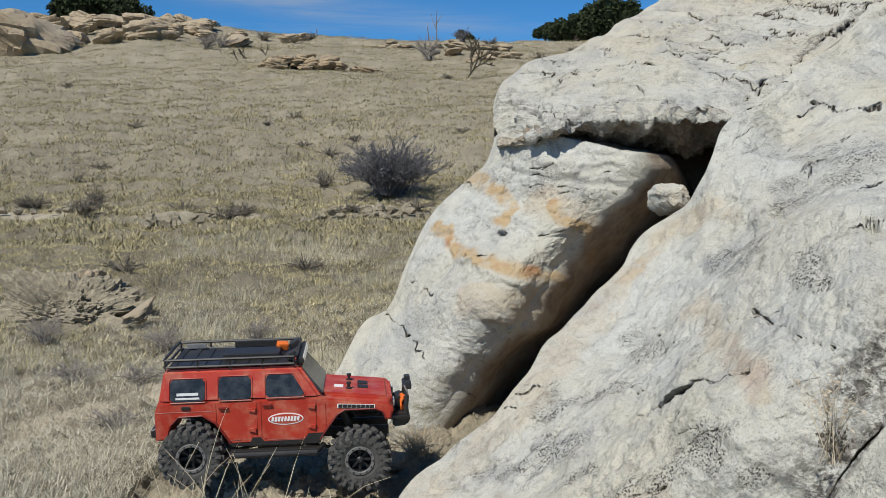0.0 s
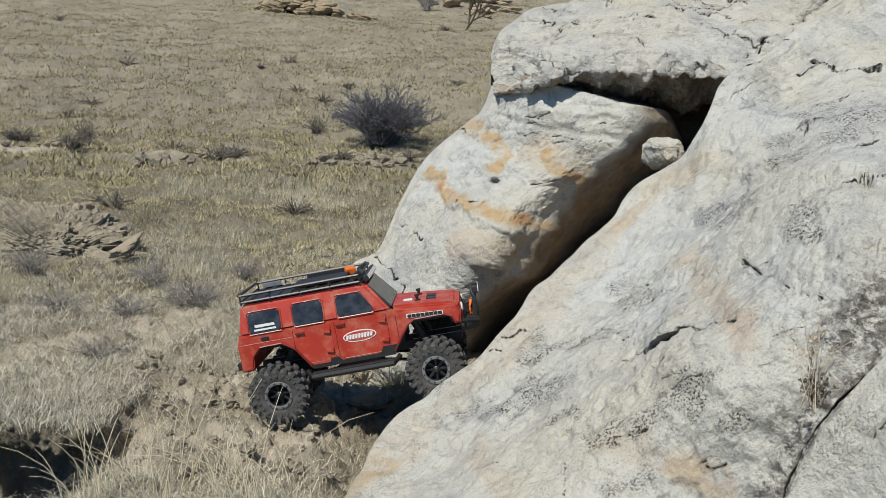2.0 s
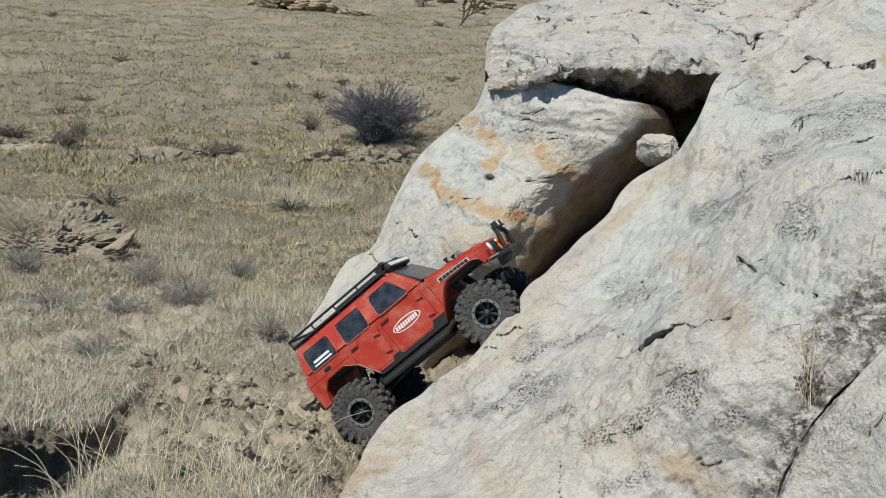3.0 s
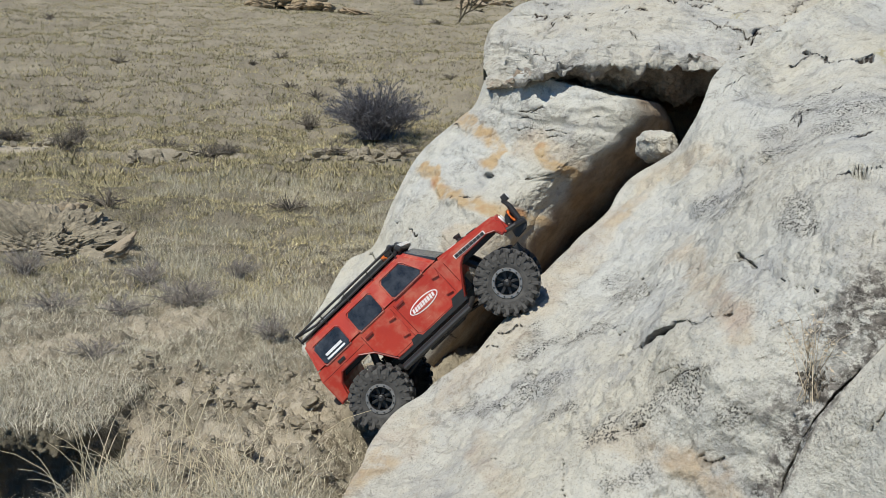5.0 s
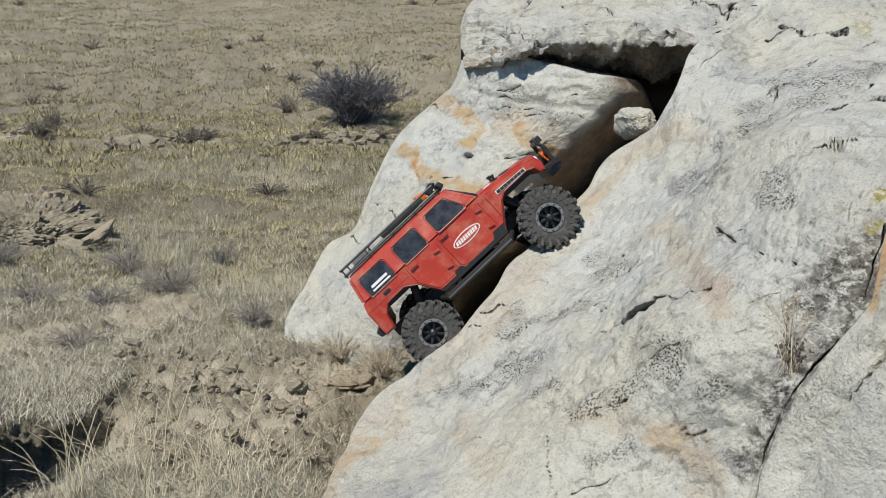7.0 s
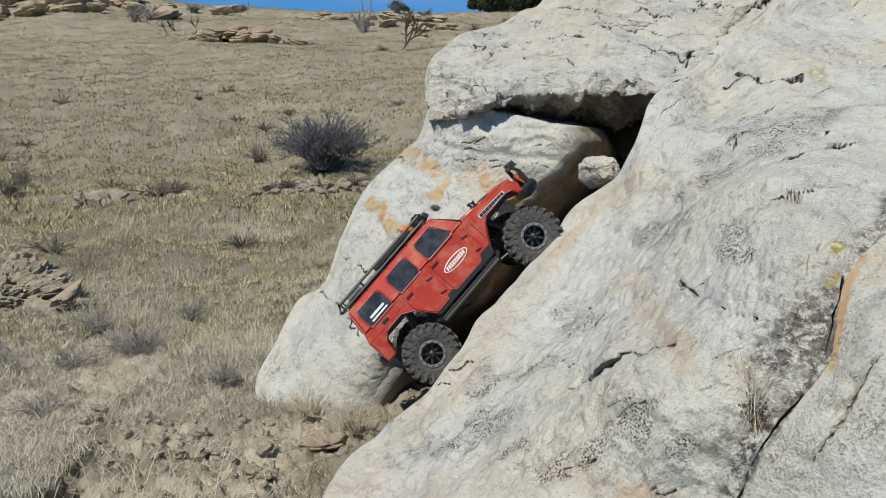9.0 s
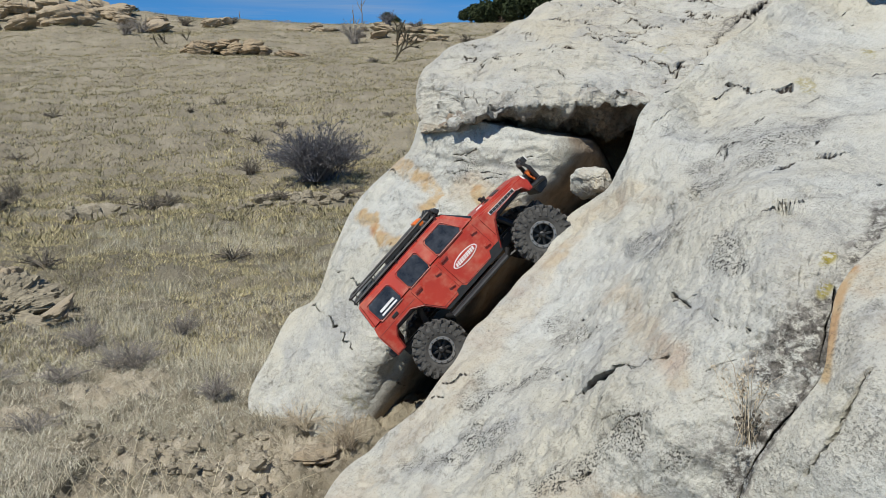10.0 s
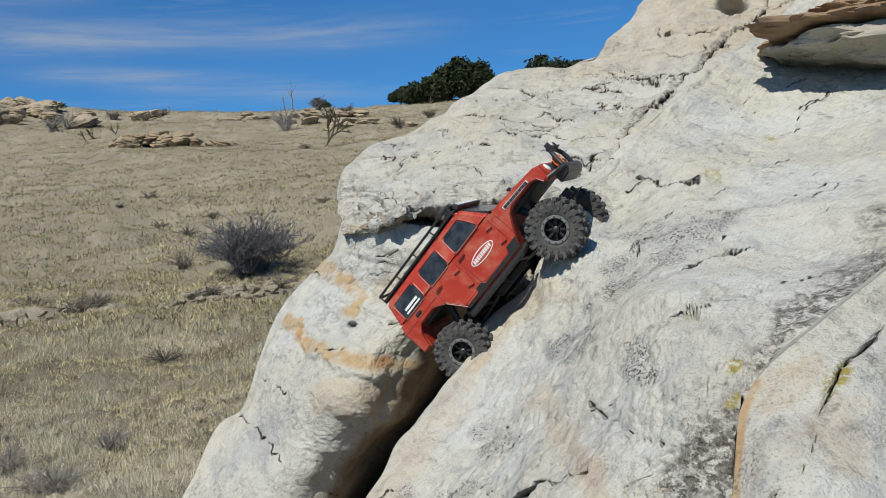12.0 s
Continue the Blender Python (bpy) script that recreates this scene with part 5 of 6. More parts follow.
    x0, x1, hw, z0, z1 = -0.205, 0.036, 0.082, 0.187, 0.201
    for z, w in ((z0, hw), (z1, hw + 0.002)):
        add_tube(bm, [(x0, -w, z), (x1, -w, z), (x1 + 0.004, -w + 0.006, z), (x1 + 0.004, w - 0.006, z), (x1, w, z), (x0, w, z), (x0 - 0.003, w - 0.006, z), (x0 - 0.003, -w + 0.006, z)], 0.0028, 6, True)
    for x in np.linspace(x0, x1, 5):
        for y in (-hw, hw):
            add_tube(bm, [(x, y, z0 - 0.006), (x, y * 1.02, z1)], 0.0018, 6)
    rack = part("roof_rack", bm, BLACK, truck, "black wire roof rack with gear")
    for k in range(9):
        bm = bmesh.new()
        add_box(bm, (x0 + 0.012 + k * 0.027, 0, z0), (0.011, 2 * hw - 0.004, 0.0022), None, 0.0006)
        part("rack_slat", bm, BLACK, rack)
    bm = bmesh.new()
    add_box(bm, (-0.050, -0.004, 0.1945), (0.110, 0.060, 0.009), None, 0.002)
    part("cargo_board", bm, BLACK, rack)
    bm = bmesh.new()
    add_box(bm, (-0.050, 0.0765, 0.1950), (0.090, 0.003, 0.013), None, 0.001)
    part("side_panel", bm, BLACK, rack)
    bm = bmesh.new()
    add_box(bm, (-0.085, 0, 0.1855), (0.232, 0.158, 0.0016), None, 0.0005)
    part("rack_tray", bm, BLACK, rack)
    bm = bmesh.new()
    add_box(bm, (-0.172, 0.072, 0.1945), (0.040, 0.003, 0.010), None, 0.001)
    part("licence_panel", bm, METAL, rack, "pale panel on the rack's rear end")
    bm = bmesh.new()
    add_box(bm, (0.006, 0.030, 0.1985), (0.022, 0.020, 0.015), Euler((0.2, 0.1, 0.3)).to_matrix(), 0.003)
    part("orange_box", bm, ORANGE, rack, "small orange box on the rack")
    bm = bmesh.new()
    add_box(bm, (0.048, 0, 0.1905), (0.011, 0.150, 0.014), Euler((0, -0.35, 0)).to_matrix(), 0.003)
    for y in (-0.066, 0.066):
        add_tube(bm, [(0.048, y, 0.186), (0.036, y, 0.181)], 0.003, 6)
    for y in (-0.052, 0.052):
        add_box(bm, (0.030, y, 0.1985), (0.022, 0.030, 0.012), Euler((0, -0.5, 0)).to_matrix(), 0.002)
    bar = part("light_bar", bm, BLACK, truck, "black light bar over the windscreen")
    for k in range(8):
        bm = bmesh.new()
        add_box(bm, (0.0540, (k - 3.5) * 0.0175, 0.1925), (0.0015, 0.0130, 0.0085), Euler((0, -0.35, 0)).to_matrix(), 0.0004)
        part("light_cell", bm, LAMP, bar)
    # wheels
    first = build_wheel(truck)
    wheels = [first] + [copy_thing(first, Matrix.Identity(4)) for _ in range(3)]
    return truck, wheels


TRUCK, WHEELS = build_truck()
DRIVE = [  # seconds, x, y, z, heading, climb, lean, front and rear axle travel
    (0.0, -0.3253, 1.8548, -0.5010, 5.27, 1.21, 3.03, 0.0054, 0.0244),
    (0.5, -0.2582, 1.8919, -0.5168, 7.39, -1.33, 1.44, 0.0089, 0.0058),
    (1.0, -0.2205, 1.9289, -0.5092, 7.55, -1.09, -0.20, 0.0121, -0.0067),
    (1.5, -0.1987, 1.9463, -0.5003, 5.59, 3.49, 0.42, 0.0044, -0.0150),
    (2.0, -0.1320, 1.9116, -0.4764, -1.94, 13.16, 1.19, -0.0036, 0.0004),
    (2.5, -0.0480, 1.8692, -0.4444, -4.00, 25.77, -0.18, 0.0112, 0.0027),
    (3.0, 0.0322, 1.8366, -0.4292, -12.91, 42.90, -0.93, 0.0004, 0.0043),
    (5.0, 0.0523, 1.7816, -0.3838, -2.97, 45.82, -4.21, 0.0066, 0.0106),
    (5.5, 0.0340, 1.8128, -0.4049, 0.77, 41.77, -6.00, 0.0106, -0.0005),
    (6.0, 0.0541, 1.8513, -0.3997, -2.92, 45.38, -7.62, -0.0000, 0.0007),
    (6.5, 0.0944, 1.8768, -0.3593, 2.11, 44.68, -8.42, 0.0025, -0.0040),
    (7.0, 0.1570, 1.8786, -0.3102, 5.38, 43.72, -7.26, 0.0024, -0.0050),
    (7.5, 0.1857, 1.8957, -0.2759, 3.27, 44.86, -7.34, 0.0067, -0.0041),
    (9.5, 0.2241, 2.0095, -0.2500, 8.25, 47.63, -8.03, -0.0060, -0.0002),
    (10.0, 0.2510, 2.0178, -0.2239, 2.56, 46.73, -3.90, -0.0027, -0.0050),
    (10.5, 0.3028, 1.9973, -0.1683, -1.73, 46.51, -0.85, 0.0018, -0.0049),
    (11.0, 0.3656, 1.9875, -0.1087, -8.37, 45.79, 3.21, 0.0017, -0.0084),
    (11.5, 0.4604, 1.9300, -0.0376, -20.50, 42.57, 8.28, 0.0140, -0.0126),
    (12.0, 0.4892, 1.9150, 0.0002, -34.00, 45.50, 8.20, -0.0040, -0.0110),
]


def motions():
    """The truck climbs the slab; each wheel rides with its axle and rolls as far as the truck has come."""
    walk(TRUCK, [(t, pose(x, y, z, lean, -climb, heading)) for t, x, y, z, heading, climb, lean, front, rear in DRIVE])
    at = np.array([r[0] for r in DRIVE])
    place = np.array([r[1:4] for r in DRIVE])
    gone = np.concatenate([[0], np.cumsum(np.linalg.norm(np.diff(place, axis=0), axis=1))]) / WHEEL_R
    steps = np.arange(0, 12.01, 0.25)
    for k, wheel in enumerate(WHEELS):
        front, side = k < 2, (-1, 1)[k % 2]
        x = AXLE_X if front else -AXLE_X
        travel = np.array([r[7 if front else 8] for r in DRIVE])
        rows = []
        for t in steps:
            spin = math.degrees(np.interp(t, at, gone)) + 17 * k
            m = pose(x, side * WHEEL_Y, float(np.interp(t, at, travel)) * (1.0 if side < 0 else -0.3)) @ pose(0, 0, 0, 0, spin, 0)
            if side > 0:
                m = pose(x, side * WHEEL_Y, float(np.interp(t, at, travel)) * -0.3) @ pose(0, 0, 0, 0, spin, 0) @ pose(0, 0, 0, 0, 0, 180)
            rows.append((float(t), m))
        walk(wheel, rows)


# ---- loose stones and ledges ----
SOD = plain("dry_sod", (0.30, 0.26, 0.185), 0.95, 0.0, 0.5, 45, 0.02)


def on_ground(u, v, first=2.0):
    """Where the bearing (u, v) meets the hillside."""
    d = np.concatenate([np.linspace(first, 20, 2400), np.linspace(20, 70, 2400)])
    gap = v * d - ground_height(u * d, d)
    hit = np.nonzero(gap < 0)[0]
    k = hit[0] if len(hit) else len(d) - 1
    return Vector((u * d[k], d[k], float(ground_height(np.array([u * d[k]]), np.array([d[k]]))[0])))


def rock_free(x, y):
    """True where the outcrop does not stand."""
    u = x / y
    slab = (y < 1.9) & (x > -0.31 + 0.12 * y)
    boulder = (y >= 1.9) & (y < 3.6) & (u > -0.10)
    return ~(slab | boulder)


ledge = new("ledge_rock")
tagged(ledge, "brown-crusted sandstone ledge overhanging the slab", "rock")
lump("body", "", seen(0.690, 0.229, 2.36), (0.64, 0.44, 0.19), 24, ROCK_GREY, 0.20, 0.04, 4, 50, 80, ledge)
tagged(lump("crust", "", seen(0.688, 0.252, 2.36), (0.72, 0.50, 0.15), 21, ROCK_CRUST, 0.30, 0.05, 6, 50, 90, ledge), "rough brown weathered crust")
bark = on_ground(-0.064, -0.297)
lump("bark_slab", "weathered flat piece of red-brown stone on the sand", bark + Vector((0, 0, 0.014)), (0.13, 0.085, 0.042), 33, ROCK_GREYBROWN, 0.2, 0.3, 8)
_spread = np.random.default_rng(5)
for k in range(230):
    x, y = _spread.uniform(-0.70, -0.14), _spread.uniform(1.5, 2.3)
    w = float(_spread.uniform(0.18, 0.95) ** 2 * 0.05 + 0.006)
    if rock_free(np.array([x]), np.array([y]))[0]:
        lump("clod", "crumbling clod of dry sandy soil", (x, y, ground_at(x, y) + w * 0.1), (w, w * 0.8, w * 0.6), 150 + k, SOD, 0.5, 0.0, 40 * k, 10, 14, None, 4, 0.85)


def stone_heap(u, v, spread, count, size, seed, label, material, flat=0.3, grade=(0.5, 0.28), pile=0.0):
    """Separate stones lying close together on the hillside; pile heaps them up in the middle."""
    rng = np.random.default_rng(seed)
    base = on_ground(u, v)
    for k in range(count):
        a, b = rng.normal(size=2)
        x, y = base.x + a * spread[0], base.y + b * spread[1]
        w = size * rng.uniform(0.45, 1.15)
        h = w * rng.uniform(*sorted(grade))
        z = ground_at(x, y) + pile * math.exp(-(a * a + b * b) * 0.7)
        ob = lump("stone", label, (x, y, z + h * 0.18), (w, w * rng.uniform(0.6, 0.9), h), seed * 31 + k, material, 0.2, flat, rng.uniform(-25, 25), 18, 26)
        ob.rotation_euler = (rng.uniform(-0.3, 0.3), rng.uniform(-0.3, 0.3), rng.uniform(-0.4, 0.4)) if pile else (rng.uniform(-0.15, 0.15), rng.uniform(-0.15, 0.15), rng.uniform(-0.4, 0.4))
        tagged(ob, group=label)


heap = on_ground(-0.395, -0.136)
lump("earth_mound", "low mound of crumbling brown earth under the stones", heap + Vector((-0.06, 0.02, 0.0)), (0.80, 0.5, 0.40), 61, SOD, 0.42, 0.0, 0, 90, 150, None, 7)
stone_heap(-0.385, -0.122, (0.15, 0.09), 40, 0.085, 3, "rough brown stone of a low heap in the grass", ROCK_GREYBROWN, 0.0, (0.95, 0.6), 0.15)
tilted = lump("stone_slab", "tilted flat brown stone leaning on the heap", on_ground(-0.329, -0.141) + Vector((0, 0, 0.06)), (0.20, 0.16, 0.07), 77, ROCK_GREYBROWN, 0.12, 0.1, 10, 20, 28)
tilted.rotation_euler = (0.25, -0.55, 0.2)
# the crumbling sod that overhangs the hollow
def sod_roof():
    """A shelf of crumbling sod: its ragged edge overhangs the hollow."""
    x = np.linspace(-1.12, -0.57, 170)
    top = ground_at(HOLLOW[0], HOLLOW[1] + 0.33)
    q = np.stack([x, np.zeros_like(x), np.zeros_like(x)], 1)
    lip = HOLLOW[1] + 0.10 + 0.05 * fbm(q, 7, 4, 0.6, 3) + 0.5 * np.maximum(x + 0.66, 0)
    # from the back of the underside round the lip to the back of the top
    reach = np.concatenate([np.linspace(0.34, 0.012, 26), np.linspace(0.006, 0.006, 12), np.linspace(0.012, 0.36, 30)])
    rise = np.concatenate([np.full(26, -0.036), np.linspace(-0.034, -0.004, 12), np.full(30, 0.0)])
    y = lip[:, None] + reach[None]
    z = top - 0.008 + rise[None] - 0.06 * ease(-0.64, -0.575, x)[:, None] + 0 * y
    p = np.stack([x[:, None] + 0 * y, y, z], -1).reshape(-1, 3)
    p[:, 2] += 0.012 * fbm(p, 14, 5, 0.65, 8)
    p[:, 1] += 0.014 * fbm(p, 22, 4, 0.65, 9)
    tagged(thing_mesh("sod_overhang", mesh_of("sod_overhang", p, grid_faces(*y.shape)), soil_material()), "crumbling sod edge overhanging a dark washed-out hollow", "earth")


sod_roof()
# broken earth along the bare banks of the slope
for u, v in ((-0.433, -0.022), (-0.266, -0.025), (-0.06, -0.019), (-0.02, -0.019), (-0.10, -0.018)):
    stone_heap(u, v, (0.35, 0.10), 11, 0.13, int(40 - 100 * u), "crumbling lump of a low eroded bank", SOD, 0.0, (0.8, 0.5), 0.04)
# the low ledge half way up, a row of broken slabs
stone_heap(-0.145, 0.1365, (0.95, 0.2), 30, 0.72, 5, "broken slab of a low brown ledge", ROCK_LEDGE, 0.25, (0.62, 0.36), 0.22)
stone_heap(-0.093, 0.134, (0.35, 0.15), 6, 0.55, 6, "small broken slab of a low ledge", ROCK_LEDGE, 0.35)
# ledges along the crest
stone_heap(-0.445, 0.154, (0.8, 0.6), 5, 3.4, 7, "big pale outcrop block on the crest", ROCK_FAR, 0.12, (0.7, 0.55))
stone_heap(-0.345, 0.173, (3.2, 1.6), 34, 1.7, 8, "flat weathered slab of the crest ledge", ROCK_FAR, 0.22, (0.55, 0.34), 0.3)
stone_heap(-0.275, 0.1765, (2.0, 1.0), 20, 1.3, 9, "flat weathered slab on the crest's shoulder", ROCK_FAR, 0.22, (0.55, 0.34), 0.25)
stone_heap(-0.058, 0.158, (0.7, 0.4), 6, 0.8, 10, "small pale stone below the crest", ROCK_FAR, 0.3)
stone_heap(0.02, 0.158, (1.3, 0.8), 12, 1.2, 12, "pale slab among shrubs below the crest", ROCK_FAR, 0.35, (0.4, 0.25))
stone_heap(0.055, 0.147, (1.0, 0.4), 7, 1.0, 13, "pale boulder in the grass below the crest", ROCK_FAR, 0.3, (0.45, 0.3))
stone_heap(0.085, 0.1665, (1.1, 0.6), 8, 2.4, 14, "tan bedded sandstone of the crest", ROCK_TAN, 0.4, (0.5, 0.36))


# ---- plants ----
def twig_mesh(name, lines, radii, sides=3):
    """Many thin rods in one mesh: lines n x k x 3, radii n x k."""
    n, k, _ = lines.shape
    d = np.gradient(lines, axis=1)
    d /= np.maximum(np.linalg.norm(d, axis=2, keepdims=True), 1e-9)
    up = np.where(np.abs(d[..., 2:3]) < 0.9, np.array([0, 0, 1.0]), np.array([1.0, 0, 0]))
    u = np.cross(d, up)
    u /= np.maximum(np.linalg.norm(u, axis=2, keepdims=True), 1e-9)
    w = np.cross(d, u)
    a = 2 * np.pi * np.arange(sides) / sides
    v = lines[:, :, None, :] + radii[:, :, None, None] * (u[:, :, None, :] * np.cos(a)[None, None, :, None] + w[:, :, None, :] * np.sin(a)[None, None, :, None])
    i = np.arange(n * k * sides).reshape(n, k, sides)
    j = np.roll(i, -1, axis=2)
    f = np.stack([i[:, :-1], j[:, :-1], j[:, 1:], i[:, 1:]], -1).reshape(-1, 4)
    return mesh_of(name, v.reshape(-1, 3), f)


def grow_twigs(rng, n, width, height, k=5, wild=0.25, spread=0.9):
    """Lines that rise from the root and fan out into a ragged dome."""
    az, tilt = rng.uniform(0, 2 * np.pi, n), np.sqrt(rng.uniform(0, 1, n)) * spread
    out = np.stack([np.sin(tilt) * np.cos(az) * width / 2, np.sin(tilt) * np.sin(az) * width / 2, np.cos(tilt * 0.9) * height], 1) * rng.uniform(0.55, 1.08, n)[:, None]
    root = rng.normal(size=(n, 3)) * np.array([width, width, 0]) * 0.06
    t = np.linspace(0, 1, k)[None, :, None]
    lines = root[:, None] * (1 - t) + out[:, None] * t
    lines[..., 2] += (np.sin(t[..., 0] * np.pi) * 0.10 * height)
    return lines + rng.normal(size=lines.shape) * wild * 0.12 * min(width, height) * t


def fork(rng, lines, each, length, wild=0.5):
    """Side twigs that leave the given lines in their outer part."""
    n, k, _ = lines.shape
    pick = rng.integers(0, n, each)
    at = rng.uniform(0.35, 0.98, each) * (k - 1)
    i = np.minimum(at.astype(int), k - 2)
    f = (at - i)[:, None]
    p = lines[pick, i] * (1 - f) + lines[pick, i + 1] * f
    d = lines[pick, i + 1] - lines[pick, i]
    d /= np.maximum(np.linalg.norm(d, axis=1, keepdims=True), 1e-9)
    d = d + rng.normal(size=d.shape) * wild + np.array([0, 0, 0.25])
    d /= np.linalg.norm(d, axis=1, keepdims=True)
    t = np.linspace(0, 1, 4)[None, :, None]
    out = p[:, None] + d[:, None] * t * (length * rng.uniform(0.4, 1.2, each))[:, None, None]
    return out + rng.normal(size=out.shape) * length * 0.06 * t


def shrub(name, label, base, width, height, stems, twigs, bark, seed, thick=0.004, spread=1.15, leaf=None, leaves=0, size=0.01, twig_len=0.22):
    rng = np.random.default_rng(seed)
    thing = new(name)
    thing.location = base
    tagged(thing, label, "shrub")
    a = grow_twigs(rng, stems, width, height, spread=spread)
    b = fork(rng, a, twigs, twig_len * height)
    c = fork(rng, b, twigs, twig_len * 0.5 * height, 0.7)
    thing_mesh("stem", twig_mesh("stem", a, np.linspace(thick, thick * 0.35, 5)[None].repeat(stems, 0)), bark, thing)
    both = np.concatenate([b, c])
    ob = thing_mesh("twig_mass", twig_mesh("twig_mass", both, np.linspace(thick * 0.5, thick * 0.18, 4)[None].repeat(len(both), 0)), bark, thing)
    tagged(ob, kind="stuff")
    if leaf:
        pick = rng.integers(0, len(both), leaves)
        p = both[pick, rng.integers(1, 4, leaves)] + rng.normal(size=(leaves, 3)) * size * 0.6
        tagged(thing_mesh("foliage", flakes("foliage", rng, p, size), leaf, thing), kind="stuff")
    return thing


def flakes(name, rng, p, size, long=2.2):
    """Small leaves: two triangles each, turned at random."""
    n = len(p)
    a, b = rng.normal(size=(n, 3)), rng.normal(size=(n, 3))
    a /= np.linalg.norm(a, axis=1, keepdims=True)
    b -= a * (a * b).sum(1, keepdims=True)
    b /= np.linalg.norm(b, axis=1, keepdims=True)
    s = size * rng.uniform(0.6, 1.4, n)[:, None]
    v = np.stack([p - a * s * long / 2, p + b * s / 2, p + a * s * long / 2, p - b * s / 2], 1)
    return mesh_of(name, v.reshape(-1, 3), np.arange(4 * n).reshape(n, 4), False)


DARK_BARK = blades("dark_sage_twigs", [(0.085, 0.083, 0.092), (0.125, 0.122, 0.132), (0.18, 0.178, 0.188), (0.10, 0.092, 0.09)])
GREY_TWIG = blades("grey_twigs", [(0.20, 0.175, 0.15), (0.28, 0.25, 0.22), (0.36, 0.33, 0.29), (0.16, 0.14, 0.125)])
BROWN_TWIG = blades("brown_twigs", [(0.11, 0.094, 0.075), (0.17, 0.148, 0.118), (0.24, 0.212, 0.172)])
PALE_TWIG = blades("pale_twigs", [(0.42, 0.35, 0.25), (0.55, 0.47, 0.35), (0.30, 0.25, 0.18)])
JUNIPER = blades("juniper_scales", [(0.018, 0.026, 0.012), (0.030, 0.042, 0.018), (0.045, 0.058, 0.024), (0.024, 0.030, 0.016)])
CACTUS = blades("cholla_stem", [(0.055, 0.048, 0.034), (0.085, 0.075, 0.05), (0.12, 0.10, 0.07)])
TRUNK = plain("juniper_bark", (0.16, 0.12, 0.09), 0.9, 0.0, 0.5, 12, 0.02)

shrub("sagebrush", "dark grey leafless sagebrush on the grassy slope", on_ground(-0.057, 0.0015), 1.42, 0.60, 230, 2200, DARK_BARK, 1, 0.0065, 1.25, DARK_BARK, 2500, 0.012)
shrub("small_shrub", "low brown shrub beside a bare patch", on_ground(-0.127, 0.010), 0.42, 0.2, 50, 260, BROWN_TWIG, 2, 0.005, 1.35)
for k, (u, v, w, h) in enumerate([(-0.385, -0.021, 0.40, 0.20), (-0.372, -0.012, 0.30, 0.22), (-0.233, -0.024, 0.55, 0.16), (-0.215, -0.020, 0.35, 0.14), (-0.10, -0.016, 0.5, 0.10), (-0.03, -0.014, 0.5, 0.12), (-0.44, -0.012, 0.5, 0.15)]):
    tagged(shrub("small_shrub", "low dark brown shrub on the slope", on_ground(u, v), w, h, 46, 240, BROWN_TWIG, 10 + k, 0.005, 1.4), group="low shrubs")
for k, (u, v, w, h, first) in enumerate([(-0.264, -0.192, 0.30, 0.11, 1.5), (-0.249, -0.190, 0.22, 0.09, 1.5), (-0.33, -0.20, 0.20, 0.06, 1.5), (-0.36, -0.255, 0.20, 0.06, 1.2), (-0.40, -0.20, 0.22, 0.07, 1.5), (-0.17, -0.225, 0.14, 0.07, 1.5),
                                         (-0.30, -0.165, 0.24, 0.10, 1.5), (-0.20, -0.155, 0.2, 0.09, 1.5), (-0.43, -0.16, 0.24, 0.12, 1.5)]):
    tagged(shrub("grey_shrub", "low silvery grey dead shrub in dry grass", on_ground(u, v, first), w, h, 60, 280, GREY_TWIG, 30 + k, 0.0016, 1.3), group="grey shrubs")
shrub("foot_shrub", "tangle of pale dry twigs at the boulder's foot", on_ground(-0.030, -0.283, 1.7), 0.17, 0.085, 70, 260, PALE_TWIG, 51, 0.0012, 1.3)
shrub("foot_shrub", "tangle of pale dry twigs against the boulder", on_ground(-0.075, -0.262, 1.9), 0.18, 0.07, 50, 200, PALE_TWIG, 52, 0.0012, 1.3)
_spread = np.random.default_rng(17)
for k in range(20):
    y = float(_spread.uniform(5.0, 26.0))
    x = float(_spread.uniform(-0.5, 0.12)) * y
    w = float(_spread.uniform(0.18, 0.42)) * (0.8 + y / 30)
    tagged(shrub("small_shrub", "low dark brown shrub scattered on the slope", (x, y, ground_at(x, y) - 0.01), w, w * 0.36, 30, 110, BROWN_TWIG, 300 + k, 0.004 + y * 0.0003, 1.4), group="scattered shrubs")
# shrubs on and below the crest
for k, (u, v, w, h, m) in enumerate([(-0.016, 0.145, 1.3, 0.85, GREY_TWIG), (-0.234, 0.159, 1.4, 0.55, GREY_TWIG), (-0.250, 0.157, 1.1, 0.5, GREY_TWIG), (0.105, 0.141, 0.7, 0.4, BROWN_TWIG), (0.05, 0.158, 0.8, 0.5, BROWN_TWIG),
                                     (0.02, 0.165, 1.1, 0.6, DARK_BARK), (-0.19, 0.1655, 0.9, 0.4, BROWN_TWIG), (-0.14, 0.167, 0.7, 0.3, BROWN_TWIG), (0.14, 0.150, 0.8, 0.4, BROWN_TWIG)]):
    tagged(shrub("crest_shrub", "leafless greyish shrub below the crest", on_ground(u, v), w, h, 50, 210, m, 60 + k, 0.014, 1.15), group="crest shrubs")


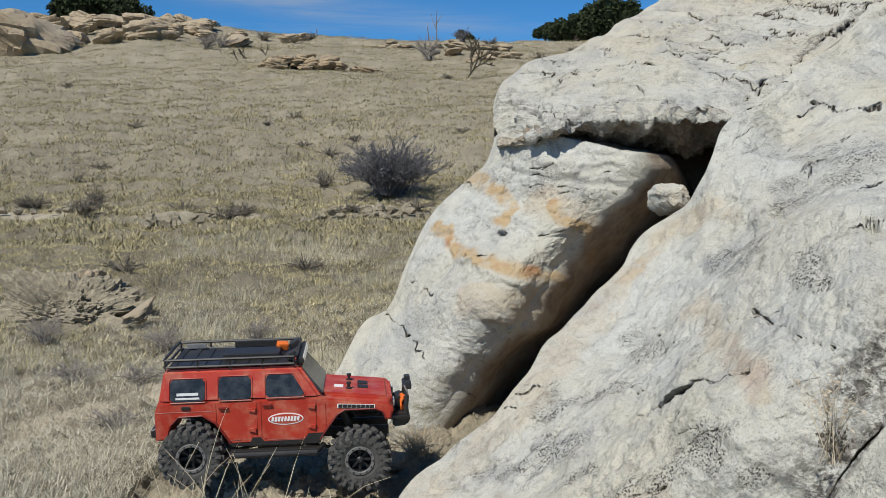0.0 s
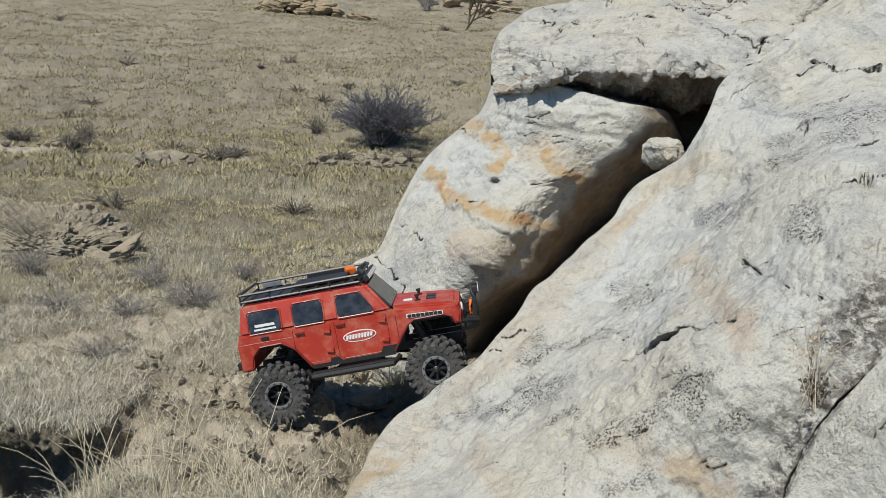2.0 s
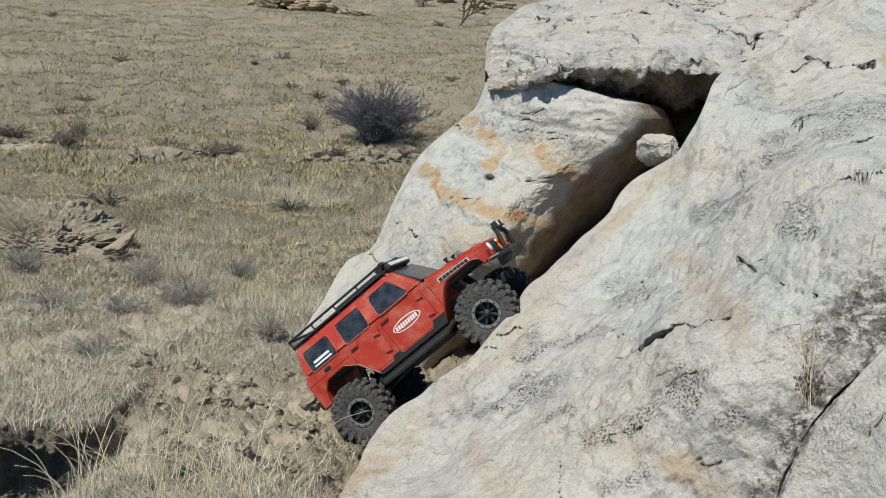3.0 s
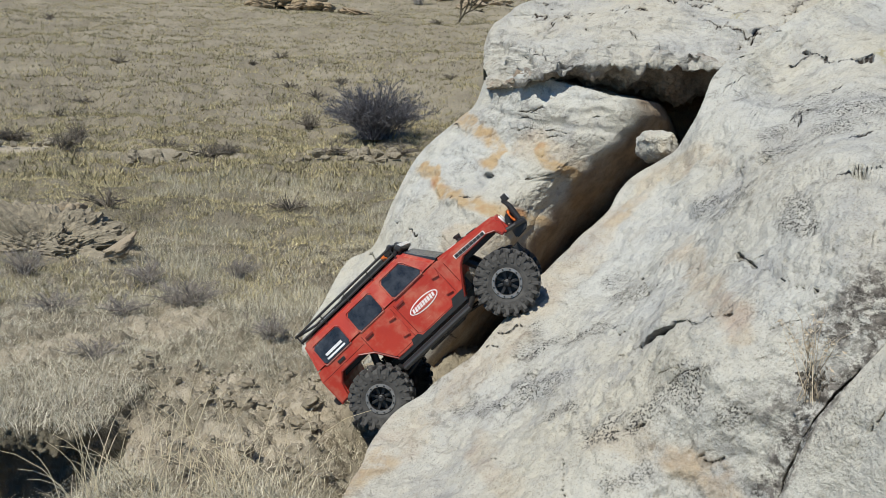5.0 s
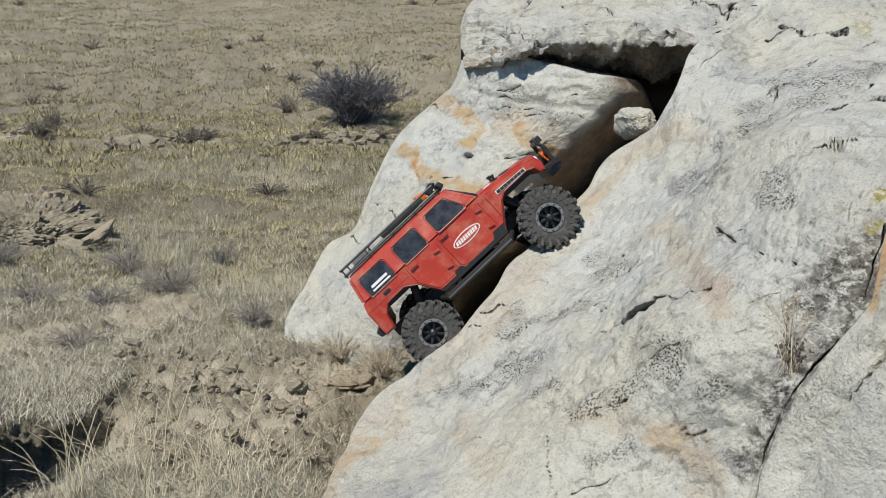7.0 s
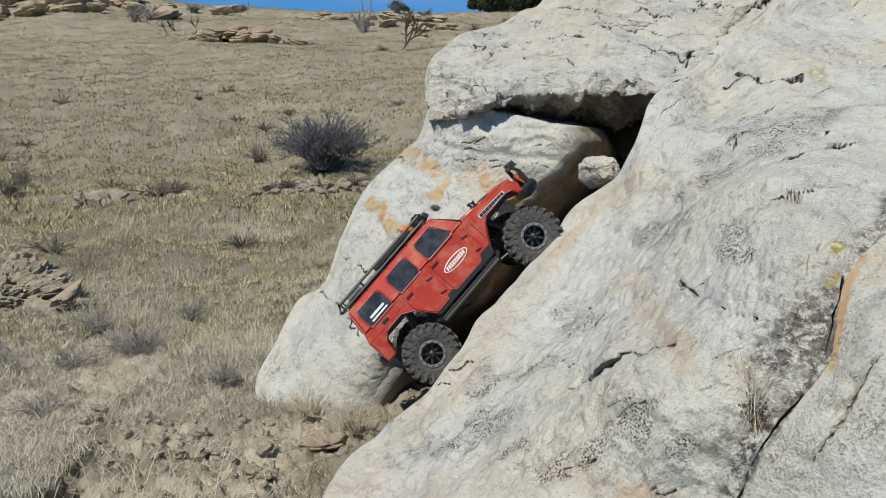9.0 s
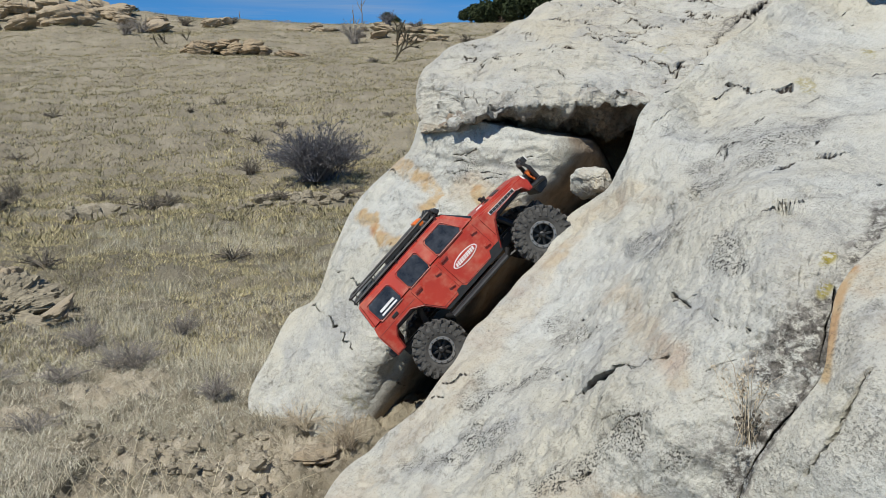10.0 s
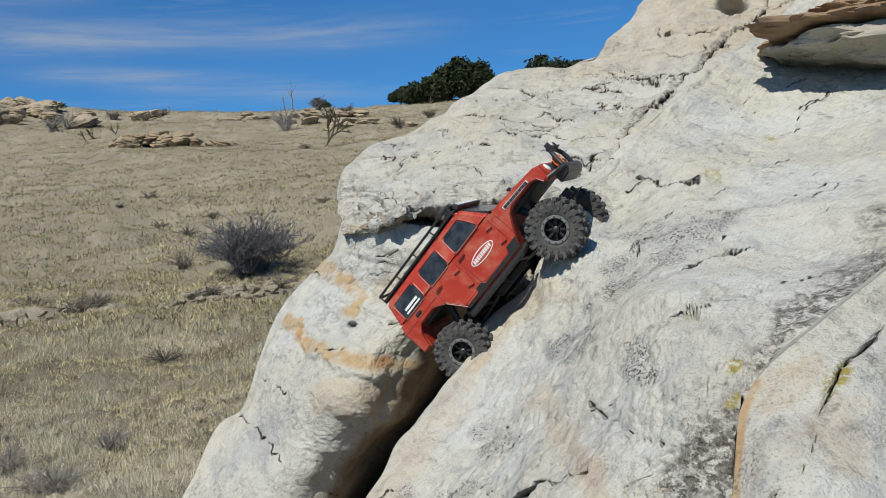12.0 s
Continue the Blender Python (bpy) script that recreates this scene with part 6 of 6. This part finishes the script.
def cholla(base, height, seed, joints=26):
    """A tree cactus: thick jointed arms that fork upward."""
    rng = np.random.default_rng(seed)
    thing = new("cholla")
    thing.location = base
    tagged(thing, "dark leafless branching cholla cactus in dry grass", "cactus", group="chollas")
    bm = bmesh.new()
    tips = [(Vector((0, 0, -0.05)), Vector((0, 0, 1)), 0.0)]
    for k in range(joints):
        p, d, age = tips.pop(0)
        step = height * rng.uniform(0.16, 0.26)
        d = (d + Vector(rng.normal(size=3)) * 0.42 + Vector((0, 0, 0.22))).normalized()
        q = p + d * step
        r = height * 0.034 * (1 - 0.35 * min(age / 4, 1))
        add_tube(bm, [p, p + d * step * 0.5, q], [r * 0.8, r, r * 0.7], 6)
        tips += [(q, d, age + 1)] * (2 if rng.uniform() < 0.85 else 1)
    part("arm_mass", bm, CACTUS, thing)
    lines = np.array([[list(v.co), list(v.co + v.normal * height * 0.03)] for v in thing.children[0].data.vertices])
    lines = lines + rng.normal(size=lines.shape) * 0.006
    tagged(thing_mesh("spine_mass", twig_mesh("spine_mass", lines, np.full(lines.shape[:2], height * 0.004)), CACTUS, thing), kind="stuff")
    return thing


cholla(on_ground(0.026, 0.1265), 0.78, 1, 60)
cholla(on_ground(0.109, 0.141), 0.42, 2, 36)
cholla(on_ground(-0.207, 0.147), 0.5, 3, 26)
cholla(on_ground(-0.189, 0.150), 0.42, 4, 26)
cholla(on_ground(-0.218, 0.145), 0.4, 5, 14)


def juniper(base, width, height, seed, lobes=9, count=9000):
    """A juniper: short forked trunk, limbs, and a dense crown of small sprays in uneven lobes."""
    rng = np.random.default_rng(seed)
    thing = new("juniper_tree")
    thing.location = base
    tagged(thing, "dark green bushy juniper on the crest", "tree", group="junipers")
    ends = np.stack([rng.uniform(-0.36, 0.36, lobes) * width, rng.uniform(-0.3, 0.3, lobes) * width, rng.uniform(0.30, 0.72, lobes) * height], 1)
    ends[:, 2] *= 1 - 0.45 * (np.hypot(ends[:, 0], ends[:, 1]) / (0.5 * width)) ** 2
    bm = bmesh.new()
    add_tube(bm, [(0, 0, -0.3), (0.05 * width, 0, 0.12 * height), (0.02 * width, 0.03, 0.3 * height)], [0.055 * width, 0.045 * width, 0.03 * width], 8)
    for e in ends:
        add_tube(bm, [(0.03 * width, 0, 0.10 * height), tuple(e * 0.55 + np.array([0, 0, 0.02 * height])), tuple(e)], [0.03 * width, 0.018 * width, 0.006 * width], 6)
    part("trunk", bm, TRUNK, thing)
    p = []
    for e in ends:
        n = count // lobes
        r = np.array([0.21 * width, 0.21 * width, 0.25 * height]) * rng.uniform(0.8, 1.2)
        q = rng.normal(size=(n, 3))
        q /= np.linalg.norm(q, axis=1, keepdims=True)
        ragged = 1 + 0.35 * perlin(q * 2.4 + e, seed)
        p.append(e + q * r * (rng.uniform(0.35, 1, n) ** 0.4 * ragged)[:, None])
    p = np.concatenate(p)
    p = p[p[:, 2] > 0.05 * height]
    crown = thing_mesh("crown", flakes("crown", rng, p, 0.032 * width, 2.4), JUNIPER, thing)
    tagged(crown, kind="stuff")
    return thing


juniper(seen(0.176, 0.160, 57), 3.6, 3.2, 1, 11, 12000)
juniper(seen(0.138, 0.160, 56), 3.0, 2.2, 2, 9, 9000)
juniper(seen(0.108, 0.165, 58), 1.5, 1.2, 3, 6, 3500)
juniper((0.286 * 59, 59, ground_at(0.286 * 59, 59)), 4.2, 4.6, 4, 9, 8000)
juniper(seen(-0.365, 0.180, 55), 4.4, 2.9, 5, 12, 13000)
juniper(seen(-0.335, 0.180, 54), 2.4, 1.8, 6, 7, 5000)
juniper(seen(-0.244, 0.170, 55), 1.0, 1.0, 7, 6, 2500)
juniper(seen(0.022, 0.163, 54), 1.2, 0.85, 8, 6, 2500)


def dead_tree(base, height, seed, arms):
    thing = new("dead_tree")
    thing.location = base
    tagged(thing, "bare grey dead snag on the crest", "tree")
    bm = bmesh.new()
    rng = np.random.default_rng(seed)
    add_tube(bm, [(0, 0, -0.3), (0.02, 0, height * 0.4), (-0.03, 0, height * 0.7)], [0.038, 0.028, 0.02], 6)
    for k in range(arms):
        a = (k - (arms - 1) / 2) * 0.5
        add_tube(bm, [(0.0, 0, height * (0.45 + 0.08 * k)), (math.sin(a) * 0.25 * height, 0, height * (0.72 + 0.05 * k)), (math.sin(a) * 0.36 * height, 0.05, height * rng.uniform(0.9, 1.05))], [0.02, 0.014, 0.006], 5)
    part("trunk", bm, BROWN_TWIG, thing)


dead_tree(seen(-0.007, 0.163, 50), 1.65, 1, 3)
dead_tree(seen(-0.016, 0.163, 50), 1.2, 2, 1)
dead_tree(seen(-0.134, 0.166, 52), 0.8, 3, 1)


# ---- dry grass ----
def blade_mesh(name, rng, base, height, width, lean, bend, simple=False, az=None, tone=None):
    """Grass blades: thin leaning strips that bend over at the tip. az: which way each leans; tone: 0 fresh straw, 1 old and grey."""
    n = len(base)
    az = rng.uniform(0, 2 * np.pi, n) if az is None else az
    out = np.stack([np.cos(az), np.sin(az), np.zeros(n)], 1)
    face = rng.uniform(0, 2 * np.pi, n)
    side = np.stack([np.cos(face), np.sin(face), np.zeros(n)], 1) * width[:, None] / 2
    up = np.array([0, 0, 1.0])
    tip = base + out * (np.sin(lean) * height)[:, None] + up * (np.cos(lean) * height)[:, None]
    if simple:
        v = np.stack([base - side, base + side, tip], 1)
        f = np.arange(3 * n).reshape(n, 3)
    else:
        mid = base + out * (np.sin(lean * 0.6) * height * 0.55)[:, None] + up * (np.cos(lean * 0.6) * height * 0.55)[:, None]
        curl = np.stack([-np.sin(az), np.cos(az), np.zeros(n)], 1) * (rng.normal(size=n) * 0.22 * height)[:, None]
        tip = tip + out * (bend * height)[:, None] - up * (bend * height * 0.6)[:, None] + curl
        v = np.stack([base - side, base + side, mid + side * 0.8, mid - side * 0.8, tip], 1)
        i = np.arange(n)[:, None] * 5
        f = np.concatenate([i + np.array([[0, 1, 2]]), i + np.array([[0, 2, 3]]), i + np.array([[3, 2, 4]])])
    me = mesh_of(name, v.reshape(-1, 3), f, False)
    if tone is not None:
        paint(me, "tone", np.repeat(tone, v.shape[1]))
    return me


def strew(rng, n, y0, y1, power=1.0, reach=(-0.53, 0.13)):
    """Points spread over the wedge of hillside between two distances."""
    y = (y0 ** power + (y1 ** power - y0 ** power) * rng.uniform(0, 1, n)) ** (1 / power)
    x = rng.uniform(*reach, n) * y + rng.uniform(-0.15, 0.15, n)
    return x, y


BARE = [(-0.433, -0.020, 0.9), (-0.266, -0.023, 0.8), (-0.06, -0.017, 0.9)]



def cover(x, y, scale, seed, level):
    """How thickly the grass stands: clumps and bare patches."""
    p = np.stack([x, y, np.zeros_like(x)], 1)
    return fbm(p, scale, 3, 0.55, seed) > level


STRAW = blades("dry_straw", [(0.44, 0.395, 0.27), (0.64, 0.59, 0.43), (0.77, 0.715, 0.56), (0.53, 0.485, 0.36), (0.26, 0.225, 0.16), (0.69, 0.635, 0.49)])
THATCH = blades("grey_thatch", [(0.50, 0.455, 0.345), (0.72, 0.665, 0.52), (0.79, 0.735, 0.59), (0.26, 0.225, 0.16), (0.66, 0.60, 0.45), (0.40, 0.35, 0.25)])
STALK = blades("yellow_stalk", [(0.55, 0.475, 0.32), (0.64, 0.56, 0.40), (0.47, 0.40, 0.27)])
HILL = blades("hill_grass", [(0.562, 0.479, 0.257), (0.686, 0.597, 0.338), (0.749, 0.659, 0.396), (0.312, 0.263, 0.149), (0.624, 0.536, 0.302), (0.25, 0.206, 0.122), (0.582, 0.5, 0.275)])
UPLAND = blades("upland_grass", [(0.416, 0.355, 0.189), (0.541, 0.469, 0.257), (0.624, 0.546, 0.315), (0.229, 0.191, 0.108), (0.478, 0.412, 0.23), (0.177, 0.149, 0.09), (0.374, 0.319, 0.171)])
WEED = blades("dark_weed", [(0.10, 0.094, 0.075), (0.17, 0.155, 0.12), (0.24, 0.215, 0.165), (0.08, 0.072, 0.06)])


def sod(name, label, material, seed, tufts, per, y0, y1, height, width, radius, level, lean=0.6, power=1.0, simple=False, scale=2.0, reach=(-0.53, 0.13)):
    rng = np.random.default_rng(seed)
    x, y = strew(rng, tufts, y0, y1, power, reach)
    keep = cover(x, y, scale, seed, level) & rock_free(x, y)
    keep &= ~((np.abs(x - HOLLOW[0]) < 0.23) & (y - HOLLOW[1] < 0.24) & (y - HOLLOW[1] > -0.22))
    for u, v, r in BARE:
        c = on_ground(u, v)
        keep &= np.hypot((x - c.x) / 1.8, (y - c.y) * 1.6) > r * 0.5 * (0.6 + 0.8 * rng.uniform(0, 1, len(x)))
    for a, b, r in WORN:
        keep &= (np.hypot(x - a, (y - b) * 0.8) > r * (0.75 + 0.5 * rng.uniform(0, 1, len(x)))) | (rng.uniform(0, 1, len(x)) < 0.30)
    x, y = x[keep], y[keep]
    tall = rng.uniform(0.45, 1.1, len(x)) * np.where((y > 1.55) & (y < 2.2) & (x > -0.75), 0.45, 1.0)
    spot = np.stack([x, y, np.zeros_like(x)], 1)
    old = np.clip(0.45 + 0.7 * fbm(spot, 2.2 * scale / 2, 3, 0.6, seed + 9) + rng.normal(size=len(x)) * 0.28, 0, 1) * (0.55 if y1 < 6 else 1.0)
    dx, dy = rng.normal(size=(2, len(x) * per)) * radius
    bx, by = np.repeat(x, per) + dx, np.repeat(y, per) + dy
    ok = rock_free(bx, by)
    # in a bunch the outer blades lean out and are shorter
    far = np.hypot(dx, dy) / radius
    az = np.arctan2(dy, dx) + rng.normal(size=len(dx)) * 0.7
    ln = np.clip(far * lean * 0.8 + np.abs(rng.normal(size=len(dx))) * lean * 0.35, 0, 1.55)
    h = np.repeat(tall, per) * rng.uniform(0.5, 1.1, len(dx)) * height * np.exp(-0.12 * far * far)
    bx, by, h, az, ln, old = bx[ok], by[ok], h[ok], az[ok], ln[ok], np.repeat(old, per)[ok]
    base = np.stack([bx, by, ground_height(bx, by) - 0.004], 1)
    n = len(base)
    me = blade_mesh(name, rng, base, h, width * rng.uniform(0.6, 1.4, n), ln, rng.uniform(0, 0.35, n), simple, az, old)
    return tagged(thing_mesh(name, me, material), label, "grass", kind="stuff")


sod("matted_grass", "matted silvery thatch of dead grass near the rocks", THATCH, 201, 10500, 14, 1.02, 4.4, 0.050, 0.0011, 0.024, -0.40, 1.25, 1.4)
sod("matted_grass", "thick mat of pale dead grass in the foreground", THATCH, 207, 7500, 14, 1.0, 2.4, 0.050, 0.0010, 0.022, -0.45, 1.3, 1.2)
sod("straw_litter", "pale broken straw lying flat on the soil", THATCH, 210, 9000, 9, 1.2, 5.0, 0.034, 0.0013, 0.045, -0.45, 1.7, 1.4, True)
sod("straw_litter", "long bent straws tangled over the soil", STRAW, 212, 3200, 7, 1.2, 3.2, 0.10, 0.0012, 0.040, -0.50, 1.6, 1.3)
sod("dry_grass", "tufts of dry straw-coloured grass", STRAW, 202, 2400, 24, 1.1, 5.0, 0.075, 0.0010, 0.014, -0.05, 0.85, 1.5)
sod("tall_grass", "stand of tall thin straw-coloured grass", STRAW, 209, 4200, 14, 2.6, 7.0, 0.100, 0.0017, 0.022, -0.20, 0.40, 1.4, True, 1.5, (-0.30, 0.0))
sod("hill_grass", "dry bunch grass on the lower slope", HILL, 203, 46000, 10, 3.0, 12.0, 0.046, 0.0038, 0.018, -0.45, 0.80, 1.5, True, 2.6)
sod("hill_grass", "dry bunch grass on the upper slope", UPLAND, 204, 84000, 6, 6.5, 54.0, 0.090, 0.013, 0.034, -0.60, 0.70, 1.25, True, 1.0, (-0.53, 0.30))
sod("dark_weeds", "low dark withered weeds in patches on the slope", WEED, 205, 26000, 8, 3.2, 14.0, 0.046, 0.0034, 0.020, 0.02, 0.9, 1.3, True, 1.5)
sod("dark_weeds", "low dark withered weeds scattered up the slope", WEED, 211, 26000, 5, 10.0, 50.0, 0.080, 0.012, 0.036, 0.0, 0.8, 1.2, True, 0.7, (-0.53, 0.30))
sod("grey_weeds", "scattered grey withered weeds near the rocks", GREY_TWIG, 206, 1500, 26, 1.2, 5.5, 0.055, 0.0014, 0.022, 0.05, 0.95, 1.4)
sod("dry_grass", "tufts of straw-coloured grass before the track", STRAW, 208, 160, 34, 1.26, 1.52, 0.075, 0.0011, 0.014, -0.3, 0.9, 1.0, False, 2.0, (-0.45, 0.0))


def overhang_grass():
    """The dead grass that grows on the sod over the hollow and hangs over its edge."""
    rng = np.random.default_rng(71)
    n = 5600
    x, y = HOLLOW[0] - 0.03 + rng.uniform(-0.27, 0.22, n), HOLLOW[1] + rng.uniform(0.09, 0.44, n)
    base = np.stack([x, y, np.full(n, ground_at(HOLLOW[0], HOLLOW[1] + 0.33) - 0.008) + rng.normal(size=n) * 0.004], 1)
    me = blade_mesh("overhang_grass", rng, base, rng.uniform(0.015, 0.055, n), rng.uniform(0.0007, 0.0015, n), rng.uniform(0.4, 1.6, n), rng.uniform(0, 0.5, n), tone=0.5 * rng.uniform(0, 1, n))
    tagged(thing_mesh("overhang_grass", me, THATCH), "matted dead grass on the sod over the hollow", "grass", kind="stuff")


overhang_grass()


def stalks():
    """Long bent straws that stand in front of the truck's track."""
    rng = np.random.default_rng(9)
    spots = [(-0.345, 1.58), (-0.40, 1.55), (-0.30, 1.50), (-0.46, 1.60), (-0.22, 1.50), (-0.52, 1.52), (-0.50, 1.40), (-0.38, 1.36), (-0.62, 1.62), (-0.44, 1.46), (-0.33, 1.44), (-0.27, 1.42), (-0.56, 1.46)]
    for x, y in spots:
        thing = new("straw_tuft")
        thing.location = (x, y, ground_at(x, y) - 0.005)
        tagged(thing, "tuft of long bent yellow grass stalks", "grass", group="straw tufts")
        n = 12
        az, ln = rng.uniform(0, 2 * np.pi, n), rng.uniform(0.1, 0.85, n)
        length = rng.uniform(0.05, 0.16, n) * np.where(rng.uniform(0, 1, n) > 0.85, 1.7, 1.0)
        t = np.linspace(0, 1, 6)[None, :]
        a = ln[:, None] * (0.4 + 0.9 * t)
        lines = np.stack([np.cos(az)[:, None] * np.sin(a) * t * length[:, None], np.sin(az)[:, None] * np.sin(a) * t * length[:, None] * 0.5, np.cos(a) * t * length[:, None]], -1)
        lines += rng.normal(size=(n, 1, 3)) * np.array([0.012, 0.012, 0])
        ob = thing_mesh("straw_stuff", twig_mesh("straw_stuff", lines, np.linspace(0.0008, 0.0004, 6)[None].repeat(n, 0)), STALK, thing)
        tagged(ob, kind="stuff")


stalks()
shrub("crack_plant", "dry twiggy plant rooted in the rock crack", seen(0.424, -0.290, 0.90), 0.09, 0.105, 16, 40, PALE_TWIG, 81, 0.0006, 0.9, PALE_TWIG, 90, 0.0022)
shrub("crack_plant", "tuft of dead brown leaves in the rock crack", seen(0.428, -0.285, 0.90), 0.045, 0.03, 20, 80, BROWN_TWIG, 82, 0.0007, 1.2, BROWN_TWIG, 160, 0.0026)


motions()
